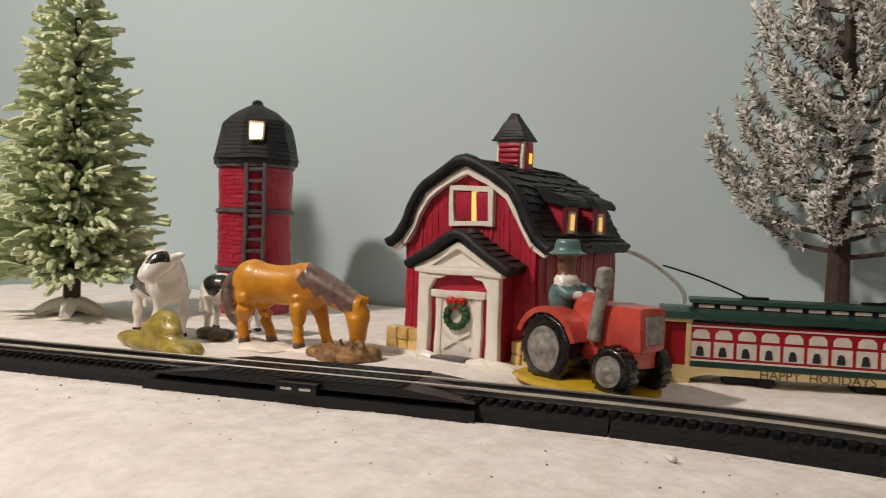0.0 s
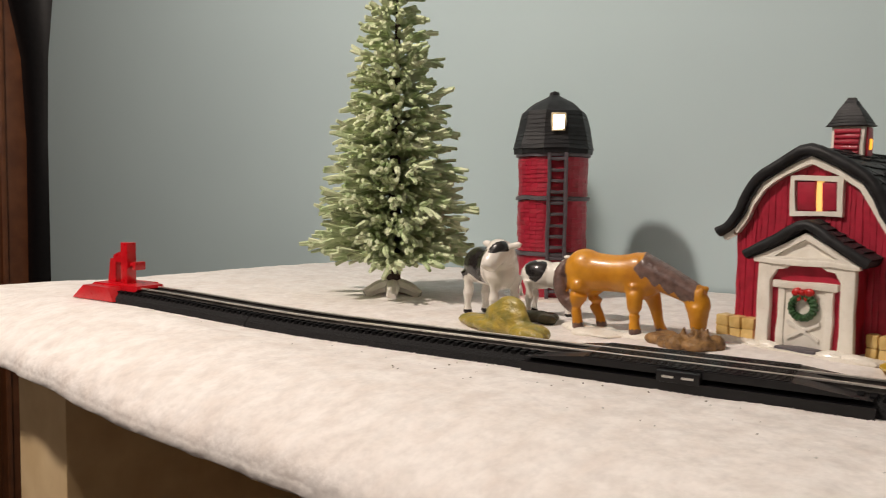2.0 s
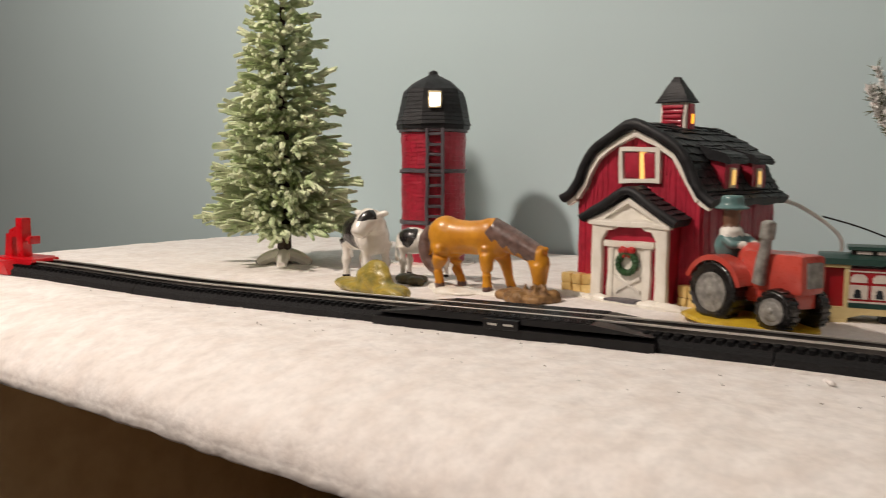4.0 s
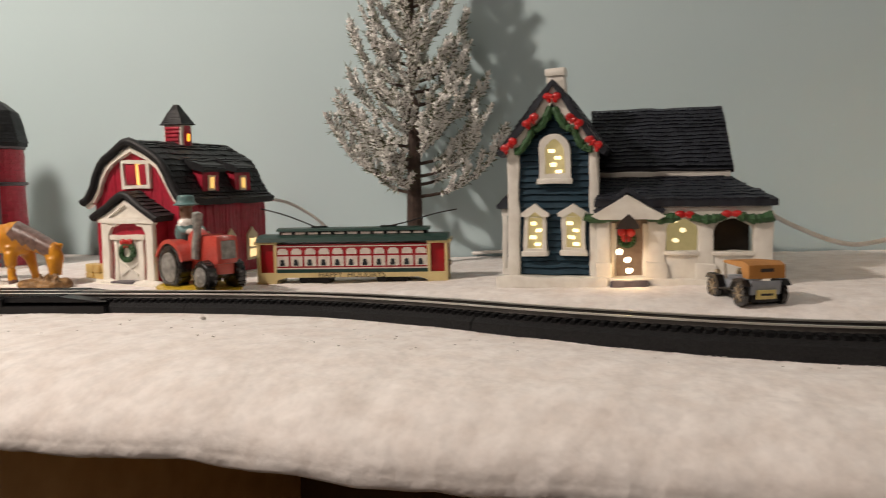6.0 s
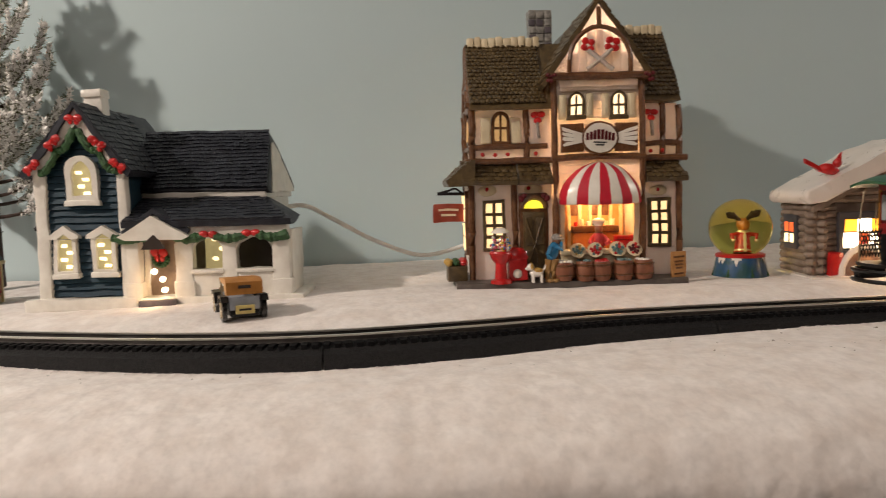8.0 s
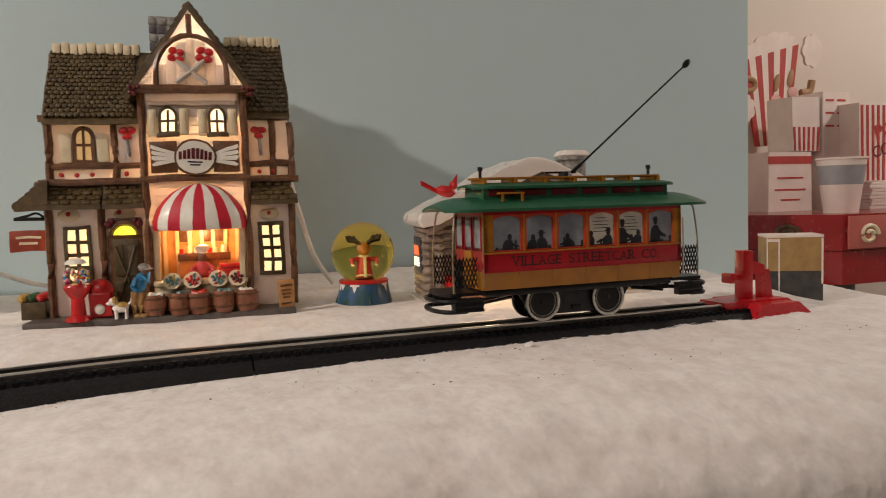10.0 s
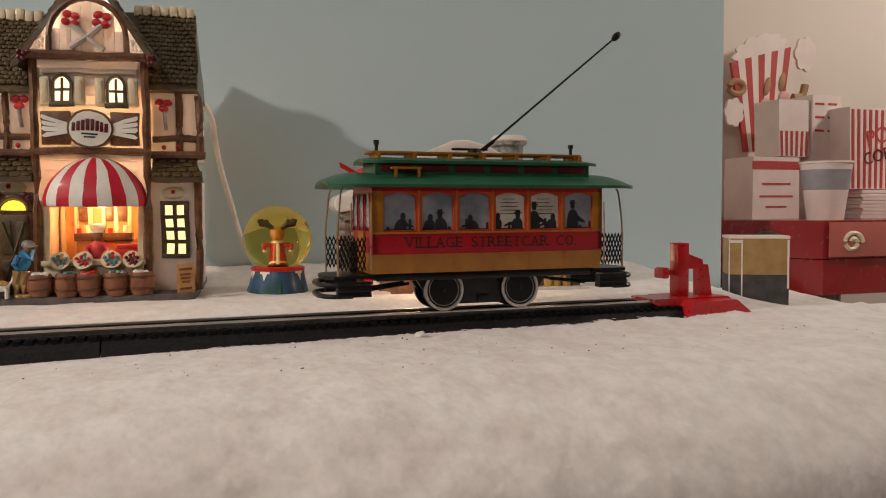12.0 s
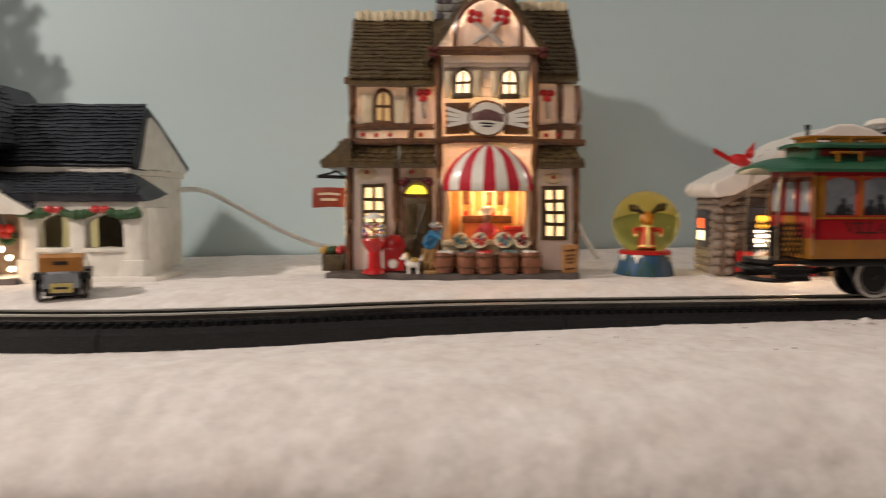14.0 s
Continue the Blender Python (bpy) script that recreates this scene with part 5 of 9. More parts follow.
    bmesh.ops.bevel(bm, geom=[e for e in bm.edges if abs(e.verts[0].co.x - e.verts[1].co.x) < 1], offset=0.25, segments=2, affect="EDGES", profile=0.6)
    part("wing_roof", bm, HSLATE, t)
    bm = B()
    v = prism(bm, [(4.7, 8.1), (7.9, 12.1), (8.6, 12.3), (12.2, 10.3), (15.7, 8.1)], 11.5, 13.07, "x")
    for q in v:
        f = max(0, (q.co.z - 8.3) / 5.2)
        q.co.x -= (0.6 * f if q.co.x > 12 else 0)
    part("wing_gable", bm, HOUSEW, t, "white gable end under the slate roof")
    shingles("wing_shingle", (2.6, 3.5, 8.5), (10.35, 0, 0), (-0.5, 4.6, 4.8), 16, 28, HSLATE, t, 0.15, 8, gap=0.08)
    bm = B()
    box(bm, 3.0, 3.7, 7.65, 12.7, 4.5, 8.2, 0.12)
    part("gutter", bm, HOUSEW, t, "white eaves band")
    bm = B()
    box(bm, 12.2, 4.3, 7.6, 12.7, 16.0, 8.2, 0.12)
    part("gutter", bm, HOUSEW, t)
    # porch
    bm = B()
    v = prism(bm, [(-1.0, 5.65), (-1.15, 6.1), (1.4, 6.8), (3.9, 7.75), (4.6, 7.6), (4.4, 6.2), (0, 5.6)], 3.0, 15.5, "x")
    for q in v:   # hipped end
        if q.co.x > 10:
            q.co.x -= 2.9 * max(0, (q.co.z - 6.1) / 1.65)
    part("porch_roof", bm, HSLATE, t)
    shingles("porch_shingle", (3.1, -1.1, 6.15), (12.2, 0, 0), (0, 4.9, 1.65), 8, 30, HSLATE, t, 0.1, 9, gap=0.03, clip=lambda a, q: a < 1 - 0.25 * q)
    bm = B()
    prism(bm, [(2.8, 5.0), (5.35, 6.55), (8.0, 5.0), (7.5, 4.75), (3.4, 4.75)], -1.4, 0.5)
    pd = part("porch_gable", bm, HOUSEW, t)
    bm = B()
    slabroof(bm, [(2.9, 5.4), (5.35, 7.1), (8.0, 5.45)], -0.9, 2.0, 0.4)
    part("gable_roof", bm, HSLATE, pd)
    bm = B()
    box(bm, 3.3, -0.7, 4.75, 15.1, 0.3, 5.75, 0.14)
    part("porch_beam", bm, HOUSEW, t, "white porch beam")
    for x0, x1 in ((3.2, 4.1), (6.8, 8.0), (10.2, 11.3), (13.9, 15.2)):
        bm = B()
        box(bm, x0, -0.7, 0, x1, 0.3, 4.8, 0.1)
        box(bm, x0 - 0.15, -0.85, 0, x1 + 0.15, 0.4, 1.6, 0.1)
        part("porch_post", bm, HOUSEW, t, "white porch post")
    for x0, x1 in ((8.0, 10.2), (11.3, 13.9)):
        bm = B()
        box(bm, x0, -0.6, 0, x1, 0.2, 2.3, 0.05)
        box(bm, x0 - 0.1, -0.8, 2.15, x1 + 0.1, 0.25, 2.45, 0.08)
        part("porch_wall", bm, HOUSEW, t)
        bm = B()
        r = (x1 - x0) / 2
        for s in (-1, 1):
            e = x0 if s < 0 else x1
            prism(bm, [(e, 4.85)] + [(e - s * r * (1 - math.cos(a)), 4.8 - 0.95 * (1 - math.sin(a))) for a in (0, 0.4, 0.8, 1.2, 1.5)], -0.6, 0.2)
        part("spandrel", bm, HOUSEW, t)
    bm = B()
    box(bm, 15.0, 0, 0, 15.3, 5, 5.2, 0.05)
    part("porch_side", bm, HOUSEW, t)
    bm = B()
    box(bm, 8.0, 3.0, 0.5, 14, 3.3, 5)
    part("porch_inner_wall", bm, DARKPANE, t)
    bm = B()
    box(bm, 8.0, 2.9, 0.6, 10.6, 3.0, 5)
    part("porch_window", bm, DIMLIT, t, "dimly lit porch window")
    for x, z in ((8.75, 3.0), (9.3, 3.75), (8.8, 4.45)):
        bm = B()
        ball(bm, x, 2.88, z, 0.24, 0.08, 0.18, 8)
        part("light_spot", bm, DOTLIT, t)
    bm = B()
    box(bm, 4.1, 0.6, 0.4, 6.8, 0.9, 4.8)
    door = part("door", bm, mat("porch_door_glaze", (0.24, 0.18, 0.13), (0.17, 0.12, 0.09), 0.4), t, "brown door with a wreath in the porch")
    bm = B()
    tube(bm, [(5.2 + 0.5 * math.cos(math.pi * k / 16), 0.5, 3.25 + 0.5 * math.sin(math.pi * k / 16)) for k in range(33)], [0.16 + 0.07 * (k % 2) for k in range(33)], 8)
    part("wreath", bm, GARL, door)
    bm = B()
    for s in (-1, 1):
        ball(bm, 5.2 + s * 0.32, 0.35, 3.75, 0.36, 0.2, 0.34, 8)
        ball(bm, 5.2 + s * 0.22, 0.35, 3.35, 0.2, 0.14, 0.3, 8)
    part("bow", bm, BOW, door)
    for x, z in ((4.75, 2.25), (5.35, 1.65), (5.5, 0.85)):
        bm = B()
        ball(bm, x, 0.56, z, 0.26, 0.08, 0.22, 8)
        part("light_spot", bm, WHITELIT, door)
    for x in (4.3, 6.6):
        bm = B()
        box(bm, x - 0.2, 0.3, 0.4, x + 0.2, 0.62, 4.4, 0.08)
        part("door_jamb", bm, HOUSEW, door)
    # Dark sheet on the gable in place of shade within the arch.
    bm = B()
    prism(bm, [(4.6, 4.1), (6.3, 4.1), (6.05, 4.6), (5.45, 5.15), (4.85, 4.6)], -1.46, -1.3)
    part("arch_shade", bm, DARKPANE, pd, "dark inset standing in for the shaded arch opening")
    bm = B()
    box(bm, 4.2, -1.6, -0.2, 6.9, 0.2, 0.35, 0.1)
    part("doorstep", bm, SILOGREY, t)
    for k, x in enumerate((3.4, 7.7, 10.8, 13.9)):
        bm = B()
        tube(bm, [(x - 1.1 + q * 0.18, -0.85, 5.0 - 0.25 * math.sin(math.pi * q / 13)) for q in range(14)], [rnd.uniform(0.24, 0.4) for q in range(14)], 8)
        part("porch_garland", bm, GARL, t)
    for x in (9.3, 12.4):
        bm = B()
        for s in (-1, 1):
            ball(bm, x + s * 0.32, -0.95, 5.1, 0.4, 0.22, 0.27, 8)
        part("bow", bm, BOW, t)


CAST["amount"] = 0.1
house()
CAST["amount"] = 0.0


def many_coloured(name, colours):
    """Glossy sweets, each loose piece in one of a few colours."""
    m = mat(name, colours[0], None, 0.25, s=200, coat=0.4)
    t = m.node_tree
    geo, ramp = t.nodes.new("ShaderNodeNewGeometry"), t.nodes.new("ShaderNodeValToRGB")
    ramp.color_ramp.interpolation = "CONSTANT"
    for k, c in enumerate(colours):
        e = ramp.color_ramp.elements[k] if k < 2 else ramp.color_ramp.elements.new(k / len(colours))
        e.position, e.color = k / len(colours), (*c, 1)
    t.links.new(geo.outputs["Random Per Island"], ramp.inputs["Fac"])
    t.links.new(ramp.outputs["Color"], t.nodes["Principled BSDF"].inputs["Base Color"])
    return m


def candy_shop():
    t = thing("candy_shop", 59.1, 43.2, 2.0, 1.0, "half-timbered glazed candy shop with a striped awning and lit windows", "toy shop")
    # numbers relative to the middle of the gabled bay
    bm = B()
    box(bm, -11.4, -1.7, -0.7, 6.5, 13.0, 0.12, 0.15)
    part("base", bm, PAVE, t, "grey paved base")
    bm = B()   # lower wings
    box(bm, -10.0, 1.2, 0.1, -3.5, 9.0, 8.0, 0.08)
    part("wing_wall", bm, PINKW, t)
    bm = B()
    box(bm, 3.2, 1.2, 0.1, 6.6, 9.0, 8.0, 0.08)
    part("wing_wall", bm, PINKW, t)
    bm = B()   # upper wings
    box(bm, -9.7, 1.6, 9.4, -3.5, 8.5, 13.8, 0.08)
    part("upper_wall", bm, PINKW, t)
    bm = B()
    box(bm, 3.2, 1.6, 9.4, 6.7, 8.5, 13.8, 0.08)
    part("upper_wall", bm, PINKW, t)
    # middle bay, open below
    bm = B()
    box(bm, -3.4, 0.3, 6.4, 3.3, 17.4, 15.6, 0.05)
    part("bay_wall", bm, BEIGE, t)
    for x0, x1 in ((-3.4, -2.9), (2.9, 3.35)):
        bm = B()
        box(bm, x0, 0.3, 0.1, x1, 8.5, 6.4, 0.05)
        part("bay_pier", bm, BEIGE, t)
    for k in range(13):   # shallow ridges of the moulded boarding
        bm = B()
        box(bm, -2.9, 0.2, 7.1 + k * 0.62, 2.9, 0.32, 7.1 + k * 0.62 + 0.1, 0.04)
        part("clapboard", bm, BOARDW, t)
    # gable
    bm = B()
    prism(bm, [(-4.0, 15.9), (3.8, 15.9), (0.0, 21.2)], -0.45, 17.4)
    gable = part("gable", bm, PINKW, t, "cream gable with a rounded timber arch")
    n = 12
    for k in range(7):   # upright boards of the panel
        x = -1.95 + k * 0.65
        bm = B()
        box(bm, x - 0.32, -0.56, 16.05, x + 0.32, -0.4, 17.0 + 2.2 * math.sqrt(max(0.02, 1 - ((abs(x) + 0.25) / 2.25) ** 2)), 0.05)
        part("gable_board", bm, BOARDW, gable)
    for s in (-1, 1):   # moulded scrollwork beside the arch
        bm = B()
        for q in range(9):
            ball(bm, s * (2.75 + 0.22 * (q % 3)), -0.5, 16.25 + 0.27 * (q // 3) + 0.06 * (q % 2), 0.12, 0.08, 0.12, 6)
        part("scrollwork", bm, BOARDW, gable)
    bm = B()
    tube(bm, [(2.35 * math.cos(math.pi * i / n), -0.55, 17.0 + 2.45 * math.sin(math.pi * i / n)) for i in range(n + 1)], 0.2, 6)
    tube(bm, [(-2.35, -0.55, 16.0), (-2.35, -0.55, 17.0)], 0.2, 6)
    tube(bm, [(2.35, -0.55, 16.0), (2.35, -0.55, 17.0)], 0.2, 6)
    tube(bm, [(0, -0.55, 19.4), (0, -0.55, 20.9)], 0.2, 6)
    part("gable_arch", bm, BROWNT, gable)
    for s in (-1, 1):   # crossed candy sticks with red rosettes
        bm = B()
        tube(bm, [(-s * 1.0, -0.7, 16.2), (s * 0.5, -0.72, 17.4), (s * 0.9, -0.72, 17.8)], 0.19, 6)
        part("candy_stick", bm, mat("pale_grey_glaze", (0.52, 0.5, 0.46), None, 0.4) if s < 0 else bpy.data.materials["pale_grey_glaze"], gable)
        bm = B()
        for k in range(4):
            a = k * math.pi / 2 + 0.6
            ball(bm, s * 0.95 + 0.33 * math.cos(a), -0.75, 18.1 + 0.33 * math.sin(a), 0.32, 0.14, 0.26, 8)
        part("rosette", bm, BOW, gable, "red rosette")
        bm = B()
        ball(bm, s * 0.95, -0.68, 18.1, 0.56, 0.14, 0.54, 12)
        part("lollipop", bm, CHINA_W, gable)
        for dx, dz in ((0, 0), (0.3, 0.12), (0.05, -0.35), (-0.25, 0.1), (0.25, -0.3)):
            bm = B()
            ball(bm, s * (3.75 + dx), -0.85, 15.75 + dz, 0.16, 0.16, 0.16, 8)
            part("berry", bm, DARKRED, t)
    bm = B()
    slabroof(bm, [(-4.6, 15.2), (0, 21.7), (4.35, 15.5)], -0.6, 17.8, 0.4)
    part("gable_roof", bm, BROWNR, t, "brown shingled gable roof")
    shingles("gable_shingle", (-4.6, 8.0, 15.3), (0, -8.6, 0), (4.6, 0, 6.4), 14, 14, BROWNR, t, 0.11, 1, scallop=True)
    shingles("gable_shingle", (4.35, -0.55, 15.6), (0, 8.6, 0), (-4.35, 0, 6.2), 14, 14, BROWNR, t, 0.11, 2, scallop=True)
    bm = B()
    tube(bm, smoothpath([(-4.1, -0.5, 15.8), (0, -0.5, 15.75), (3.9, -0.5, 15.8)], 4), 0.3, 8)
    part("gable_beam", bm, BROWNT, t, "brown timber beam")
    bm = B()
    box(bm, -3.1, -0.3, 15.0, 3.0, 0.3, 15.5, 0.08)
    box(bm, -3.0, -0.1, 14.75, 2.9, 0.3, 15.05, 0.06)
    part("bay_cornice", bm, BOARDW, t, "white moulded cornice")
    # main roof, ridge along x: a gabled wing and a slightly taller short one
    bm = B()
    prism(bm, [(0.5, 13.5), (0.75, 14.0), (4.9, 19.2), (8.9, 14.0), (9.2, 13.5), (8.6, 13.5), (4.9, 18.4), (1.2, 13.5)], -9.95, 0, "x")
    part("main_roof", bm, BROWNR, t, "brown shingled main roof")
    bm = B()
    prism(bm, [(1.4, 13.4), (4.9, 18.5), (8.4, 13.4)], -9.75, -9.2, "x")
    end = part("end_gable", bm, PINKW, t, "cream end gable with dark timbers")
    for p in ([(1.3, 13.75), (4.9, 18.9)], [(8.5, 13.75), (4.9, 18.9)], [(0.9, 13.75), (8.9, 13.75)], [(2.6, 15.6), (7.2, 15.6)], [(4.9, 13.8), (4.9, 18.6)]):
        bm = B()
        tube(bm, [(-9.85, y, z) for y, z in (p[0], ((p[0][0] + p[1][0]) / 2, (p[0][1] + p[1][1]) / 2), p[1])], 0.24, 8)
        part("end_timber", bm, BROWNT, end)
    bm = B()
    v = prism(bm, [(0.7, 13.9), (1.2, 14.7), (4.7, 20.0), (9.2, 13.9)], 0, 6.8, "x")
    for q in v:
        q.co.x -= 0.35 * (q.co.z - 13.9) / 6.1 if q.co.x > 1 else 0
    part("main_roof", bm, BROWNR, t, "brown shingled main roof")
    shingles("roof_shingle", (-9.95, 0.62, 13.95), (5.9, 0, 0), (0.0, 4.15, 5.2), 16, 15, BROWNR, t, 0.11, 5, scallop=True)
    shingles("roof_shingle", (2.8, 0.9, 14.35), (4.0, 0, 0), (-0.3, 3.75, 5.6), 16, 10, BROWNR, t, 0.12, 6, scallop=True)
    # the weather side: arched window, beams, and the pent roof carried round
    n, y = 8, 3.3
    o = [(y - 0.6, 10.9), (y + 0.6, 10.9)] + [(y + 0.6 * math.cos(math.pi * i / n), 12.4 + 0.65 * math.sin(math.pi * i / n)) for i in range(n + 1)]
    bm = B()
    prism(bm, o, -10.0, -9.6, "x")
    w = part("side_arched_window", bm, BROWNT, t, "small dim arched window in a brown frame")
    bm = B()
    prism(bm, [(3.3 + (p - 3.3) * 0.6, 12.0 + (q - 12.0) * 0.75) for p, q in o], -10.06, -9.98, "x")
    part("pane", bm, SHOPDIM, w)
    for y0, y1, z in ((1.4, 8.4, 9.5), (1.4, 8.4, 10.55), (1.4, 8.4, 13.6)):
        bm = B()
        tube(bm, [(-9.8, y0, z), (-9.85, (y0 + y1) / 2, z + 0.05), (-9.8, y1, z)], 0.24, 8)
        part("timber_beam", bm, BROWNT, t)
    for y, z0, z1 in ((8.3, 0.1, 7.7), (8.3, 9.3, 13.6), (5.4, 9.3, 13.6)):
        bm = B()
        tube(bm, [(-9.95, y, z0), (-9.98, y, (z0 + z1) / 2), (-9.95, y, z1)], 0.22, 8)
        part("timber_post", bm, BROWNT, t)
    bm = B()
    prism(bm, [(-11.8, 7.6), (-11.95, 7.95), (-10.0, 9.6), (-9.7, 9.6), (-9.7, 7.6)], -0.2, 8.6)
    pr = part("pent_roof", bm, BROWNR, t, "brown shingled pent roof")
    shingles("pent_shingle", (-11.9, 8.5, 7.95), (0, -8.6, 0), (1.8, 0, 1.6), 5, 14, BROWNR, pr, 0.12, 41, scallop=True)
    for k in range(30):
        x = -9.8 + k * 0.6
        if -4.0 < x < 2.0 or x > 6.2:
            continue
        bm = B()
        up = 0.75 if x > 0 else 0.0
        box(bm, x, 4.45 - up * 0.2, 18.9 + up, x + 0.595, 5.25, 19.75 + up + 0.08 * math.sin(k * 2.1), 0.18)
        part("ridge_tile", bm, CREAM, t, "cream ridge tile")
    bm = B()
    box(bm, -3.6, 11.2, 17.0, -1.5, 12.8, 23.4, 0.1)
    ch = part("chimney", bm, HUB, t, "grey stone chimney")
    rnd = random.Random(2)
    for r in range(7):
        for c in range(3):
            bm = B()
            x0, z0 = -3.65 + c * 0.72, 18.4 + r * 0.71
            box(bm, x0, 11.08, z0, x0 + 0.62, 11.3, z0 + 0.62, 0.1)
            part("stone", bm, HUB if rnd.random() < 0.6 else SILOGREY, ch)
    # timbers
    for x, z0, z1, y in ((-3.5, 0.1, 15.7, 0.1), (3.4, 0.1, 15.7, 0.1), (-10.0, 0.1, 7.7, 1.0), (-9.8, 9.2, 13.8, 1.4), (-5.5, 9.2, 13.8, 1.4), (5.4, 9.2, 13.8, 1.4), (6.6, 0.1, 7.7, 1.0), (6.75, 9.2, 13.6, 1.4), (-6.6, 0.1, 7.8, 1.0)):
        bm = B()
        tube(bm, smoothpath([(x, y, z0), (x + 0.06, y - 0.05, (z0 + z1) / 2), (x, y, z1)], 4), 0.27, 8)
        part("timber_post", bm, BROWNT, t, "brown timber post")
    for x0, x1, z, y in ((-10.4, 7.2, 9.45, 0.7), (-3.7, 3.7, 9.6, 0.0), (-9.8, -3.8, 10.6, 1.4), (3.7, 6.8, 10.6, 1.4), (-10.3, -3.8, 13.9, 1.2)):
        bm = B()
        tube(bm, smoothpath([(x0, y, z), ((x0 + x1) / 2, y - 0.05, z + 0.05), (x1, y, z)], 4), 0.25, 8)
        part("timber_beam", bm, BROWNT, t, "brown timber beam")
    for x, z in ((-9.0, 10.0), (-8.0, 10.0), (-7.0, 10.0), (-4.8, 10.0), (4.4, 10.0), (5.3, 10.0), (-8.7, 7.3), (-5.4, 7.3), (5.0, 7.0)):
        bm = B()
        ball(bm, x, 1.1, z, 0.17, 0.14, 0.17, 8)
        part("red_button", bm, BOW, t)
    # lower pent roofs
    for x0, x1 in ((-10.8, -6.4), (-6.3, -3.7), (3.7, 7.0)):
        bm = B()
        prism(bm, [(-0.2, 7.6), (-0.3, 7.9), (1.4, 9.6), (1.8, 9.6), (1.8, 7.6)], x0, x1, "x")
        for q in bm.verts:   # hipped at the free end
            if x0 > 0 and q.co.x > 5:
                q.co.x -= 0.7 * max(0, q.co.z - 7.9) / 1.7
        pr = part("pent_roof", bm, BROWNR, t, "brown shingled pent roof")
        shingles("pent_shingle", (x0, -0.25, 7.9), (x1 - x0, 0, 0), (0, 1.6, 1.65), 5, int((x1 - x0) / 0.62), BROWNR, pr, 0.12, int(x0 * 3), scallop=True, clip=(lambda a, s: a < 1 - 0.22 * s) if x0 > 0 else None)
    # windows
    for x in (-1.75, 1.6):
        n = 8
        o = [(x - 0.62, 12.75), (x + 0.62, 12.75)] + [(x + 0.62 * math.cos(math.pi * i / n), 14.0 + 0.66 * math.sin(math.pi * i / n)) for i in range(n + 1)]
        i2 = [(x - 0.44, 12.9), (x + 0.44, 12.9)] + [(x + 0.44 * math.cos(math.pi * i / n), 14.0 + 0.48 * math.sin(math.pi * i / n)) for i in range(n + 1)]
        bm = B()
        outline_frame(bm, o, i2, -0.1, 0.35)
        box(bm, x - 0.08, -0.02, 12.9, x + 0.08, 0.2, 14.4)
        box(bm, x - 0.44, -0.02, 13.55, x + 0.44, 0.2, 13.72)
        box(bm, x - 0.75, -0.2, 12.5, x + 0.75, 0.3, 12.82, 0.08)
        w = part("arched_window", bm, BROWNR, t, "small arched window, brightly lit")
        bm = B()
        prism(bm, i2, 0.12, 0.16)
        part("pane", bm, SHOPLIT, w)
        for s in (-1, 1):
            bm = B()
            box(bm, x + s * 0.72, -0.05, 12.6, x + s * 1.36, 0.2, 14.5, 0.14)
            box(bm, x + s * 0.86, -0.12, 12.8, x + s * 1.22, 0.1, 14.3, 0.1)
            part("shutter", bm, CREAM, t, "cream shutter")
    bm = B()
    n, x = 8, -7.5
    o = [(x - 0.75, 10.85), (x + 0.75, 10.85)] + [(x + 0.75 * math.cos(math.pi * i / n), 12.6 + 0.8 * math.sin(math.pi * i / n)) for i in range(n + 1)]
    i2 = [(x - 0.5, 11.05), (x + 0.5, 11.05)] + [(x + 0.5 * math.cos(math.pi * i / n), 12.55 + 0.55 * math.sin(math.pi * i / n)) for i in range(n + 1)]
    outline_frame(bm, o, i2, 1.25, 1.65)
    box(bm, x - 0.09, 1.3, 11.0, x + 0.09, 1.5, 13.1)
    box(bm, x - 0.5, 1.3, 11.95, x + 0.5, 1.5, 12.15)
    w = part("arched_window", bm, BROWNT, t, "small arched window, dimly lit")
    bm = B()
    prism(bm, i2, 1.45, 1.52)
    part("pane", bm, SHOPDIM, w)
    for s in (-1, 1):
        bm = B()
        box(bm, -7.5 + s * 0.8, 1.3, 10.9, -7.5 + s * 1.6, 1.6, 12.9, 0.1)
        part("shutter", bm, CREAM, t, "cream shutter")
    for x in (-4.6, 4.45):   # narrow panels with a red rosette
        bm = B()
        box(bm, x - 0.75, 1.2, 10.8, x + 0.75, 1.6, 13.6, 0.1)
        pn = part("upper_panel", bm, BOARDW, t)
        bm = B()
        for k in range(3):
            a = k * 2.1 + 0.5
            ball(bm, x + 0.3 * math.cos(a), 1.1, 12.9 + 0.3 * math.sin(a), 0.33, 0.14, 0.25, 8)
        part("rosette", bm, BOW, pn)
        bm = B()
        tube(bm, [(x, 1.12, 12.6), (x + 0.1, 1.12, 11.2)], 0.13, 6)
        part("stem", bm, HUB, pn)
    rect_window(t, -8.2, 1.15, 2.6, 1.25, 3.6, BROWNR, SHOPWARM, 2, 4, 0.26, name="lattice_window", bar=0.13)
    rect_window(t, 5.05, 1.15, 2.65, 1.25, 3.4, BROWNR, SHOPWARM, 2, 4, 0.3, name="lattice_window", bar=0.13)
    bm = B()   # side shop window by the hanging sign
    box(bm, -10.4, 2.2, 2.0, -10.0, 5.0, 7.2, 0.08)
    w = part("side_window", bm, BROWNT, t)
    bm = B()
    for r in range(4):
        for q in range(2):
            box(bm, -10.45, 2.5 + q * 1.2, 2.4 + r * 1.15, -10.38, 3.5 + q * 1.2, 3.4 + r * 1.15)
    part("pane", bm, WARMLIT, w)
    # door
    bm = B()
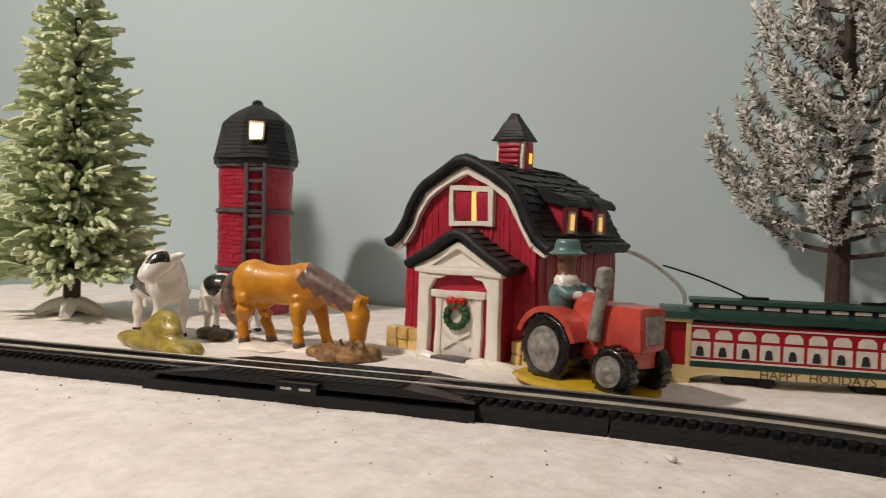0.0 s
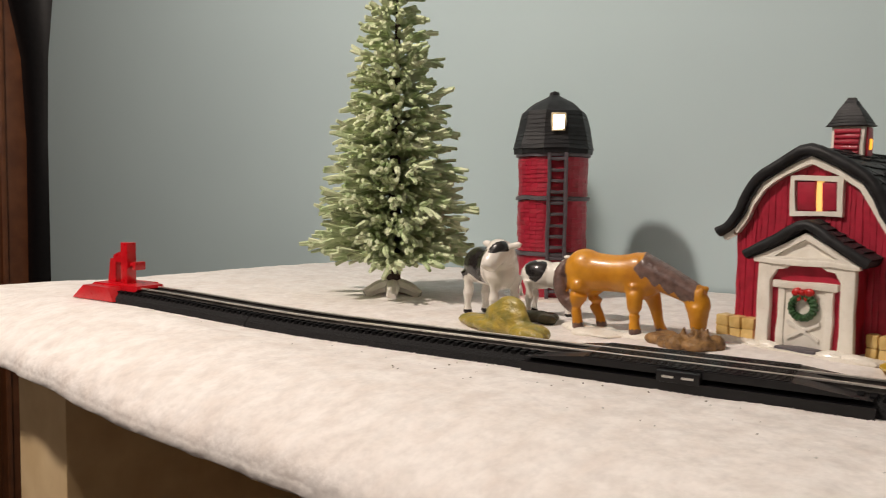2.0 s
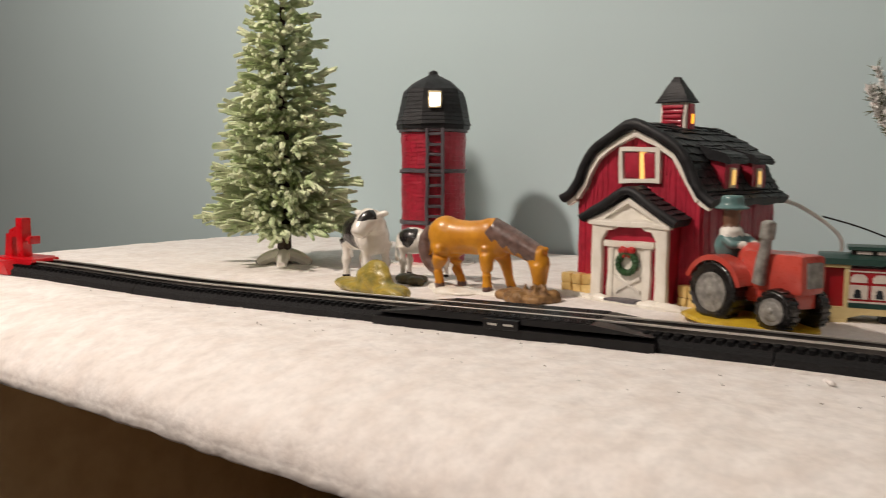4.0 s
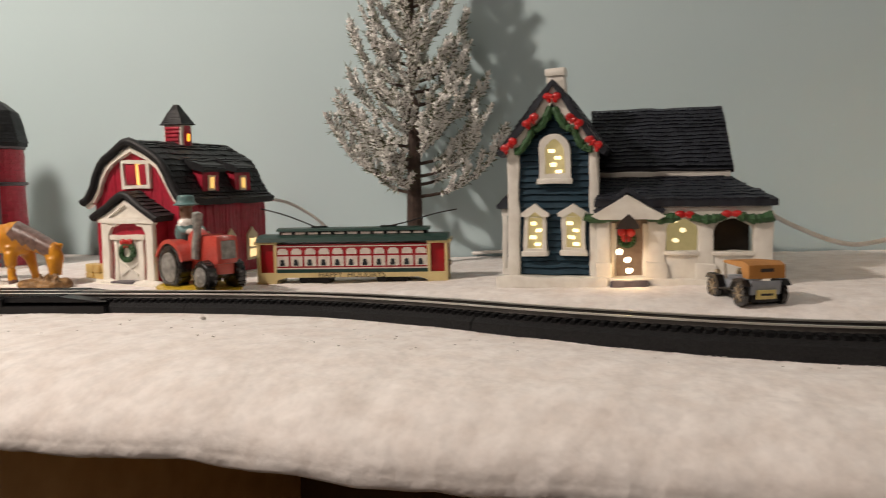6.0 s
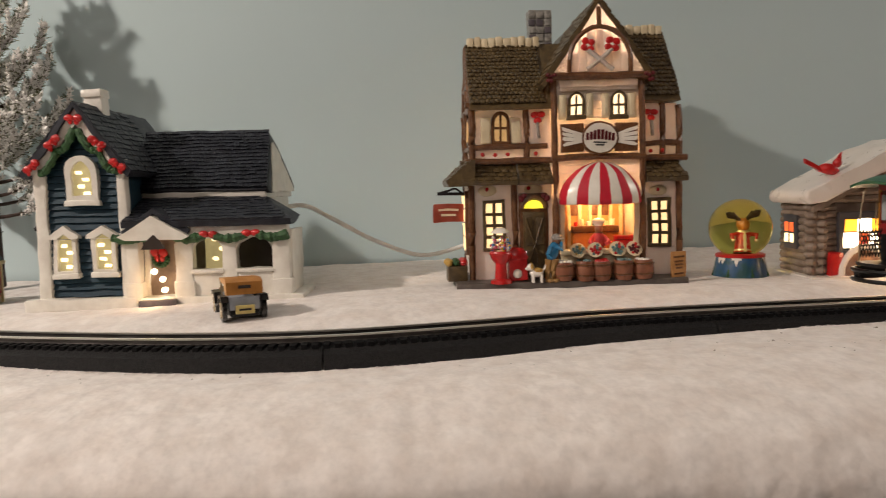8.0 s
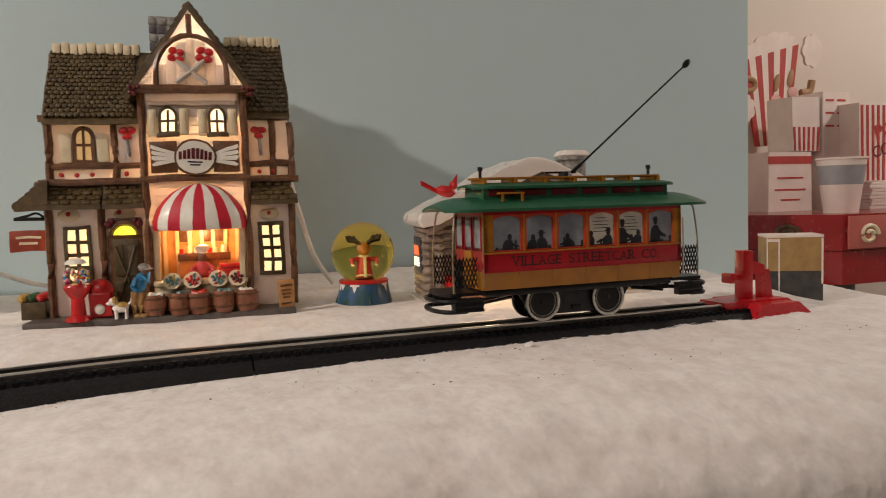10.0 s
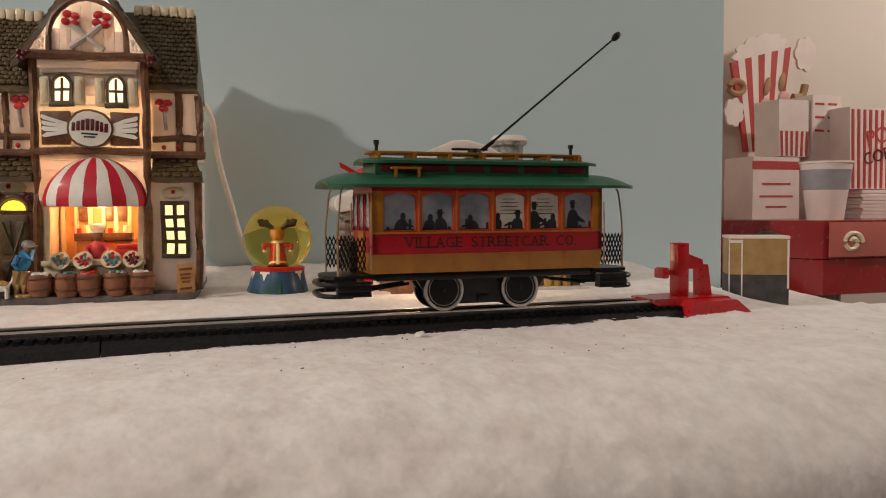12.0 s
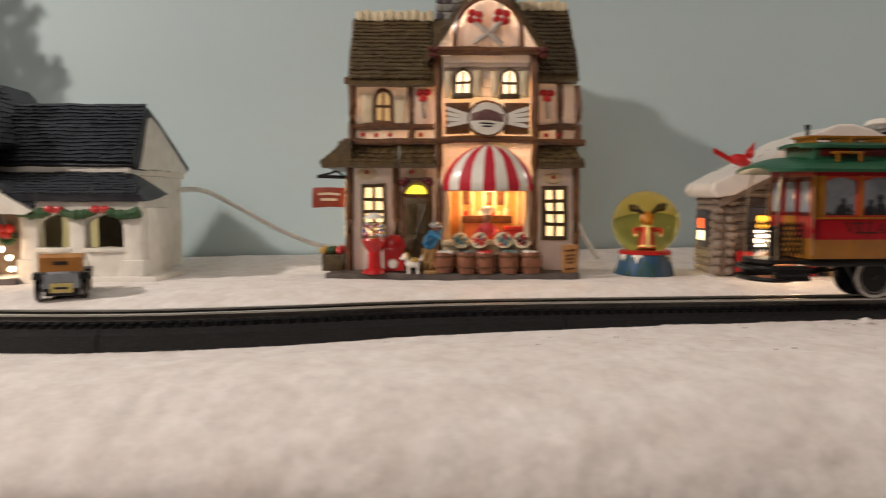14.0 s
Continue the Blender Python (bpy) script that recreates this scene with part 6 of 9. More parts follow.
    box(bm, -6.2, 0.9, 0.1, -3.9, 1.3, 6.9, 0.1)
    df = part("door_surround", bm, BROWNT, t)
    bm = B()
    box(bm, -5.9, 0.7, 0.2, -4.2, 0.95, 5.4, 0.06)
    for s in (-1, 1):
        box(bm, -5.05 + s * 0.45 - 0.3, 0.6, 0.6, -5.05 + s * 0.45 + 0.3, 0.75, 2.4, 0.06)
        box(bm, -5.05 + s * 0.45 - 0.3, 0.6, 2.8, -5.05 + s * 0.45 + 0.3, 0.75, 5.0, 0.06)
    tube(bm, [(-5.7, 0.6, 0.7), (-4.4, 0.6, 4.9)], 0.1, 6)
    tube(bm, [(-4.4, 0.6, 0.7), (-5.7, 0.6, 4.9)], 0.1, 6)
    part("door", bm, BROWNR, df, "dark brown panelled door")
    bm = B()
    prism(bm, [(-5.05 + 0.75 * math.cos(math.pi * i / 8), 5.7 + 0.7 * math.sin(math.pi * i / 8)) for i in range(9)], 0.78, 0.88)
    part("fanlight", bm, mat("lit_fanlight", (0.8, 0.7, 0.1), None, 0.4, emit=(1.0, 0.8, 0.05), power=0.9), df, "yellow lit fanlight")
    bm = B()   # rounded door head with dark red berries
    tube(bm, [(-5.05 + 1.0 * math.cos(math.pi * i / 10), 0.7, 5.7 + 0.95 * math.sin(math.pi * i / 10)) for i in range(11)], 0.2, 8)
    part("door_head", bm, BROWNT, df)
    for s in (-1, 1):
        for dx, z, r in ((1.05, 6.5, 0.26), (0.8, 6.75, 0.2)):
            bm = B()
            ball(bm, -5.05 + s * dx, 0.5, z, r, r * 0.85, r, 8)
            part("berry", bm, DARKRED, df)
    for x, z in ((-8.7, 7.3), (-5.0, 7.3), (5.0, 7.0)):
        bm = B()
        ball(bm, x, 1.15, z - 0.1, 0.75, 0.1, 0.42, 12)
        part("fan_moulding", bm, CREAM, t)
    # shop front
    bm = B()
    box(bm, -3.0, 3.6, 0.1, 3.0, 3.8, 6.4)
    part("shop_back_wall", bm, ORANGEIN, t)
    bm = B()
    box(bm, -3.0, 0.4, 0.1, 3.0, 3.6, 0.5)
    part("shop_floor", bm, ORANGEIN, t)
    rnd = random.Random(8)
    for x in (-2.6, -1.75, -0.85, 0.0, 0.85, 1.75, 2.6):
        bm = B()
        box(bm, x - 0.13, 3.35, 0.5, x + 0.13, 3.6, 6.3, 0.04)
        part("wall_batten", bm, CREAM, t)
    for x in (-1.3, 0.4, 1.3):
        bm = B()
        box(bm, x - 0.3, 3.4, 4.9, x + 0.3, 3.6, 6.0, 0.04)
        part("shop_shelf", bm, BROWNT, t)
    bm = B()
    box(bm, -1.6, 2.2, 0.5, 2.0, 2.9, 3.55, 0.06)
    ct = part("shop_counter", bm, mat("orange_counter", (0.6, 0.24, 0.06), (0.5, 0.18, 0.04), 0.5, s=120), t)
    bm = B()
    box(bm, -1.7, 2.05, 3.55, 2.1, 3.0, 4.1, 0.05)
    part("counter_band", bm, BROWNT, ct)
    for k in range(7):
        bm = B()
        x = -1.4 + k * 0.5
        rod(bm, (x, 2.4, 4.1), (x, 2.4, 4.1 + rnd.uniform(0.3, 0.55)), 0.17, n=8)
        part("candy_jar", bm, [BOW, CREAM, CHINA_W, TEAL][k % 4], ct)
    bm = B()
    outline_frame(bm, [(-3.1, 2.2), (3.1, 2.2), (3.1, 6.5), (-3.1, 6.5)], [(-2.75, 2.4), (2.75, 2.4), (2.75, 5.9), (-2.75, 5.9)], 0.1, 0.5)
    part("shop_frame", bm, CREAM, t)
    bm = B()
    box(bm, -3.2, -0.5, 2.0, 3.2, 0.5, 2.35, 0.08)
    box(bm, -3.1, -0.2, 0.1, 3.1, 0.4, 2.0, 0.05)
    part("shop_sill", bm, CREAM, t)
    # striped awning
    AWNR = mat("awning_red", (0.6, 0.01, 0.035), (0.5, 0.008, 0.026), 0.5, s=120, bump=0.2, coat=0.08)
    n, nr = 9, 10
    for k in range(n):
        verts, faces = [], []
        for i in range(nr + 1):
            a = math.pi / 2 * i / nr
            for q in range(3):
                u = (k + q / 2) / n
                ph = 0.45 * math.pi * u + 0.55 * math.acos(1 - 2 * u)
                verts.append((0.1 - 3.25 * math.cos(ph) * math.sin(a), 0.25 - 1.9 * math.sin(ph) * math.sin(a), 6.05 + 3.15 * math.cos(a)))
        for i in range(nr):
            for q in range(2):
                b = i * 3 + q
                faces.append((b, b + 1, b + 4, b + 3))
        m = len(verts)
        verts += [(x, y + 0.15, z - 0.12) for x, y, z in verts]
        faces += [tuple(m + j for j in reversed(f)) for f in faces[:]]
        for e in (0, 1):
            b = nr * 3 + e
            faces.append((b, b + 1, m + b + 1, m + b))
        raw("awning_stripe", verts, faces, CHINA_W if k % 2 else AWNR, t, "white awning stripe" if k % 2 else "red awning stripe", 60)
    # winged sign
    bm = B()
    n = 20
    prism(bm, [(1.45 * math.cos(2 * math.pi * i / n), 11.05 + 1.3 * math.sin(2 * math.pi * i / n)) for i in range(n)], -0.45, 0.1)
    sign = part("name_sign", bm, BROWNT, t, "oval white sign with white wings on brown")
    bm = B()
    prism(bm, [(1.3 * math.cos(2 * math.pi * i / n), 11.05 + 1.15 * math.sin(2 * math.pi * i / n)) for i in range(n)], -0.5, -0.4)
    part("sign_face", bm, CHINA_W, sign)
    for k, ch in enumerate(range(8)):
        bm = B()
        x = -1.0 + k * 0.286
        box(bm, x - 0.11, -0.53, 10.95 - 0.1 * abs(x), x + 0.11, -0.49, 11.72 - 0.28 * abs(x), 0.02)
        part("lettering_bar", bm, DARKRED, sign)
    bm = B()
    for z, w in ((10.65, 0.5), (10.45, 0.35)):
        box(bm, -w, -0.53, z, w, -0.49, z + 0.1)
    part("small_lettering_bar", bm, GREYMET, sign)
    for s in (-1, 1):
        bm = B()
        box(bm, s * 1.2, -0.3, 10.0, s * 3.0, 0.1, 12.2, 0.1)
        part("sign_board", bm, BROWNT, sign)
        for k in range(4):
            bm = B()
            z = 11.75 - k * 0.4
            prism(bm, [(s * 1.25, 11.2 - k * 0.15), (s * 1.25, 11.4 - k * 0.15), (s * (2.9 - 0.25 * (k == 3)), z + 0.2), (s * 2.95, z), (s * 2.8, z - 0.12)], -0.42, -0.28)
            part("wing_feather", bm, CHINA_W, sign)
    # barrels and baskets before the shop front
    for k in range(5):
        bm = B()
        x = -3.1 + k * 1.52 + (0.0, 0.1, -0.1, 0.05, 0.1)[k]
        lathe(bm, [(0.62, 0), (0.78, 0.5), (0.8, 0.9), (0.68, 1.5), (0.55, 1.5), (0.5, 1.35), (0, 1.35)], x, -1.2, 0.1, 16)
        br = part("barrel", bm, mat("barrel_wood", (0.3, 0.115, 0.06), (0.19, 0.07, 0.036), 0.4, s=120, bump=0.4) if k == 0 else bpy.data.materials["barrel_wood"], t, "brown candy barrel")
        bm = B()
        for z in (0.35, 1.15):
            lathe(bm, [(0.74, z), (0.82, z + 0.02), (0.82, z + 0.14), (0.74, z + 0.16)], x, -1.2, 0.1, 16)
        part("hoop", bm, BROWNT, br)
        for q in range(9):
            bm = B()
            ball(bm, x + rnd.uniform(-0.42, 0.42), -1.2 + rnd.uniform(-0.42, 0.42), 1.58, 0.2, 0.2, 0.17, 6)
            part("sweet", bm, [CHINA_W, TEAL, BOW, TEAL, CHINA_W][k], br)
    for k in range(4):
        bm = B()
        x = -1.9 + k * 1.45 + (0, -0.1, 0.15, 0)[k]
        m = Matrix.Translation((x, -0.6, 2.3)) @ Matrix.Rotation(radians(65), 4, "X")
        r = bmesh.ops.create_cone(bm, cap_ends=True, segments=16, radius1=0.42, radius2=0.62, depth=0.6, matrix=m)
        bk = part("basket", bm, CREAM, t, "tipped cream basket of sweets")
        for q in range(12):
            bm = B()
            a = q * 2.4
            r = 0.13 * math.sqrt(q)
            ball(bm, x + r * math.cos(a), -0.98, 2.4 + r * math.sin(a), 0.14, 0.1, 0.13, 6)
            part("sweet", bm, [[TEAL, BOW, TEAL, DARKRED], [STRAW, TEAL, BOW, BOW]][q % 4 == 3][k], bk)
    bm = B()
    ball(bm, 0.1, 0.9, 3.0, 0.6, 0.42, 0.75, 12)
    ball(bm, 0.1, 0.8, 3.95, 0.34, 0.34, 0.38, 12)
    rod(bm, (0.1, 0.85, 4.2), (0.1, 0.85, 4.4), 0.34, n=12)
    ball(bm, 0.1, 0.85, 4.55, 0.56, 0.5, 0.28, 12)
    for s in (-1, 1):
        tube(bm, [(0.1 + s * 0.45, 0.8, 3.35), (0.1 + s * 0.8, 0.5, 2.9), (0.1 + s * 0.4, 0.2, 2.75)], 0.19, 6)
    pinkg = mat("pink_glaze", (0.55, 0.06, 0.07), (0.45, 0.04, 0.05), 0.35, s=100)
    chef = moulded("shopkeeper_figurine", bm, 0.09, 1, [pinkg, SKIN, CHINA_W], lambda x, y, z: 2 if z > 4.15 else 1 if z > 3.6 else 0, t)
    tagged(chef, "small plain shopkeeper figurine in red with a white hat")
    bm = B()
    box(bm, 1.2, 0.2, 2.4, 2.8, 0.9, 3.1, 0.12)
    box(bm, 1.3, 0.1, 3.1, 2.9, 1.0, 3.4, 0.1)
    part("candy_scale", bm, BOW, t)
    # boy and dog figurines, gumball machines, sandwich board, flower boxes
    bm = B()   # the boy leans to the window with a hand at his brow
    ball(bm, -4.0, -1.4, 2.35, 0.46, 0.44, 0.68, 12, (0, 18, 0))
    ball(bm, -3.85, -1.4, 2.85, 0.42, 0.4, 0.34, 10)
    tube(bm, [(-3.75, -1.7, 2.85), (-3.35, -1.85, 2.6), (-3.35, -1.6, 3.15)], [0.2, 0.18, 0.14], 8)
    tube(bm, [(-4.2, -1.75, 2.8), (-4.45, -1.85, 2.3), (-4.2, -1.9, 2.0)], [0.2, 0.18, 0.14], 8)
    bx = part("boy_figurine", bm, mat("blue_glaze", (0.03, 0.22, 0.42), (0.025, 0.17, 0.33), 0.3, s=120), t, "small plain boy figurine in a blue coat")
    bm = B()
    for s in (-0.22, 0.22):
        tube(bm, [(-4.15 + s, -1.4, 0.15), (-4.2 + s, -1.45, 1.0), (-4.05 + s, -1.4, 1.85)], [0.22, 0.26, 0.34], 8)
        ball(bm, -4.0 + s, -1.6, 0.2, 0.34, 0.24, 0.16, 8)
    part("trousers", bm, mat("tan_trouser_glaze", (0.4, 0.24, 0.09), (0.28, 0.15, 0.05), 0.4, s=150), bx)
    bm = B()
    ball(bm, -3.65, -1.45, 3.3, 0.32, 0.32, 0.36, 10)
    part("face", bm, SKIN, bx)
    bm = B()
    ball(bm, -3.68, -1.42, 3.5, 0.42, 0.42, 0.3, 12)
    ball(bm, -3.45, -1.55, 3.42, 0.42, 0.4, 0.08, 10)
    part("cap", bm, HUB, bx)
    bm = B()
    ball(bm, -5.3, -1.55, 0.85, 0.55, 0.32, 0.36, 10)
    ball(bm, -5.75, -1.6, 1.3, 0.3, 0.27, 0.28, 10)
    ball(bm, -5.98, -1.68, 1.2, 0.2, 0.16, 0.14, 8)
    for a, b in ((-5.6, -1.75), (-5.6, -1.4), (-4.95, -1.75), (-4.95, -1.4)):
        rod(bm, (a, b, 0.1), (a, b, 0.75), 0.11, n=6)
    tube(bm, [(-4.85, -1.55, 0.95), (-4.6, -1.55, 1.25), (-4.55, -1.55, 1.5)], [0.1, 0.08, 0.05], 6)
    dg = part("dog_figurine", bm, COWW, t, "small white and tan dog figurine")
    bm = B()
    ball(bm, -5.2, -1.6, 1.05, 0.42, 0.34, 0.22, 8)
    for s in (-1, 1):
        ball(bm, -5.66, -1.6 + s * 0.24, 1.38, 0.14, 0.09, 0.24, 8)
    part("coat_patch", bm, STRAW, dg)
    gm = B()
    lathe(gm, [(0.85, 0), (0.8, 0.25), (0.45, 0.4), (0.42, 1.5), (0.7, 1.9), (0.85, 2.3), (0.8, 2.45)], -8.0, -1.3, 0.1, 16)
    gm = part("gumball_machine", gm, BOW, t, "red gumball machine with a clear globe")
    bm = B()
    rnd = random.Random(4)
    for k in range(46):
        a, h = rnd.uniform(0, 6.28), rnd.uniform(-0.6, 0.45)
        r = 0.72 * math.sqrt(max(0.05, 1 - (h / 0.85) ** 2))
        ball(bm, -8.0 + r * math.cos(a), -1.3 + r * math.sin(a), 3.2 + h, 0.15, 0.15, 0.15, 6)
    part("gumball_filling", bm, many_coloured("mixed_gumballs", ((0.8, 0.76, 0.68), (0.6, 0.03, 0.03), (0.7, 0.5, 0.05), (0.05, 0.2, 0.45), (0.8, 0.76, 0.68), (0.55, 0.12, 0.2))), gm)
    tagged(bpy.data.objects["gumball_filling"], kind="stuff")
    bm = B()
    lathe(bm, [(0.75, 4.0), (0.6, 4.2), (0.3, 4.4), (0, 4.45)], -8.0, -1.3, 0, 16)
    part("cap", bm, CHINA_W, gm)
    bm = B()
    box(bm, -7.4, -1.1, 0.2, -5.9, -0.2, 1.9, 0.15)
    ball(bm, -6.65, -0.65, 2.0, 0.85, 0.5, 0.8, 10)
    vm = part("candy_machine", bm, BOW, t, "squat red candy machine")
    bm = B()
    ball(bm, -6.7, -1.15, 0.75, 0.36, 0.12, 0.36, 8)
    part("dial", bm, CHINA_W, vm)
    bm = B()
    box(bm, 5.3, -1.2, 0.1, 6.45, -0.9, 2.1, 0.05)
    sb = part("sandwich_board", bm, mat("tan_board_glaze", (0.52, 0.27, 0.1), (0.4, 0.19, 0.06), 0.45, s=140), t, "small tan sandwich board with dark lettering")
    bm = B()
    for z, w in ((1.65, 0.42), (1.3, 0.36), (1.05, 0.32), (0.8, 0.25), (0.35, 0.4)):
        box(bm, 5.87 - w, -1.23, z, 5.87 + w, -1.19, z + 0.14)
    part("lettering_bar", bm, BROWNT, sb)
    bm = B()
    box(bm, -12.0, 0.6, 0.1, -10.4, 3.0, 1.3, 0.1)
    fb = part("flower_box", bm, BROWNR, t)
    for k in range(9):
        bm = B()
        ball(bm, -11.9 + (k % 3) * 0.6, 0.9 + (k // 3) * 0.7, 1.55, 0.36, 0.36, 0.3, 8)
        part("bloom", bm, [STRAW, GARL, BOW][k % 3], fb)
    # hanging sign
    hs = B()
    tube(hs, [(-10.2, 3.0, 7.0), (-12.6, 3.0, 7.0)], 0.14, 6)
    tube(hs, smoothpath([(-10.2, 3.0, 6.6), (-11.0, 3.0, 7.4), (-11.8, 3.0, 7.2), (-12.6, 3.0, 7.0)], 4), 0.1, 6)
    hs = part("sign_bracket", hs, BLACK, t, "black scrolled bracket")
    bm = B()
    box(bm, -13.0, 2.85, 4.7, -10.5, 3.15, 6.2, 0.1)
    part("hanging_sign", bm, mat("sign_red_brown", (0.35, 0.06, 0.03), (0.25, 0.04, 0.02), 0.4, s=100), hs, "red-brown hanging sign")
    bm = B()
    for z, w in ((5.6, 0.8), (5.2, 0.6)):
        box(bm, -11.75 - w, 2.8, z, -11.75 + w, 2.86, z + 0.18)
    part("lettering_bar", bm, CREAM, hs)
    return t


CAST["amount"] = 0.08
candy_shop()
CAST["amount"] = 0.0
lamp("shop_glow_lamp", "POINT", 59.3, 44.8, 7.6, 0.036, (1.0, 0.52, 0.2), 0.5)
# lamps added inside the hollow porcelain shop, spreading one bulb's glow over its walls
lamp("shop_glow_lamp", "POINT", 59.1, 45.6, 20.0, 0.5, (1.0, 0.72, 0.5), 0.6)
lamp("shop_glow_lamp", "POINT", 59.1, 50.0, 13.5, 0.46, (1.0, 0.66, 0.38), 0.6)
lamp("shop_glow_lamp", "POINT", 52.2, 49.5, 6.5, 0.03, (1.0, 0.66, 0.38), 0.6)
lamp("shop_glow_lamp", "POINT", 52.3, 49.5, 13.6, 0.07, (1.0, 0.66, 0.38), 0.6)
lamp("shop_glow_lamp", "POINT", 64.1, 48.5, 6.5, 0.012, (1.0, 0.66, 0.38), 0.6)
lamp("shop_glow_lamp", "POINT", 64.1, 48.5, 13.6, 0.022, (1.0, 0.66, 0.38), 0.6)


def cabin():
    t = thing("toy_cabin", 84.7, 43.2, 1.75, -1.0, "grey glazed log cabin with a thick snow roof and lit windows", "toy cabin")
    D = 5.2
    bm = B()
    prism(bm, [(-8.7, 0), (8.6, 0), (8.6, 5.6), (0, 9.9), (-8.7, 5.6)], 0.3, D)
    part("wall", bm, LOGM, t)
    rnd = random.Random(6)
    for k in range(17):   # logs of the front
        z0 = 0.05 + k * 0.57
        half = 8.65 if z0 + 0.5 < 5.6 else 8.65 * max(0, (10.0 - z0 - 0.5) / 4.4)
        if half < 0.7:
            continue
        spans = [(-half, half)]
        cuts = []
        if z0 < 5.3:
            cuts.append((-1.6, 1.9))
        if 1.6 < z0 + 0.5 and z0 < 5.2:
            cuts += [(-6.75, -2.75), (2.85, 6.85)]
        for a, b in cuts:
            spans = [q for s0, s1 in spans for q in ((s0, min(s1, a)), (max(s0, b), s1)) if q[1] - q[0] > 0.25]
        for a, b in spans:
            bm = B()
            tube(bm, [(a, 0.25, z0 + 0.28), (a + (b - a) * 0.4, 0.2 + rnd.uniform(-0.08, 0.08), z0 + 0.28), (b, 0.25, z0 + 0.28)], 0.32, 8)
            part("log", bm, LOGM, t)
    for k in range(10):
        for s in (-1, 1):
            bm = B()
            tube(bm, [(s * 8.6, -0.3, z0 := 0.33 + k * 0.57), (s * 8.65, D, z0)], 0.32, 8)
            part("log", bm, LOGM, t)
    for r in range(9):   # stone column at the corner
        for c in range(2):
            bm = B()
            ball(bm, -8.5 + (c - 0.5) * 0.85, -0.12 - 0.1 * ((r + c) % 2), 0.5 + r * 0.62, 0.5, 0.45, 0.33, 8)
            part("stone", bm, LOGM, t)
    # snow roof
    bm = B()
    line = [(-9.75, 6.2), (-9.6, 6.8), (-8.0, 7.5), (-5.5, 8.7), (-3.0, 10.1), (-1.2, 10.8), (0.0, 10.9), (1.3, 10.6), (4.2, 9.1), (7.4, 7.5), (9.3, 6.75), (9.75, 6.5), (9.8, 6.2), (9.4, 6.0)]
    low = [(8.4, 6.1), (0.2, 10.05), (-8.2, 5.9), (-9.4, 5.7)]
    prism(bm, line + low, -1.3, D + 0.6)
    es = [e for e in bm.edges]
    bmesh.ops.bevel(bm, geom=es, offset=0.22, segments=3, affect="EDGES", profile=0.6)
    part("snow_roof", bm, SNOWGL, t, "thick smooth snow-covered roof", 60)
    bm = B()
    prism(bm, [(-9.0, 5.6), (0.1, 10.1), (9.0, 5.7), (9.0, 5.2), (0.1, 9.5), (-9.0, 5.1)], -0.9, 0.2)
    part("verge_log", bm, LOGM, t)
    bm = B()
    lathe(bm, [(1.15, 7.5), (1.1, 10.0), (1.15, 10.6), (1.4, 10.75), (1.4, 11.1), (1.2, 11.3), (0, 11.4)], 3.8, 1.7, 0, 14)
    part("chimney", bm, HUB, t, "snow-capped stone chimney")
    bm = B()
    lathe(bm, [(1.3, 10.95), (1.5, 11.1), (1.3, 11.45), (0, 11.6)], 3.8, 1.7, 0, 14)
    part("chimney_snow", bm, SNOWGL, t)
    for x in (-4.75, 4.85):
        w = B()
        box(w, x - 2.0, -0.35, 1.7, x + 2.0, 0.3, 5.0, 0.08)
        w = part("window_frame", w, LOGD, t, "dark frame")
        for x0, x1, z0, z1, lit in ((-1.5, -0.56, 3.46, 4.45, AMBERLIT), (-0.5, 0.52, 3.42, 4.5, WHITELIT), (0.58, 1.5, 3.46, 4.45, AMBERLIT),
                                    (-1.6, -0.42, 2.12, 3.34, WHITELIT), (-0.34, 0.36, 2.15, 3.3, REDLIT), (0.44, 1.6, 2.12, 3.34, WHITELIT)):
            bm = B()
            box(bm, x + x0, -0.42, z0, x + x1, -0.34, z1, 0.06)
            part("pane", bm, lit, w)
        bm = B()
        box(bm, x - 0.16, -0.5, 2.1, x + 0.2, -0.4, 2.85, 0.05)
        ball(bm, x + 0.02, -0.46, 2.95, 0.1, 0.05, 0.16, 6)
        part("red_candle", bm, BOW, w)
        bm = B()
        outline_frame(bm, [(x - 2.05, 1.65), (x + 2.05, 1.65), (x + 2.05, 5.05), (x - 2.05, 5.05)], [(x - 1.7, 1.98), (x + 1.7, 1.98), (x + 1.7, 4.6), (x - 1.7, 4.6)], -0.6, -0.3)
        part("casing", bm, LOGD, w)
    bm = B()
    box(bm, -9.1, 1.8, 2.0, -8.7, 4.2, 4.8, 0.08)
    w = part("side_window", bm, LOGD, t)
    for q, z0, m in ((2.3, 2.5, DOTLIT), (3.2, 2.5, DOTLIT), (2.3, 3.4, REDLIT), (3.2, 3.4, REDLIT)):
        bm = B()
        box(bm, -9.16, q, z0, -9.06, q + 0.6, z0 + 0.75, 0.04)
        part("pane", bm, m, w)
    bm = B()
    box(bm, -1.55, -0.4, 0, 1.85, 0.3, 5.3, 0.08)
    df = part("door_frame", bm, LOGD, t, "dark door frame")
    bm = B()
    box(bm, -1.0, -0.5, 0.05, 1.3, -0.35, 4.7, 0.05)
    door = part("door", bm, mat("tan_door", (0.42, 0.27, 0.13), (0.34, 0.2, 0.09), 0.4, s=120), df, "tan plank door with a wreath")
    bm = B()
    for z in (0.8, 2.6):
        box(bm, -0.95, -0.56, z, 0.2, -0.48, z + 0.2)
    part("strap_hinge", bm, BLACK, door)
    bm = B()
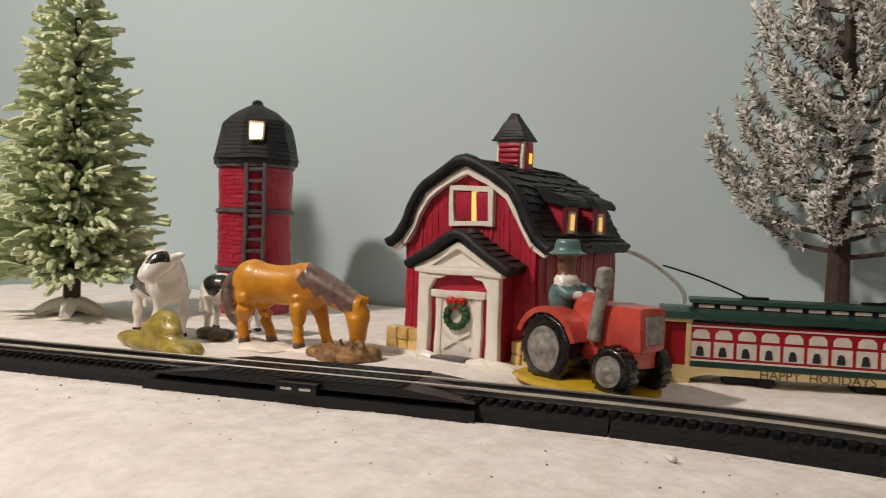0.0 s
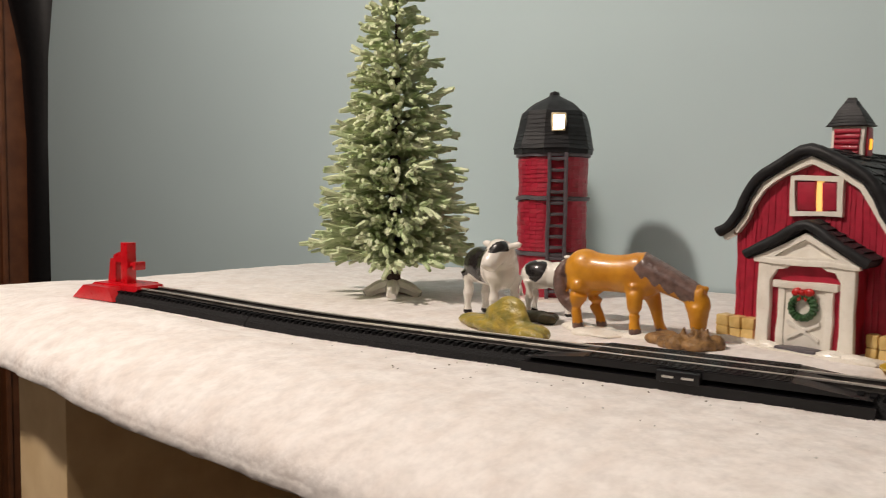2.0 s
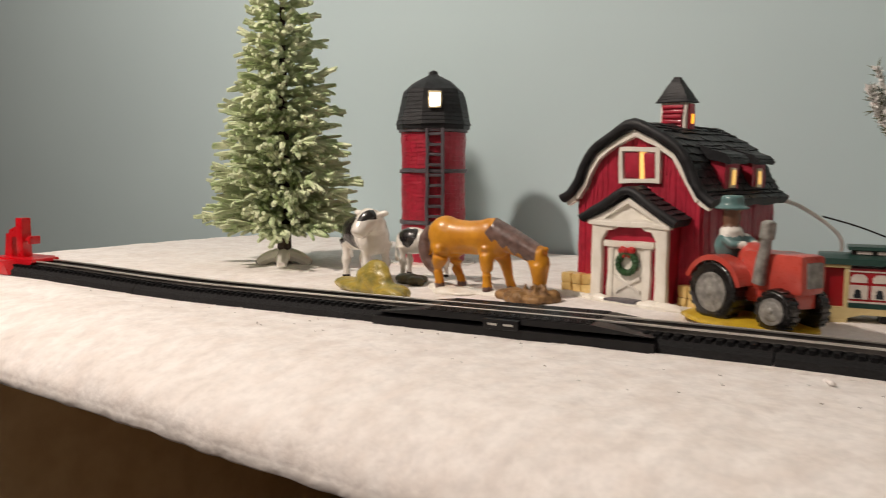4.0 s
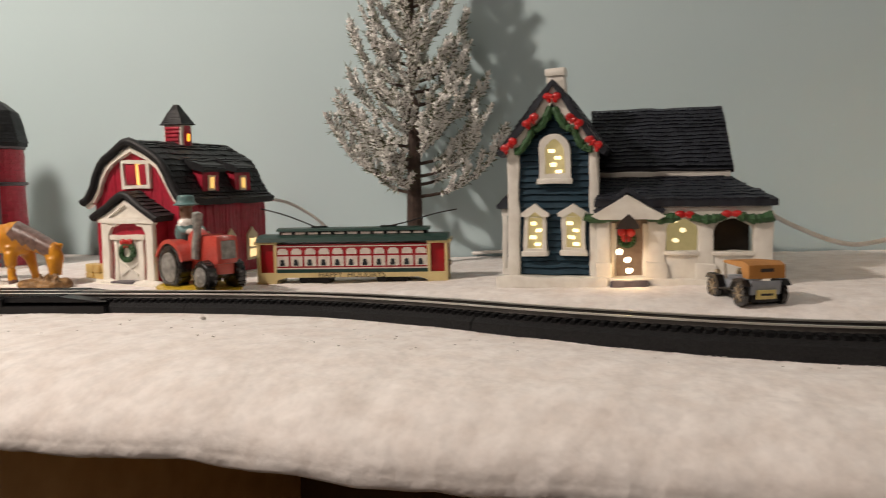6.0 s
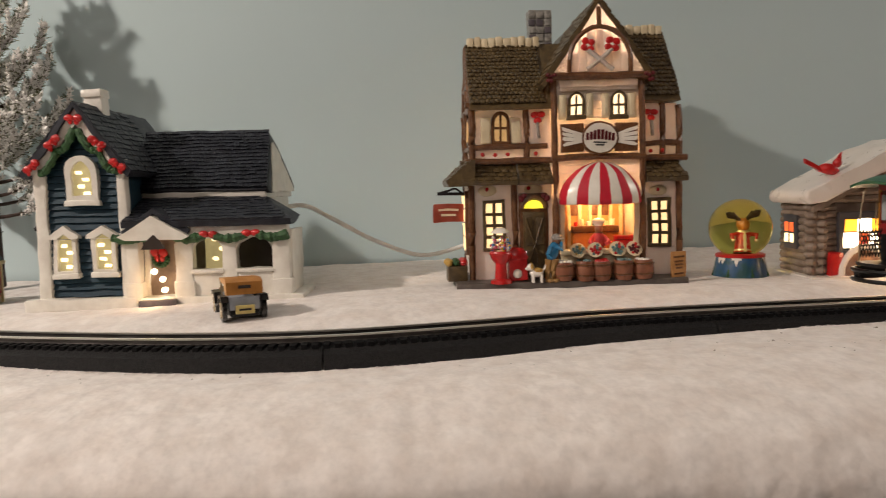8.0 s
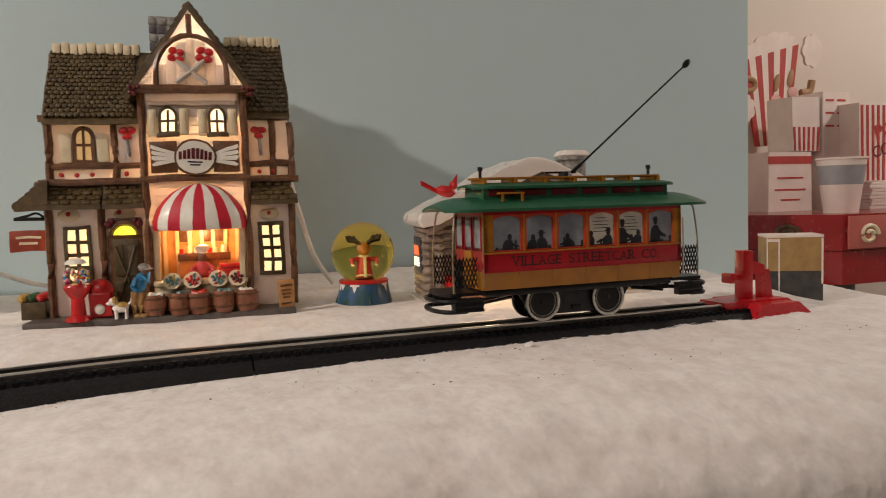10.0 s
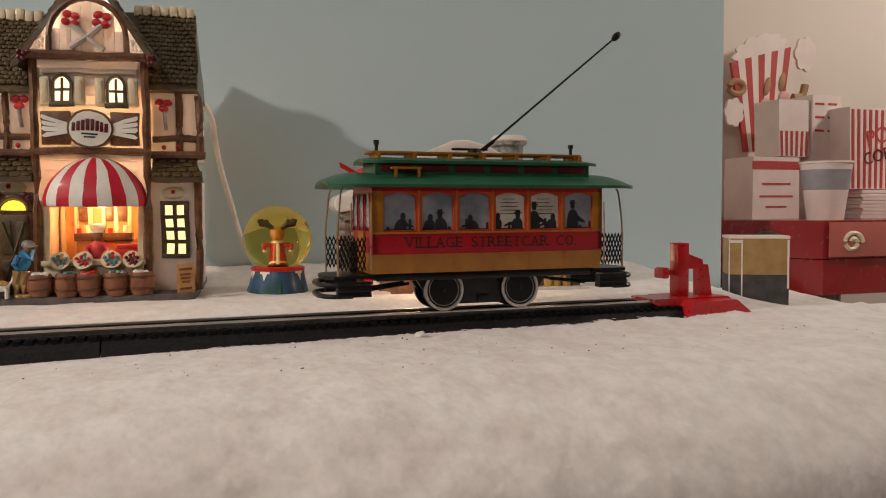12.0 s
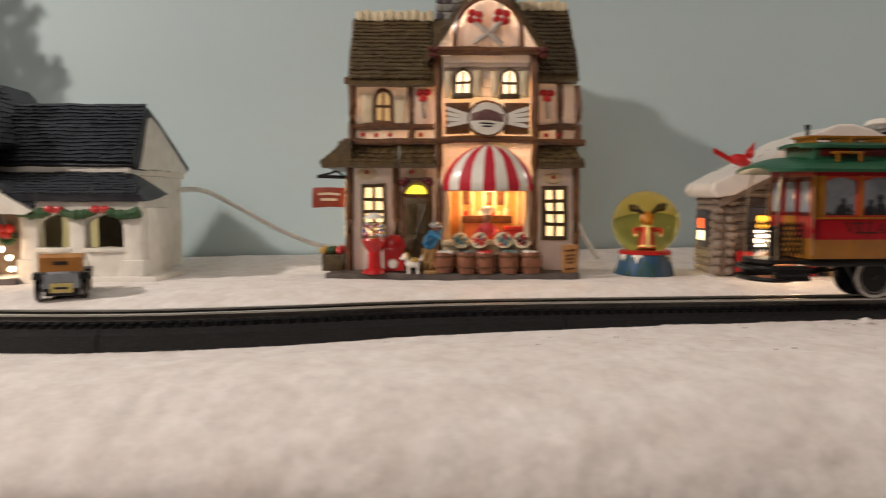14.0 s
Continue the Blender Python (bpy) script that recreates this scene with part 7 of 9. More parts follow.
    tube(bm, [(0.1 + 0.72 * math.cos(math.pi * k / 18), -0.65, 3.6 + 0.72 * math.sin(math.pi * k / 18)) for k in range(37)], [0.2 + 0.08 * (k % 2) for k in range(37)], 8)
    part("wreath", bm, GARL, door, "green wreath")
    bm = B()
    box(bm, -0.25, -0.6, 3.25, 0.5, -0.5, 4.0)
    part("lit_pane", bm, AMBERLIT, door)
    bm = B()
    for s in (-1, 1):
        ball(bm, 0.1 + s * 0.25, -0.85, 2.75, 0.3, 0.18, 0.35, 8)
        ball(bm, 0.1 + s * 0.25, -0.82, 2.3, 0.18, 0.12, 0.35, 8)
    part("bow", bm, BOW, door)
    bm = B()
    box(bm, -1.8, -0.45, 5.6, 1.6, 0.2, 7.0, 0.1)
    sg = part("name_board", bm, mat("name_board_wood", (0.26, 0.11, 0.045), (0.2, 0.08, 0.03), 0.45, s=100), t, "brown wooden name board")
    words("lettering", "WELCOME", 0.78, BROWNR, sg, at(-0.1, -0.47, 6.3, 90, 0, 0), "dark carved lettering", 0.03)
    bm = B()   # brown sledge load under an arch of snow
    ball(bm, -5.05, -0.9, 0.1, 1.75, 0.8, 2.0, 14)
    part("sack_mound", bm, mat("brown_sack_glaze", (0.24, 0.12, 0.06), (0.15, 0.07, 0.035), 0.5, s=160, bump=0.5), t, "rounded brown sack mound")
    bm = B()
    tube(bm, [(-4.95 + 1.9 * math.cos(math.pi * i / 10), -1.0, 0.1 + 2.2 * math.sin(math.pi * i / 10)) for i in range(11)], 0.26, 8)
    part("pile_snow", bm, SNOWGL, t)
    for x in (-7.15, -2.75):
        bm = B()
        box(bm, x - 0.55, -1.0, 0.0, x + 0.55, -0.3, 1.9, 0.18)
        part("red_crate", bm, BOW, t)
    bm = B()
    for k, x in enumerate((6.2, 6.9, 7.6)):
        rod(bm, (x, -0.7, 0), (x, -0.6, 1.8 + 0.35 * (k == 1)), 0.36, n=8)
    part("barrel_group", bm, STRAW, t, "small brown barrels")
    bm = B()   # cardinal on the eave
    ball(bm, -7.3, 0.3, 8.5, 0.85, 0.42, 0.45, 10, (0, 12, 0))
    ball(bm, -6.65, 0.3, 8.95, 0.36)
    prism(bm, [(-7.8, 8.6), (-9.2, 9.35), (-9.15, 8.95), (-7.9, 8.25)], 0.12, 0.48)
    prism(bm, [(-6.85, 9.15), (-6.3, 9.75), (-6.35, 9.1)], 0.2, 0.4)
    part("cardinal", bm, BOW, t, "red cardinal perched on the snow roof")
    bm = B()
    box(bm, -9.5, -1.6, -0.4, 9.2, D, 0.1, 0.2)
    part("base", bm, SNOWGL, t)


CAST["amount"] = 0.1
cabin()
CAST["amount"] = 0.0

# small unseen lamps added outside to cast warm pools before porch and cabin
lamp("porch_spill", "POINT", 25.4, 39.0, 2.7, 0.01, (1.0, 0.62, 0.3), 0.3)
lamp("cabin_spill", "POINT", 80.0, 40.4, 3.8, 0.012, (1.0, 0.62, 0.32), 0.5)


# ---- figures and small vehicles ----
def horse():
    bm = B()
    ball(bm, -1.75, 0, 3.95, 1.42, 1.2, 1.42, 18)
    ball(bm, -1.95, 0, 3.2, 1.05, 1.1, 1.0, 16)
    for k in range(15):   # barrel of the body
        f = k / 14
        ball(bm, -1.7 + 3.7 * f, 0, 3.92 - 0.1 * math.sin(math.pi * f), 0.95, 1.12, 1.36 - 0.1 * math.sin(math.pi * f), 16)
    ball(bm, 1.95, 0, 3.95, 1.2, 1.12, 1.38, 18)
    ball(bm, 2.6, 0, 3.45, 0.95, 0.95, 1.0, 16)
    tube(bm, smoothpath([(2.1, 0, 4.2), (3.4, -0.1, 3.85), (4.7, -0.25, 3.35), (5.9, -0.35, 2.85)], 4), [0.8, 0.95, 1.0, 0.97, 0.93, 0.9, 0.86, 0.83, 0.8, 0.77, 0.74, 0.72, 0.7], 14)
    ball(bm, 6.05, -0.45, 2.35, 0.82, 0.62, 0.9, 14, (0, -8, 0))
    tube(bm, smoothpath([(6.1, -0.5, 2.2), (6.15, -0.55, 1.4), (6.2, -0.6, 0.75)], 4), [0.72, 0.7, 0.66, 0.62, 0.58, 0.54, 0.52, 0.52, 0.5], 12)
    for s in (-1, 1):
        tube(bm, [(6.2, -0.4 + s * 0.35, 2.9), (6.5, -0.4 + s * 0.45, 3.45)], [0.26, 0.16], 6)
    for y, pts, r in ((-0.72, [(-1.9, 3.2), (-1.85, 2.3), (-2.1, 1.55), (-1.95, 0.8), (-1.85, 0.0)], [0.55, 0.66, 0.45, 0.36, 0.44]),
                      (0.7, [(-1.7, 3.2), (-1.3, 2.3), (-1.35, 1.5), (-0.95, 0.8), (-0.75, 0.0)], [0.5, 0.62, 0.42, 0.34, 0.42]),
                      (-0.72, [(2.05, 3.3), (2.05, 2.4), (2.1, 1.55), (2.1, 0.8), (2.2, 0.0)], [0.5, 0.56, 0.46, 0.36, 0.46]),
                      (0.68, [(2.5, 3.3), (2.75, 2.4), (3.0, 1.6), (3.2, 0.8), (3.5, 0.0)], [0.5, 0.54, 0.42, 0.34, 0.44])):
        line = smoothpath([(x, y, z) for x, z in pts], 3)
        rr = np.interp(np.linspace(0, 1, len(line)), np.linspace(0, 1, len(r)), r)
        tube(bm, line, [float(q) for q in rr], 10)
        ball(bm, pts[0][0], y * 0.75, 3.05, 0.78, 0.5, 0.95, 12)
    tube(bm, smoothpath([(-2.95, -0.1, 4.5), (-3.5, -0.3, 3.5), (-3.2, -0.5, 2.2), (-2.35, -0.7, 1.15)], 4), [0.3, 0.36, 0.42, 0.46, 0.5, 0.52, 0.53, 0.52, 0.5, 0.46, 0.4, 0.32, 0.22], 10)
    for k in range(9):   # locks of the mane falling over the near side
        f = k / 8
        x, z = 2.55 + 3.5 * f, 5.0 - 1.55 * f - 0.25 * f * f
        tube(bm, smoothpath([(x - 0.15, 0.15, z), (x + 0.05, -0.65, z - 0.25), (x + 0.3, -0.98 + 0.25 * f, z - 1.0 + 0.3 * f)], 3), [0.42, 0.44, 0.42, 0.38, 0.34, 0.28, 0.2], 8)
    def pick(x, y, z):
        if x < -2.85 - 0.12 * (z > 3.6) or (x < -2.2 and z < 2.4 and y < -0.45 and x < -2.55 + 0.55 * (2.4 - z)):
            return 1
        if z < 0.42:
            return 1
        top = 5.05 - 0.47 * (x - 2.5)
        if 2.35 + 0.25 * math.sin(z * 4) < x < 6.0 and z > top - 1.2 + 0.18 * math.sin(x * 7) and z > 2.6 + 0.1 * math.sin(y * 9):
            return 1
        return 0
    ob = moulded("horse_figurine", bm, 0.085, 22, [HONEY, MANE], pick)
    ob.matrix_world = pose(-28.9 * C, 38.4 * C, 1.0 * C, 0, 0, 4) @ Matrix.Scale(1.03, 4)
    tagged(ob, "honey-brown glazed grazing horse figurine with a dark mane", "horse figurine")
    bm = B()
    rnd = random.Random(8)
    for k in range(16):
        ball(bm, rnd.uniform(-3.4, 5.6), rnd.uniform(-1.1, 1.0), 0.0, rnd.uniform(1.0, 1.8), rnd.uniform(0.7, 1.1), rnd.uniform(0.2, 0.42), 10)
    pad = moulded("snow_mound", bm, 0.14, 3, [CHINA_W], lambda x, y, z: 0)
    pad.matrix_world = pose(-28.6 * C, 38.2 * C, 0.85 * C, 0, 0, 4)
    tagged(pad, "low cream-glazed snow mound under the horse", "snow mound")
    bm = B()
    rnd = random.Random(1)
    for k in range(9):
        ball(bm, rnd.uniform(-1.9, 1.7), rnd.uniform(-0.8, 0.8), 0.05, rnd.uniform(0.6, 1.1), rnd.uniform(0.5, 0.9), rnd.uniform(0.4, 0.8), 8)
    for k in range(14):   # tufts of straw
        x, y = rnd.uniform(-0.6, 1.6), rnd.uniform(-0.9, 0.3)
        tube(bm, [(x, y, 0.3), (x + rnd.uniform(-0.3, 0.3), y - 0.1, rnd.uniform(0.8, 1.25))], [0.24, 0.1], 5)
    ob = moulded("straw_mound", bm, 0.12, 1, [mat("brown_straw", (0.36, 0.2, 0.07), (0.16, 0.085, 0.035), 0.42, s=220, bs=420, bump=0.9, relief=0.0015)], lambda x, y, z: 0)
    ob.matrix_world = pose(-22.9 * C, 37.3 * C, 1.0 * C)
    tagged(ob, "small brown glazed straw heap under the horse", "straw heap")


horse()

COWB = mat("black_glaze", (0.02, 0.018, 0.018), None, 0.22, s=60, bump=0.1, coat=0.5)
OLIVE = mat("olive_straw_glaze", (0.5, 0.36, 0.06), (0.22, 0.2, 0.05), 0.35, s=130, bs=260, bump=0.9, relief=0.002, coat=0.3)


def cow(x, y, z, rz, size, saddled, label):
    bm = B()
    ball(bm, -1.5, 0, 3.4, 1.8, 1.2, 1.3, 16)
    ball(bm, 0.2, 0, 3.35, 1.6, 1.15, 1.25, 16)
    ball(bm, 1.1, -0.1, 3.35, 1.3, 1.2, 1.4, 16)
    tube(bm, smoothpath([(1.2, -0.2, 3.9), (1.9, -0.5, 4.35), (2.3, -0.8, 4.6)], 3), [1.15, 1.1, 1.02, 0.96, 0.92, 0.88, 0.85], 12)
    ball(bm, 2.35, -1.0, 4.65, 0.86, 0.8, 0.8, 14)
    tube(bm, smoothpath([(2.4, -1.2, 4.5), (2.65, -1.75, 3.95), (2.75, -2.0, 3.55)], 3), [0.74, 0.72, 0.68, 0.64, 0.6, 0.56, 0.5], 12)
    for s in (-1, 1):
        ball(bm, 2.3 + s * 0.85, -0.75 + s * 0.5, 5.05, 0.5, 0.3, 0.24, 10, (0, -12 * s, 30))
    for a, b in ((1.3, -0.7), (1.5, 0.7), (-2.3, -0.7), (-2.3, 0.7)):
        tube(bm, [(a, b, 2.9), (a + 0.05, b, 1.4), (a, b, 0.0)], [0.6, 0.42, 0.4], 8)
    tube(bm, smoothpath([(-3.1, 0, 3.7), (-3.4, 0.1, 2.6), (-3.3, 0.1, 1.4)], 3), [0.2, 0.18, 0.16, 0.16, 0.18, 0.22, 0.28], 6)
    def pick(x, y, z):
        if saddled and x < 0.2 and z > 2.5 + 0.3 * math.sin(x * 2.3 + y):
            return 1
        if not saddled and (x + 1.7) ** 2 * 0.7 + (z - 3.9 + 0.2 * math.sin(x * 3)) ** 2 < 0.75:
            return 1
        if (x - 2.95) ** 2 + (z - 4.95) ** 2 < 0.14 and y < -0.75:
            return 1
        if (x - 1.75) ** 2 * 2.2 + (z - 4.25) ** 2 * 0.7 < 0.16 and y < -0.8:
            return 1
        if (x - 2.35) ** 2 * 3 + (z - 4.55) ** 2 < 0.05 and y < -1.5:
            return 1
        if z < 0.3:
            return 1
        return 0
    ob = moulded("cow_figurine", bm, 0.11, 5, [COWW, COWB], pick)
    ob.matrix_world = pose(x * C, y * C, z * C, 0, 0, rz) @ Matrix.Scale(size, 4)
    return tagged(ob, label, "cow figurine", "cow figurines")


cow(-38.0, 37.4, 0.95, -24, 1.12, True, "white glazed cow figurine with black patches by a straw clump")
cow(-35.3, 42.0, 0.95, 12, 0.9, False, "small black and white glazed calf figurine behind the horse")
bm = B()
rnd = random.Random(12)
for k in range(10):
    ball(bm, rnd.uniform(-2.8, 2.8), rnd.uniform(-0.8, 0.8), 0.2, rnd.uniform(0.9, 1.5), rnd.uniform(0.6, 0.9), rnd.uniform(0.3, 0.7), 8)
ball(bm, 0.3, -0.1, 0.9, 1.7, 0.8, 1.3, 10)
ball(bm, 0.5, 0.0, 1.7, 1.1, 0.6, 0.9, 10)
straw = moulded("straw_clump", bm, 0.16, 2, [OLIVE], lambda x, y, z: 0)
straw.matrix_world = pose(-34.3 * C, 33.7 * C, 0.9 * C, 0, 0, -12) @ Matrix.Diagonal((1.28, 1.1, 0.95, 1))
tagged(straw, "yellow-olive glazed straw clump in front of the cow", "straw clump")
bm = B()
for k in range(7):
    ball(bm, rnd.uniform(-1.6, 1.6), rnd.uniform(-0.6, 0.6), 0.1, rnd.uniform(0.7, 1.2), rnd.uniform(0.5, 0.8), rnd.uniform(0.3, 0.8), 8)
rockd = moulded("rock_clump", bm, 0.16, 2, [mat("dark_olive_glaze", (0.1, 0.08, 0.03), (0.06, 0.05, 0.02), 0.35, s=110, bump=0.4, coat=0.3)], lambda x, y, z: 0)
rockd.matrix_world = pose(-34.6 * C, 39.4 * C, 0.95 * C)
tagged(rockd, "dark olive glazed rock beside the calf", "rock clump")


def tractor():
    t = thing("toy_tractor", -7.9, 37.4, 1.15, -27, "red glazed toy tractor with black tyres on a straw base", "toy tractor")
    bm = B()
    ball(bm, -0.2, 0, -0.05, 4.6, 2.9, 0.42, 20)
    part("straw_base", bm, mat("bright_straw_glaze", (0.62, 0.42, 0.03), (0.5, 0.32, 0.02), 0.35, s=130, bump=0.4, coat=0.3), t, "bright yellow straw base", 60)
    bm = B()
    box(bm, 0.2, -0.95, 2.1, 4.2, 0.95, 4.3, 0.3)
    part("hood", bm, TRACTR, t, "rounded red hood")
    bm = B()
    box(bm, -2.6, -0.9, 1.5, 1.2, 0.9, 3.3, 0.2)
    part("body", bm, TRACTR, t)
    bm = B()
    box(bm, 0.0, -0.8, 1.3, 3.8, 0.8, 2.2, 0.15)
    part("frame", bm, TRACTR, t)
    bm = B()
    ball(bm, 0.2, 0, 3.7, 1.0, 0.9, 1.0, 12)
    part("dashboard", bm, TRACTR, t)
    bm = B()
    box(bm, 4.18, -0.6, 2.5, 4.3, 0.6, 3.9, 0.1)
    part("grille", bm, HUB, t, "grey grille")
    for s in (-1, 1):
        bm = B()
        pts = []
        n = 10
        for i in range(n + 1):
            a = math.pi * (0.08 + 0.8 * i / n)
            pts.append((-1.15 + 2.25 * math.cos(a), 1.75 + 2.2 * math.sin(a)))
        for i in range(n, -1, -1):
            a = math.pi * (0.08 + 0.8 * i / n)
            pts.append((-1.15 + 1.95 * math.cos(a), 1.75 + 1.9 * math.sin(a)))
        prism(bm, pts, s * 0.8, s * 2.0)
        part("mudguard", bm, TRACTR, t)
        for x, r, w0, w1, zz in ((-1.15, 1.8, 0.95, 2.0, 1.75), (2.95, 1.2, 0.9, 1.7, 1.15)):
            w = B()
            m = Matrix.Translation((x, s * (w0 + w1) / 2, zz)) @ Matrix.Rotation(math.pi / 2, 4, "X")
            bmesh.ops.create_cone(w, cap_ends=True, segments=28, radius1=r, radius2=r, depth=w1 - w0, matrix=m)
            bmesh.ops.bevel(w, geom=[e for e in w.edges], offset=0.16, segments=2, affect="EDGES", profile=0.5)
            w = part("wheel", w, TYRE, t, "glossy black tyre", 50)
            for k in range(18):   # chunky tread
                bm = B()
                box(bm, -0.13, s * (w0 + 0.05), r - 0.08, 0.13, s * (w1 - 0.05), r + 0.06, 0.04, Matrix.Translation((x, 0, zz)) @ Matrix.Rotation(2 * math.pi * k / 18, 4, "Y"))
                part("tread_lug", bm, TYRE, w)
            bm = B()
            m2 = Matrix.Translation((x, s * (w1 - 0.02), zz)) @ Matrix.Rotation(math.pi / 2, 4, "X")
            bmesh.ops.create_cone(bm, cap_ends=True, segments=24, radius1=r * 0.66, radius2=r * 0.66, depth=0.14, matrix=m2)
            part("hub", bm, HUB, w, "weathered grey hub")
            bm = B()
            ball(bm, x, s * (w1 + 0.04), zz, r * 0.5, 0.1, r * 0.5, 14)
            ball(bm, x, s * (w1 + 0.1), zz, r * 0.18, 0.12, r * 0.18, 10)
            part("hub_boss", bm, HUB, w)
    bm = B()
    rod(bm, (1.5, -1.15, 2.5), (2.0, -1.2, 5.3), 0.36, 0.3, 14)
    rod(bm, (1.98, -1.2, 5.1), (2.12, -1.22, 5.9), 0.42, 0.4, 14)
    ball(bm, 2.12, -1.22, 5.9, 0.4, 0.4, 0.25, 12)
    part("exhaust", bm, HUB, t, "grey exhaust stack")
    bm = B()
    tube(bm, [(-0.4, 0, 3.4), (-0.1, 0, 4.2)], 0.12, 6)
    part("steering_column", bm, TRACTR, t)
    bm = B()
    ball(bm, -1.7, 0, 4.3, 0.95, 0.95, 1.0, 12)
    ball(bm, -1.65, 0, 5.2, 0.7, 0.75, 0.45, 12)
    ball(bm, -1.65, 0, 6.05, 0.55, 0.55, 0.6, 12)
    rod(bm, (-1.65, 0, 6.55), (-1.65, 0, 6.7), 1.05, n=16)
    rod(bm, (-1.65, 0, 6.6), (-1.65, 0, 7.4), 0.72, 0.66, 16)
    tube(bm, [(-1.4, -0.9, 4.9), (-0.7, -0.9, 4.5), (-0.1, -0.3, 4.5)], 0.28, 8)
    tube(bm, [(-1.4, 0.9, 4.9), (-0.7, 0.9, 4.5), (-0.1, 0.3, 4.5)], 0.28, 8)
    def pick(x, y, z):
        return 2 if 5.5 < z < 6.5 else 1 if (4.95 < z <= 5.5 or x > -0.3) else 0
    f = moulded("driver_figurine", bm, 0.13, 1, [TEAL, COWW, SKIN], pick, t)
    tagged(f, "plain teal figurine with a broad hat")


CAST["amount"] = 0.09
tractor()
CAST["amount"] = 0.0


def small_trolley():
    t = thing("small_trolley", 2.6, 44.6, 0.8, 11, "cream and red toy trolley with dark green roof on snow", "trolley")
    W = 1.5
    TG = mat("dark_green_roof", (0.014, 0.05, 0.04), (0.01, 0.038, 0.03), 0.35, s=100)
    CR = mat("cream_paint", (0.66, 0.54, 0.27), (0.58, 0.46, 0.22), 0.4, s=100)
    WH = mat("white_window_print", (0.72, 0.66, 0.6), (0.6, 0.54, 0.48), 0.3, s=200)
    bm = B()
    box(bm, -6.4, -W, 1.05, 6.4, W, 3.4, 0.04)
    part("body", bm, CARRED, t, "red body")
    bm = B()
    prism(bm, [(-8.0, 0.25), (-6.7, 0.25), (-5.6, 0.6), (5.6, 0.6), (6.7, 0.25), (8.0, 0.25), (8.0, 1.0), (-8.0, 1.0)], -W - 0.06, W + 0.06)
    part("skirt", bm, CR, t, "cream skirt with lettering")
    bm = B()
    box(bm, -6.4, -W - 0.08, 1.0, 6.4, W + 0.08, 1.3, 0.03)
    part("green_stripe", bm, TG, t)
    for s in (-1, 1):
        bm = B()
        box(bm, -6.4, s * (W + 0.05), 1.32, 6.4, s * (W - 0.02), 1.42)
        box(bm, -6.4, s * (W + 0.05), 3.18, 6.4, s * (W - 0.02), 3.26)
        part("white_line", bm, WH, t)
        for i in range(11):
            x = -5.85 + i * 1.17
            bm = B()
            box(bm, x - 0.5, s * (W + 0.04), 1.55, x + 0.5, s * (W - 0.02), 2.4)
            p = part("window_pane", bm, WH, t, "white printed window")
            bm = B()
            box(bm, x - 0.44, s * (W + 0.04), 2.55, x + 0.44, s * (W - 0.02), 2.85)
            prism(bm, [(x - 0.44, 2.85), (x + 0.44, 2.85), (x + 0.25, 3.05), (x - 0.25, 3.05)], s * (W - 0.02), s * (W + 0.04))
            part("transom", bm, WH, p)
            bm = B()
            yy = s * (W + 0.045)
            rod(bm, (x - 0.05, yy, 1.98), (x - 0.05, yy + s * 0.02, 1.98), 0.17, n=10)
            box(bm, x - 0.25, yy, 1.62, x + 0.15, yy + s * 0.02, 1.88)
            part("silhouette", bm, SILH, p)
        words("lettering", "HAPPY  HOLIDAYS", 0.68, BROWNR, t, at(0, s * (W + 0.075), 0.8, 90, 0, 0 if s < 0 else 180), "gold greeting lettering")
    for e in (-1, 1):
        bm = B()
        box(bm, e * 6.45, -1.25, 0.7, e * 8.0, 1.25, 3.5, 0.03)
        part("vestibule", bm, CARRED, t, "deep red vestibule")
        for x in (6.5, 7.95):
            for s in (-1, 1):
                bm = B()
                box(bm, e * (x - 0.14), s * (W + 0.05), 0.2, e * (x + 0.14), s * (W - 0.3), 3.55, 0.04)
                part("vestibule_post", bm, CR, t)
        bm = B()
        box(bm, e * 6.3, -W - 0.12, 3.4, e * 8.3, W + 0.12, 3.7, 0.06)
        part("vestibule_head", bm, CR, t)
        bm = B()
        box(bm, e * 6.4, -W - 0.1, -0.05, e * 8.15, W + 0.1, 0.25, 0.06)
        part("vestibule_step", bm, CR, t)
        bm = B()
        ball(bm, e * 8.1, 0, 1.6, 0.22, 0.3, 0.3, 8)
        part("headlight", bm, BRASS, t)
        bm = B()
        tube(bm, smoothpath([(e * 2.9, 0, 4.75), (e * 4.6, 0, 5.1), (e * 6.9, 0, 5.75), (e * 8.8, 0, 6.1)] if e > 0 else [(-3.3, 0, 4.75), (-4.6, 0, 5.3), (-6.2, 0, 5.9), (-8.0, 0, 6.4)], 4), 0.06, 6)
        pl = part("trolley_pole", bm, BLACK, t, "thin black trolley pole")
        bm = B()
        box(bm, e * 3.0 - 0.7, -0.2, 4.65, e * 3.0 + 0.7, 0.2, 4.85, 0.05)
        part("pole_base", bm, BLACK, pl)
        bm = B()
        box(bm, e * 4.6, -0.9, -0.05, e * 2.0, 0.9, 0.7, 0.1)
        for x in (2.4, 4.2):
            rod(bm, (e * x, -1.1, 0.4), (e * x, 1.1, 0.4), 0.42, n=16)
        part("truck", bm, BLACK, t)
    bm = B()
    prism(bm, [(-1.7, 3.6), (-1.55, 3.95), (-0.95, 4.15), (0.95, 4.15), (1.55, 3.95), (1.7, 3.6)], -8.1, 8.1, "x")
    part("roof", bm, TG, t, "dark green roof")
    bm = B()
    box(bm, -6.3, -0.85, 4.1, 6.3, 0.85, 4.5, 0.05)
    part("clerestory", bm, BLACK, t)
    for s in (-1, 1):
        for i in range(11):
            bm = B()
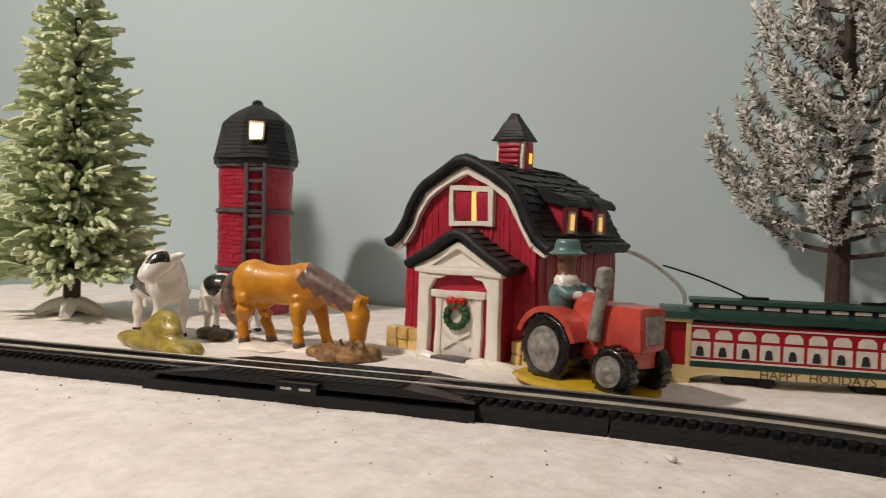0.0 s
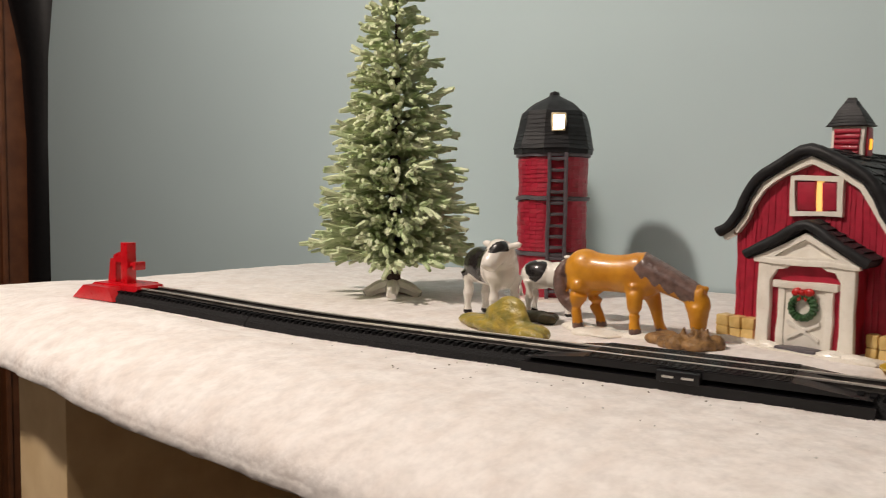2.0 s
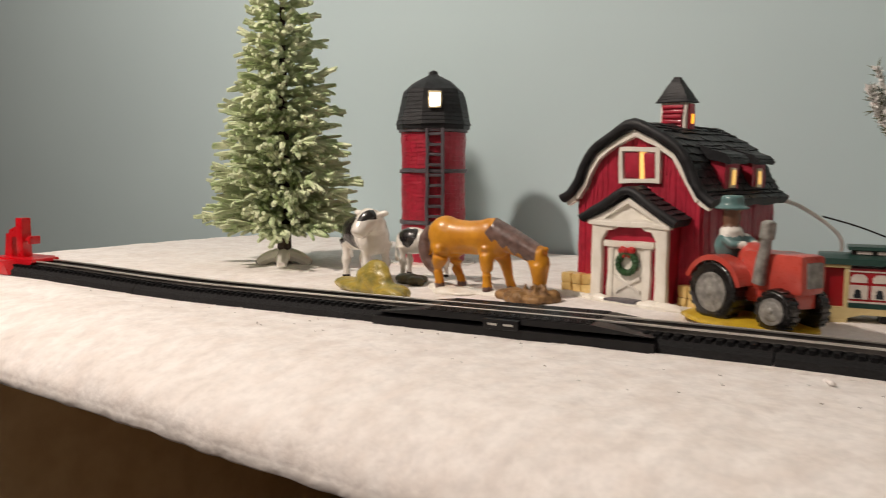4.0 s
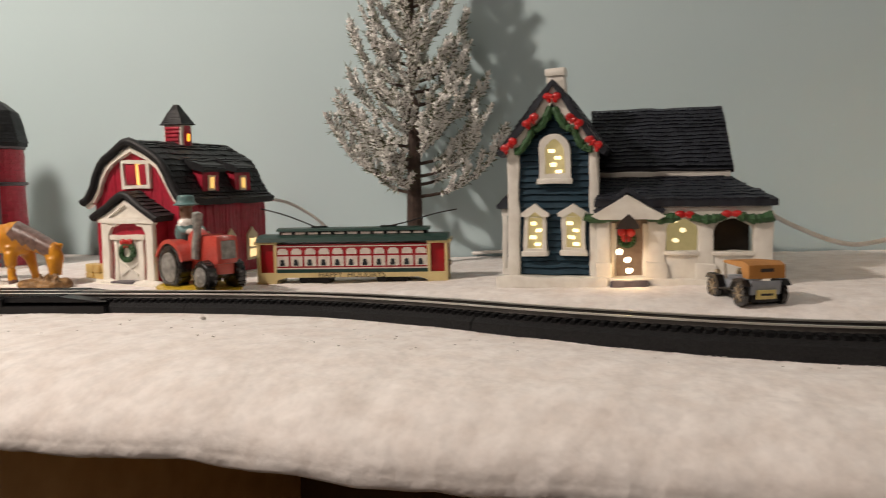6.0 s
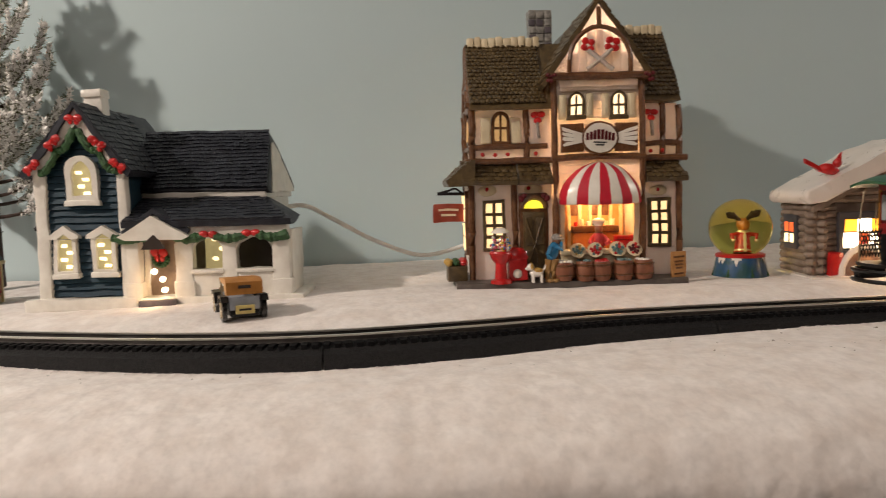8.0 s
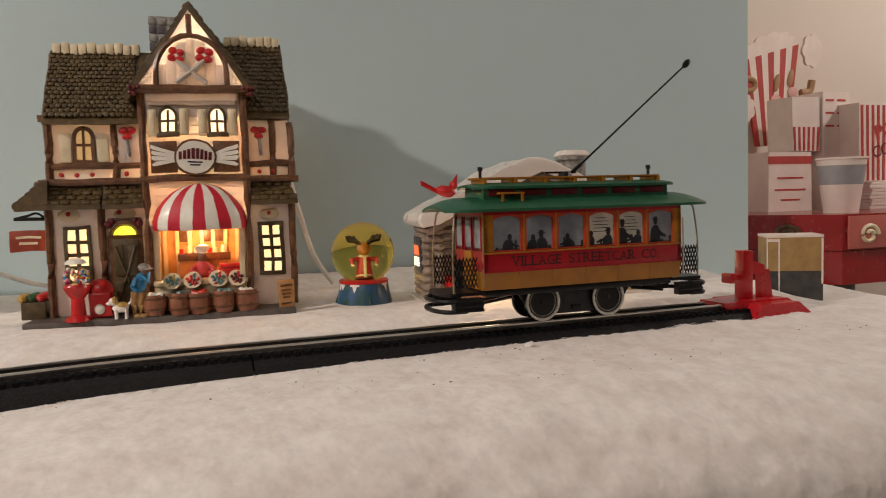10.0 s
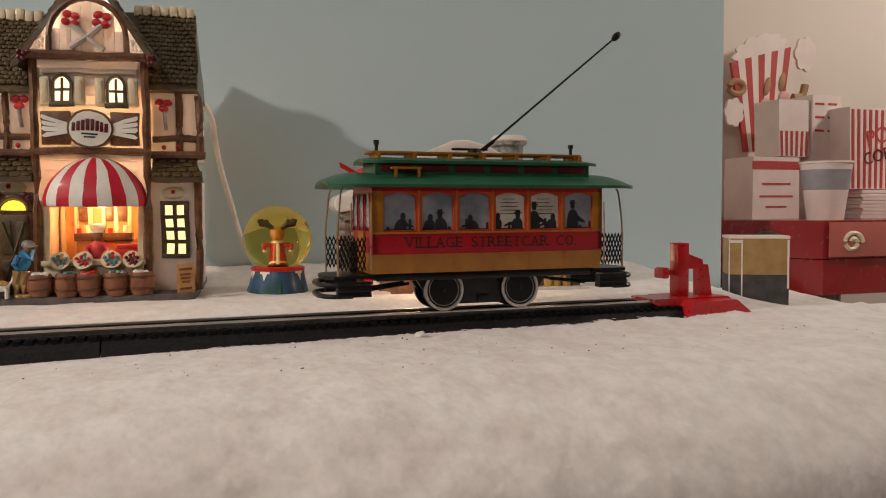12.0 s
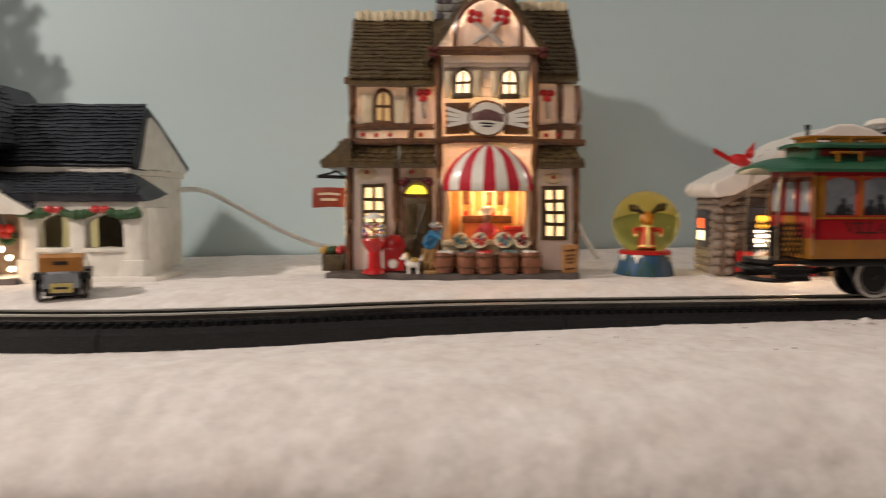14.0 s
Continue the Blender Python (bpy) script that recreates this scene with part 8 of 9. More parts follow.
            x = -5.6 + i * 1.12
            box(bm, x - 0.4, s * 0.9, 4.2, x + 0.4, s * 0.84, 4.38)
            part("clerestory_light", bm, WH, t)
    bm = B()
    prism(bm, [(-1.0, 4.45), (-0.85, 4.65), (0, 4.75), (0.85, 4.65), (1.0, 4.45)], -6.5, 6.5, "x")
    part("upper_roof", bm, TG, t)


small_trolley()


def jalopy():
    t = thing("vintage_car", 33.0, 33.9, 1.35, 112, "small vintage toy car with a tan top and grey body", "toy car")
    GREY = mat("grey_car_paint", (0.34, 0.37, 0.42), (0.26, 0.29, 0.33), 0.4, s=120)
    TAN = mat("tan_car_top", (0.5, 0.22, 0.05), (0.4, 0.17, 0.035), 0.45, s=120, bump=0.2)
    # local x points forwards; the tail is at -x
    bm = B()
    prism(bm, [(-2.0, 0.75), (0.6, 0.75), (2.6, 0.8), (2.6, 1.45), (0.8, 1.55), (0.6, 1.35), (-0.3, 1.3), (-2.1, 1.6)], -0.95, 0.95)
    part("body", bm, GREY, t, "grey body")
    bm = B()
    prism(bm, [(-2.2, 1.75), (-2.15, 2.55), (-1.6, 2.75), (1.0, 2.6), (1.05, 2.45), (-1.2, 2.35), (-1.5, 1.75)], -1.15, 1.15)
    part("top", bm, TAN, t, "tan folding top")
    bm = B()
    box(bm, -2.26, -0.4, 2.15, -2.18, 0.4, 2.35, 0.02)
    part("rear_window", bm, DARKPANE, t)
    for s in (-1, 1):
        for x in (-1.4, 2.0):
            w = B()
            m = Matrix.Translation((x, s * 1.25, 0.75)) @ Matrix.Rotation(math.pi / 2, 4, "X")
            bmesh.ops.create_cone(w, cap_ends=True, segments=20, radius1=0.75, radius2=0.75, depth=0.3, matrix=m)
            w = part("wheel", w, TYRE, t)
            bm = B()
            for k in range(8):
                a = k * math.pi / 4
                rod(bm, (x, s * 1.42, 0.75), (x + 0.55 * math.cos(a), s * 1.42, 0.75 + 0.55 * math.sin(a)), 0.04, n=5)
            part("spoke", bm, BRASS, w)
        bm = B()
        prism(bm, [(-2.3, 1.3), (-1.9, 1.65), (-0.9, 1.65), (-0.4, 1.0), (0.9, 0.9), (1.3, 1.6), (2.5, 1.65), (2.8, 1.3), (2.4, 1.45), (1.5, 1.4), (1.0, 0.8), (-0.5, 0.9), (-1.0, 1.5), (-1.8, 1.5)], s * 1.0, s * 1.5)
        part("mudguard", bm, BLACK, t)
        bm = B()
        ball(bm, 2.6, s * 0.75, 1.6, 0.2, 0.25, 0.25, 8)
        part("headlamp", bm, BRASS, t)
        bm = B()
        rod(bm, (0.9, s * 1.0, 1.4), (1.0, s * 1.05, 2.5), 0.06, n=6)
        part("top_stay", bm, BRASS, t)
    bm = B()
    box(bm, -2.2, -0.6, 0.5, -2.02, 0.6, 1.05, 0.03)
    part("number_plate", bm, mat("yellow_plate_paint", (0.72, 0.6, 0.24), (0.62, 0.5, 0.18), 0.45, s=150), t, "yellow plate with a plain bar")
    bm = B()
    box(bm, -2.22, -0.38, 0.72, -2.19, 0.38, 0.85)
    part("plate_bar", bm, GREYMET, t)
    bm = B()
    box(bm, -1.95, -0.9, 0.3, 2.4, 0.9, 0.75, 0.05)
    part("chassis", bm, BLACK, t)


jalopy()


DARKFUR = mat("dark_antler_glaze", (0.03, 0.016, 0.008), None, 0.4)


def snow_globe():
    t = thing("snow_globe", 71.1, 45.4, 1.45, 0, "amber water snow globe on a painted blue base", "snow globe")
    BLUE = mat("blue_base_paint", (0.025, 0.09, 0.19), (0.02, 0.08, 0.09), 0.4, s=90, bump=0.3, mix=(0.42, 0.58), coat=0.3)
    bm = B()
    lathe(bm, [(2.2, 0.05), (2.2, 0.2), (1.84, 1.85), (1.5, 2.0)], n=32)
    part("base", bm, BLUE, t, "blue base painted with trees")
    bm = B()
    lathe(bm, [(1.8, 1.8), (1.93, 1.85), (1.93, 2.05), (1.78, 2.12), (1.4, 2.15)], n=32)
    part("rim", bm, BOW, t, "red rim")
    bm = B()
    lathe(bm, [(2.2, -0.2), (2.32, -0.1), (2.32, 0.08), (2.15, 0.16)], n=32)
    part("foot_ring", bm, BOW, t, "red foot ring")
    for k in (0, 2, 3, 5, 6, 8):   # painted snow running down from the rim
        a0 = k * 2 * math.pi / 9
        verts, faces = [], []
        for i in range(5):
            a = a0 + (i - 2) * 0.1
            low = 1.72 - (0.4 if i in (1, 3) and k % 2 else 0.55 if i == 2 and not k % 2 else 0.05)
            for z in (1.86, low):
                r = 2.24 - 0.218 * (z - 0.2)
                verts.append((r * math.cos(a), r * math.sin(a), z))
        for i in range(4):
            faces.append((2 * i, 2 * i + 1, 2 * i + 3, 2 * i + 2))
        raw("snow_drip", verts, faces, COWW, t, "white painted snow drip", 60)
    bm = B()
    for k in range(7):
        a = k * 2 * math.pi / 7 + 0.3
        x, y = 2.1 * math.cos(a), 2.1 * math.sin(a)
        rod(bm, (x, y, 0.3), (x * 0.91, y * 0.91, 1.2), 0.18, 0.03, 8)
    part("painted_tree", bm, GARL, t)
    bm = B()
    ball(bm, 0, 0, 4.15, 2.48, 2.48, 2.4, 40)
    g = part("glass_ball", bm, glass("amber_water", (0.78, 0.64, 0.14), 0.0, 1.33), t, "clear ball of amber water", 180)
    g.visible_shadow = False
    bm = B()
    tube(bm, [(0, -0.4, 2.3), (0, -0.4, 3.0), (0, -0.4, 4.0)], [0.62, 0.52, 0.36], 12)
    ball(bm, 0, -0.4, 2.4, 0.72, 0.72, 0.18, 12)
    ball(bm, 0, -0.45, 4.42, 0.45, 0.42, 0.42, 12)
    ball(bm, 0, -0.8, 4.25, 0.3, 0.26, 0.22, 10)
    for s in (-1, 1):
        tube(bm, [(s * 0.2, -0.4, 4.7), (s * 0.55, -0.4, 4.95), (s * 0.95, -0.4, 5.0), (s * 1.15, -0.4, 5.3)], [0.12, 0.2, 0.2, 0.08], 6)
        tube(bm, [(s * 0.55, -0.4, 4.95), (s * 0.6, -0.4, 5.3)], [0.14, 0.07], 6)
        tube(bm, [(s * 0.8, -0.4, 5.0), (s * 0.9, -0.4, 5.35)], [0.14, 0.07], 6)
        tube(bm, [(s * 0.35, -0.5, 3.8), (s * 0.85, -0.6, 3.75), (s * 0.75, -0.8, 3.3)], 0.17, 6)
    def pick(x, y, z):
        if z > 4.68 and abs(x) > 0.2:
            return 2
        if z > 4.05:
            return 1
        if z < 2.5:
            return 2
        if 2.62 < z < 2.74 or (abs(x) > 0.66 and z < 3.45) or 3.92 < z or (abs(x) < 0.08 and y < -0.6):
            return 3
        return 0
    f = moulded("reindeer_figurine", bm, 0.07, 1, [BOW, mat("orange_fur", (0.5, 0.2, 0.05), None, 0.4), DARKFUR, COWW], pick, t)
    tagged(f, "small plain red and brown reindeer figurine in the ball")


snow_globe()


# ---- trees ----
def fir():
    t = thing("toy_fir_tree", -52.4, 41.6, 0.9, 0, "pale green flocked artificial fir tree on a white stand", "toy tree")
    bm = B()
    tube(bm, [(0, 0, 0.2), (0.1, 0, 12), (0.3, 0, 29.5)], [0.7, 0.5, 0.12], 10)
    part("trunk", bm, TRUNK, t)
    bm = B()
    rnd = random.Random(21)
    for k in range(5):
        a = k * 1.257 + 0.4
        tube(bm, smoothpath([(0, 0, 0.9), (1.4 * math.cos(a), 1.4 * math.sin(a), 0.7), (2.6 * math.cos(a), 2.6 * math.sin(a), 0.1)], 3), [0.7, 0.7, 0.66, 0.62, 0.58, 0.5, 0.4], 8)
    part("stand", bm, COWW, t, "white snowy root stand")
    verts, faces = [], []

    def finger(p, d, n, r, bend):
        up = Vector((0, 0, 1))
        u = d.cross(up)
        u = u.normalized() if u.length > 0.05 else Vector((1, 0, 0))
        v = u.cross(d).normalized()
        b = len(verts)
        for i in range(4):
            f = i / 3
            c = p + d * (n * f) + up * (bend * f * f)
            rr = r * (0.75, 1.0, 1.05, 0.75)[i] * rnd.uniform(0.85, 1.18)
            for k in range(5):
                a = 2 * math.pi * k / 5
                verts.append(tuple(c + (u * math.cos(a) + v * math.sin(a)) * rr))
        for i in range(3):
            for k in range(5):
                faces.append((b + i * 5 + k, b + i * 5 + (k + 1) % 5, b + i * 5 + 5 + (k + 1) % 5, b + i * 5 + 5 + k))
        faces.append(tuple(b + 15 + k for k in range(5)))
    levels = 24
    for lv in range(levels):
        f = lv / (levels - 1)
        z = 3.7 + 26.1 * f
        R = (6.5 * (1 - f) ** 0.85 + 0.75) * (1 + 0.13 * math.sin(lv * 2.2))
        n = int(7 + 9 * (1 - f))
        for k in range(n):
            a = 2 * math.pi * (k + rnd.uniform(-0.3, 0.3)) / n + lv * 0.8
            reach = R * rnd.uniform(0.72, 1.08)
            d = Vector((math.cos(a), math.sin(a), rnd.uniform(-0.1, 0.12) + 0.25 * f))
            d.normalize()
            # a branch: fingers along it, spreading to both sides
            m = max(2, int(reach / 0.8))
            for q in range(m):
                s = (q + 0.6) / m
                p = Vector((0, 0, z)) + d * (reach * s * 0.8)
                for w in range(3):
                    side = Vector((-d.y, d.x, 0)) * rnd.uniform(-0.8, 0.8)
                    dd = (d + side * (1.0 - 0.6 * s) + Vector((0, 0, rnd.uniform(-0.3, 0.22)))).normalized()
                    finger(p, dd, rnd.uniform(1.2, 2.6) * (0.6 + 0.5 * (1 - f)), rnd.uniform(0.17, 0.27), rnd.uniform(-0.45, 0.25))
    for k in range(40):
        a = rnd.uniform(0, 6.28)
        finger(Vector((0.3, 0, rnd.uniform(26, 29.5))), Vector((math.cos(a) * 0.7, math.sin(a) * 0.7, rnd.uniform(0, 1))).normalized(), rnd.uniform(0.8, 1.4), 0.24, 0.1)
    ob = raw("crown", verts, faces, NEEDLE, t, "thick pale green bristle branches", 60)
    tagged(ob, kind="stuff")


fir()


def frosted_tree():
    t = thing("frosted_pine", 3.8, 58.2, 1.1, 0, "flocked artificial pine with snowy upswept branches", "toy tree")
    bm = B()
    tube(bm, smoothpath([(0, 0, 0), (0.05, 0, 7), (0.15, 0, 16), (0.1, 0, 26), (0, 0, 34)], 4), [0.95 - 0.85 * i / 16 for i in range(17)], 10)
    part("trunk", bm, TRUNK, t, "dark brown trunk")
    rnd = random.Random(33)
    white = ([], [])
    green = ([], [])
    twigs = B()

    def sliver(store, p, d, n, r):
        u = d.cross(Vector((rnd.uniform(-1, 1), rnd.uniform(-1, 1), 0.3)))
        u.normalize()
        v = d.cross(u)
        b = len(store[0])
        store[0].append(tuple(p))
        for k in range(3):
            a = 2.094 * k
            store[0].append(tuple(p + d * n * 0.45 + (u * math.cos(a) + v * math.sin(a)) * r))
        store[0].append(tuple(p + d * n))
        for k in range(3):
            store[1].append((b, b + 1 + k, b + 1 + (k + 1) % 3))
            store[1].append((b + 4, b + 1 + (k + 1) % 3, b + 1 + k))

    def dress(pts, frost):
        for a, b in zip(pts, pts[1:]):
            d = (b - a)
            n = max(2, int(d.length / 0.024))
            dd = d.normalized()
            for i in range(n):
                p = a.lerp(b, i / n)
                out = Vector((rnd.uniform(-1, 1), rnd.uniform(-1, 1), rnd.uniform(-0.7, 1))).normalized()
                way = (dd * 0.8 + out).normalized()
                if rnd.random() < frost:
                    sliver(white, p, way, rnd.uniform(0.22, 0.58), rnd.uniform(0.07, 0.155))
                else:
                    sliver(green, p, way, rnd.uniform(0.6, 1.05), 0.055)
    nb = 56
    for k in range(nb):
        f = k / (nb - 1)
        z = 6.6 + 25 * f ** 1.05
        a = k * 2.399 + rnd.uniform(-0.3, 0.3)
        R = (8.6 * (1 - f) ** 0.85 + 0.8) * rnd.uniform(0.75, 1.08)
        rise = R * rnd.uniform(0.5, 0.85) * (0.75 + 0.55 * f)
        h = Vector((math.cos(a), math.sin(a), 0))
        h.y *= 0.8
        base = Vector((0.1, 0, z))
        line = smoothpath([base, base + h * R * 0.4 + Vector((0, 0, rise * 0.12)), base + h * R * 0.78 + Vector((0, 0, rise * 0.5)), base + h * R + Vector((0, 0, rise))], 4)
        tube(twigs, line, [0.2 * (1 - 0.75 * i / (len(line) - 1)) for i in range(len(line))], 5)
        dress(line[3:], 0.72)
        for q in range(int(3 + R * 0.8)):
            i = rnd.randint(3, len(line) - 2)
            p = line[i]
            d = (line[i + 1] - p).normalized()
            side = Vector((-d.y, d.x, 0)).normalized() * rnd.choice((-1, 1)) * rnd.uniform(0.4, 1.0)
            d2 = (d * 0.7 + side + Vector((0, 0, rnd.uniform(0.1, 0.7)))).normalized()
            n = rnd.uniform(1.6, 3.2) * (0.6 + 0.4 * (1 - f))
            tw = [p, p + d2 * n * 0.5 + Vector((0, 0, 0.1)), p + d2 * n + Vector((0, 0, 0.5))]
            tube(twigs, tw, [0.08, 0.06, 0.03], 4)
            dress(tw, 0.84)
    part("limb", twigs, TRUNK, t)
    tagged(raw("frost", *white, FLOCK, t, "white flocked tufts", 0), kind="stuff")
    tagged(raw("needles", *green, TWIG, t, "olive needles", 0), kind="stuff")


frosted_tree()


# ---- cords ----
def cord(points, r, label):
    bm = B()
    tube(bm, smoothpath(points, 8), r, 8)
    ob = part("power_cord", bm, CORD, None, smooth=60)
    return tagged(ob, label, "power cord", "power cords")


cord([(31, 53, 7.5), (33.5, 58, 8.2), (36.3, 61, 6.6), (40.3, 62, 4.3), (45, 62, 2.7), (49.5, 61, 3.7), (52.5, 56, 5.0)], 0.22, "white lamp cord sagging between the house and the shop")
cord([(65.2, 51.5, 16.5), (66.0, 55, 15.4), (66.4, 58, 12.0), (67.4, 58.5, 8.0), (68.4, 58, 4.6), (70, 57.5, 2.0)], 0.24, "white lamp cord falling behind the shop")
cord([(-12.0, 54.5, 8.0), (-9.5, 57.5, 7.2), (-6.8, 60, 4.6), (-7.6, 61, 2.2), (-10.5, 61, 1.2)], 0.16, "white lamp cord looping behind the barn")
cord([(8, 66, 1.3), (12, 65, 1.6), (17, 60, 1.5)], 0.2, "white lamp cord lying on the snow by the house")


# ---- the popcorn corner beyond the wall ----
def popcorn_corner():
    RED = mat("red_case_paint", (0.33, 0.012, 0.014), (0.26, 0.008, 0.01), 0.25, s=20, bump=0.05, coat=0.4)
    CARD = mat("white_card", (0.84, 0.74, 0.68), (0.76, 0.66, 0.6), 0.6, s=30)
    PINK = mat("pink_print", (0.52, 0.06, 0.05), None, 0.6, s=30)
    TANB = mat("tan_print", (0.42, 0.24, 0.12), None, 0.6, s=60)
    t = thing("red_popcorn_case", 134.0, 66.5, -3.0, 0, "glossy red enamelled popcorn cart case", "popcorn cart")
    bm = B()
    prism(bm, [(0, 0), (34, 3), (30, 36), (-19, 22)], 0.4, 4.6, "z")
    part("lower_body", bm, RED, t)
    bm = B()
    prism(bm, [(-0.3, -0.3), (34.3, 2.7), (30.3, 36.3), (-19.3, 22.2)], 4.7, 9.2, "z")
    part("upper_body", bm, RED, t)
    bm = B()
    m = Matrix.Rotation(radians(5), 4, "Z")
    box(bm, 0.4, -0.62, 4.9, 16, -0.36, 9.0, 0.05, m)
    # Paler red than the case: lamp glare is put into the panel's colour.
    lab = part("front_label", bm, mat("glare_paled_enamel", (0.55, 0.16, 0.13), (0.5, 0.13, 0.11), 0.12, s=20, bump=0.03, coat=0.8), t, "glossy red panel paled for lamp glare, with a cream scroll")
    bm = B()
    tube(bm, [(3.6 + 1.4 * math.cos(a) * (1 - a / 12), -0.4, 6.6 + 1.3 * math.sin(a) * (1 - a / 12)) for a in np.linspace(0, 9, 28)], 0.28, 6)
    part("scroll", bm, CREAM, lab)
    bm = B()
    m = Matrix.Rotation(radians(131), 4, "Z")
    tube(bm, [tuple(m @ Vector((6 + 1.6 * math.cos(a) * (1 - a / 12), 0.75, 6.9 + 1.0 * math.sin(a) * (1 - a / 12)))) for a in np.linspace(0, 9, 28)], 0.26, 6)
    part("scroll", bm, BROWNR, t)
    for x, y in ((3, 3), (28, 5), (26, 30)):
        bm = B()
        rod(bm, (x, y, -77), (x, y, 0.4), 1.2)
        part("leg", bm, HUB, t)
    z = 6.2
    # cut-out popcorn sign against the wall
    s = thing("popcorn_sign", 143.6, 96.0, 15.8, 0, "flat cut-out sign shaped like a striped popcorn box", "popcorn sign")
    lo, hi = [(-0.3, 0.7), (5.5, 0.9)], [(-2.9, 14.4), (7.6, 17.2)]
    for k in range(9):
        a, b = k / 9, (k + 1) / 9
        bm = B()
        q = [(lo[0][0] + (lo[1][0] - lo[0][0]) * f, 0.7 + 0.2 * f) for f in (a, b)] + [(hi[0][0] + (hi[1][0] - hi[0][0]) * f, hi[0][1] + 2.8 * f) for f in (b, a)]
        prism(bm, q, 0, 0.6)
        part("stripe", bm, PINK if k % 2 == 0 else CARD, s, "red stripe" if k % 2 == 0 else "cream stripe")
    def scallop(cx, cz, rx, rz, n, y0, y1, lean=0.0):
        bm = B()
        pts = []
        for i in range(n * 6):
            a = 2 * math.pi * i / (n * 6)
            k = 0.84 + 0.16 * abs(math.sin(a * n / 2))
            pts.append((cx + rx * k * math.cos(a), cz + rz * k * math.sin(a) + lean * rx * k * math.cos(a)))
        prism(bm, pts, y0, y1)
        return bm
    part("popcorn_top", scallop(2.2, 16.4, 4.9, 2.6, 11, 0.1, 0.5, 0.26), CARD, s, "cream heaped popcorn")
    for x, zc, rx, rz in ((10.2, 16.2, 2.0, 2.8), (-2.3, 6.8, 1.7, 2.3), (4.6, 4.4, 1.6, 1.4)):
        part("puff", scallop(x, zc, rx, rz, 7, -0.1, 0.4), CARD, s, "pale cut-out puff")
    bm = B()
    tube(bm, smoothpath([(8.2, 0.3, 9.4), (9.8, 0.3, 9.6), (10.4, 0.3, 11.4)], 4), 0.6, 8)
    part("side_arm", bm, TANB, s)
    bm = B()
    tube(bm, [(-1.9 + 1.3 * math.cos(a), 0.1, 10.6 + 1.0 * math.sin(a)) for a in np.linspace(0, 6.28, 14)], 0.5, 8)
    part("side_arm", bm, TANB, s)
    for x, z0 in ((3.4, 10.9), (6.0, 11.7)):   # dark and cream cut-out marks
        bm = B()
        ball(bm, x, -0.1, z0, 0.55, 0.2, 1.5, 10, (0, 12, 0))
        part("dark_mark", bm, TANB, s)
    bm = B()
    for x, zc in ((3.2, 8.2), (6.4, 9.4)):
        ball(bm, x, -0.1, zc, 1.0, 0.2, 0.9, 10)
    part("pink_spot", bm, mat("pink_card", (0.7, 0.4, 0.36), None, 0.6, s=40), s)
    # boxes and cup on the case
    def carton(name, x, y, zz, w, d, h, label, flare=1.0, stripes=0, band=None):
        b = thing(name, x, y, zz, 6, label, "popcorn box")
        bm = B()
        prism(bm, [(-w / 2, 0), (w / 2, 0), (w / 2 * flare, h), (-w / 2 * flare, h)], 0, d)
        part("carton", bm, CARD, b)
        for k in range(stripes):
            bm = B()
            f = -0.5 + (k + 0.5) / stripes
            prism(bm, [((f - 0.22 / stripes) * w, 0.1), ((f + 0.22 / stripes) * w, 0.1), ((f + 0.22 / stripes) * w * flare, h * (0.45 if band == "low" else 0.97)), ((f - 0.22 / stripes) * w * flare, h * (0.45 if band == "low" else 0.97))], -0.06, 0.02)
            part("stripe", bm, PINK, b)
        if band == "top":
            bm = B()
            box(bm, -w / 2 - 0.03, -0.06, h * 0.8, w / 2 + 0.03, 0.02, h * 0.93)
            part("band", bm, PINK, b)
            bm = B()
            for q, ww in ((0.55, 0.3), (0.35, 0.35), (0.18, 0.22)):
                box(bm, -ww * w, -0.06, h * q, ww * w, 0.0, h * q + 0.25)
            part("lettering_bar", bm, PINK, b)
        return b
    carton("carton", 140.6, 84.5, z, 8.2, 6, 8.7, "white card carton with a red band on the case", 0.97, 0, "top")
    carton("stacked_carton", 143.6, 84.8, z + 8.8, 5.1, 5, 8.0, "pink and white striped popcorn carton stacked on another", 1.08, 6, "low")
    bx = carton("tall_carton", 149.0, 85.0, z, 5.0, 6, 17.6, "tall plain white card carton with pink marks", 1.04)
    bm = B()
    for k in range(3):
        for q in range(2):
            box(bm, -2.1 + q * 2.3, -0.06, 12.4 + k * 1.9, -0.5 + q * 2.3, 0.02, 12.7 + k * 1.9)
    part("pink_mark", bm, PINK, bx)
    pc = carton("striped_carton", 155.2, 82.0, z + 4.1, 10.2, 6, 11.5, "red and white striped popcorn carton with lettering", 1.06, 10)
    words("lettering", "POP", 3.2, PINK, pc, at(0.5, -0.1, 7.6, 90, -14, 0), "red lettering")
    words("lettering", "CORN", 2.4, DARKRED, pc, at(0.6, -0.1, 4.9, 90, -14, 0), "dark red lettering")
    tray = thing("paper_stack", 157.0, 84.0, z, 0, "stack of white paper bags under a carton", "paper stack")
    for k in range(8):
        bm = B()
        box(bm, -5.5 + 0.2 * (k % 3), -3, k * 0.5, 5.5 - 0.2 * (k % 2), 5, k * 0.5 + 0.46, 0.05)
        part("bag", bm, CARD, tray)
    cup = thing("paper_cup", 138.8, 72.3, z, 0, "white paper cup with a grey band on the case", "paper cup")
    bm = B()
    lathe(bm, [(2.1, 0), (3.05, 6.9), (3.2, 7.0), (3.2, 7.25), (2.95, 7.25), (2.0, 0.3), (0, 0.3)], n=32)
    part("cup_wall", bm, CARD, cup)
    bm = B()
    lathe(bm, [(2.6, 3.7), (2.64, 3.72), (2.99, 6.2), (2.95, 6.22)], n=32)
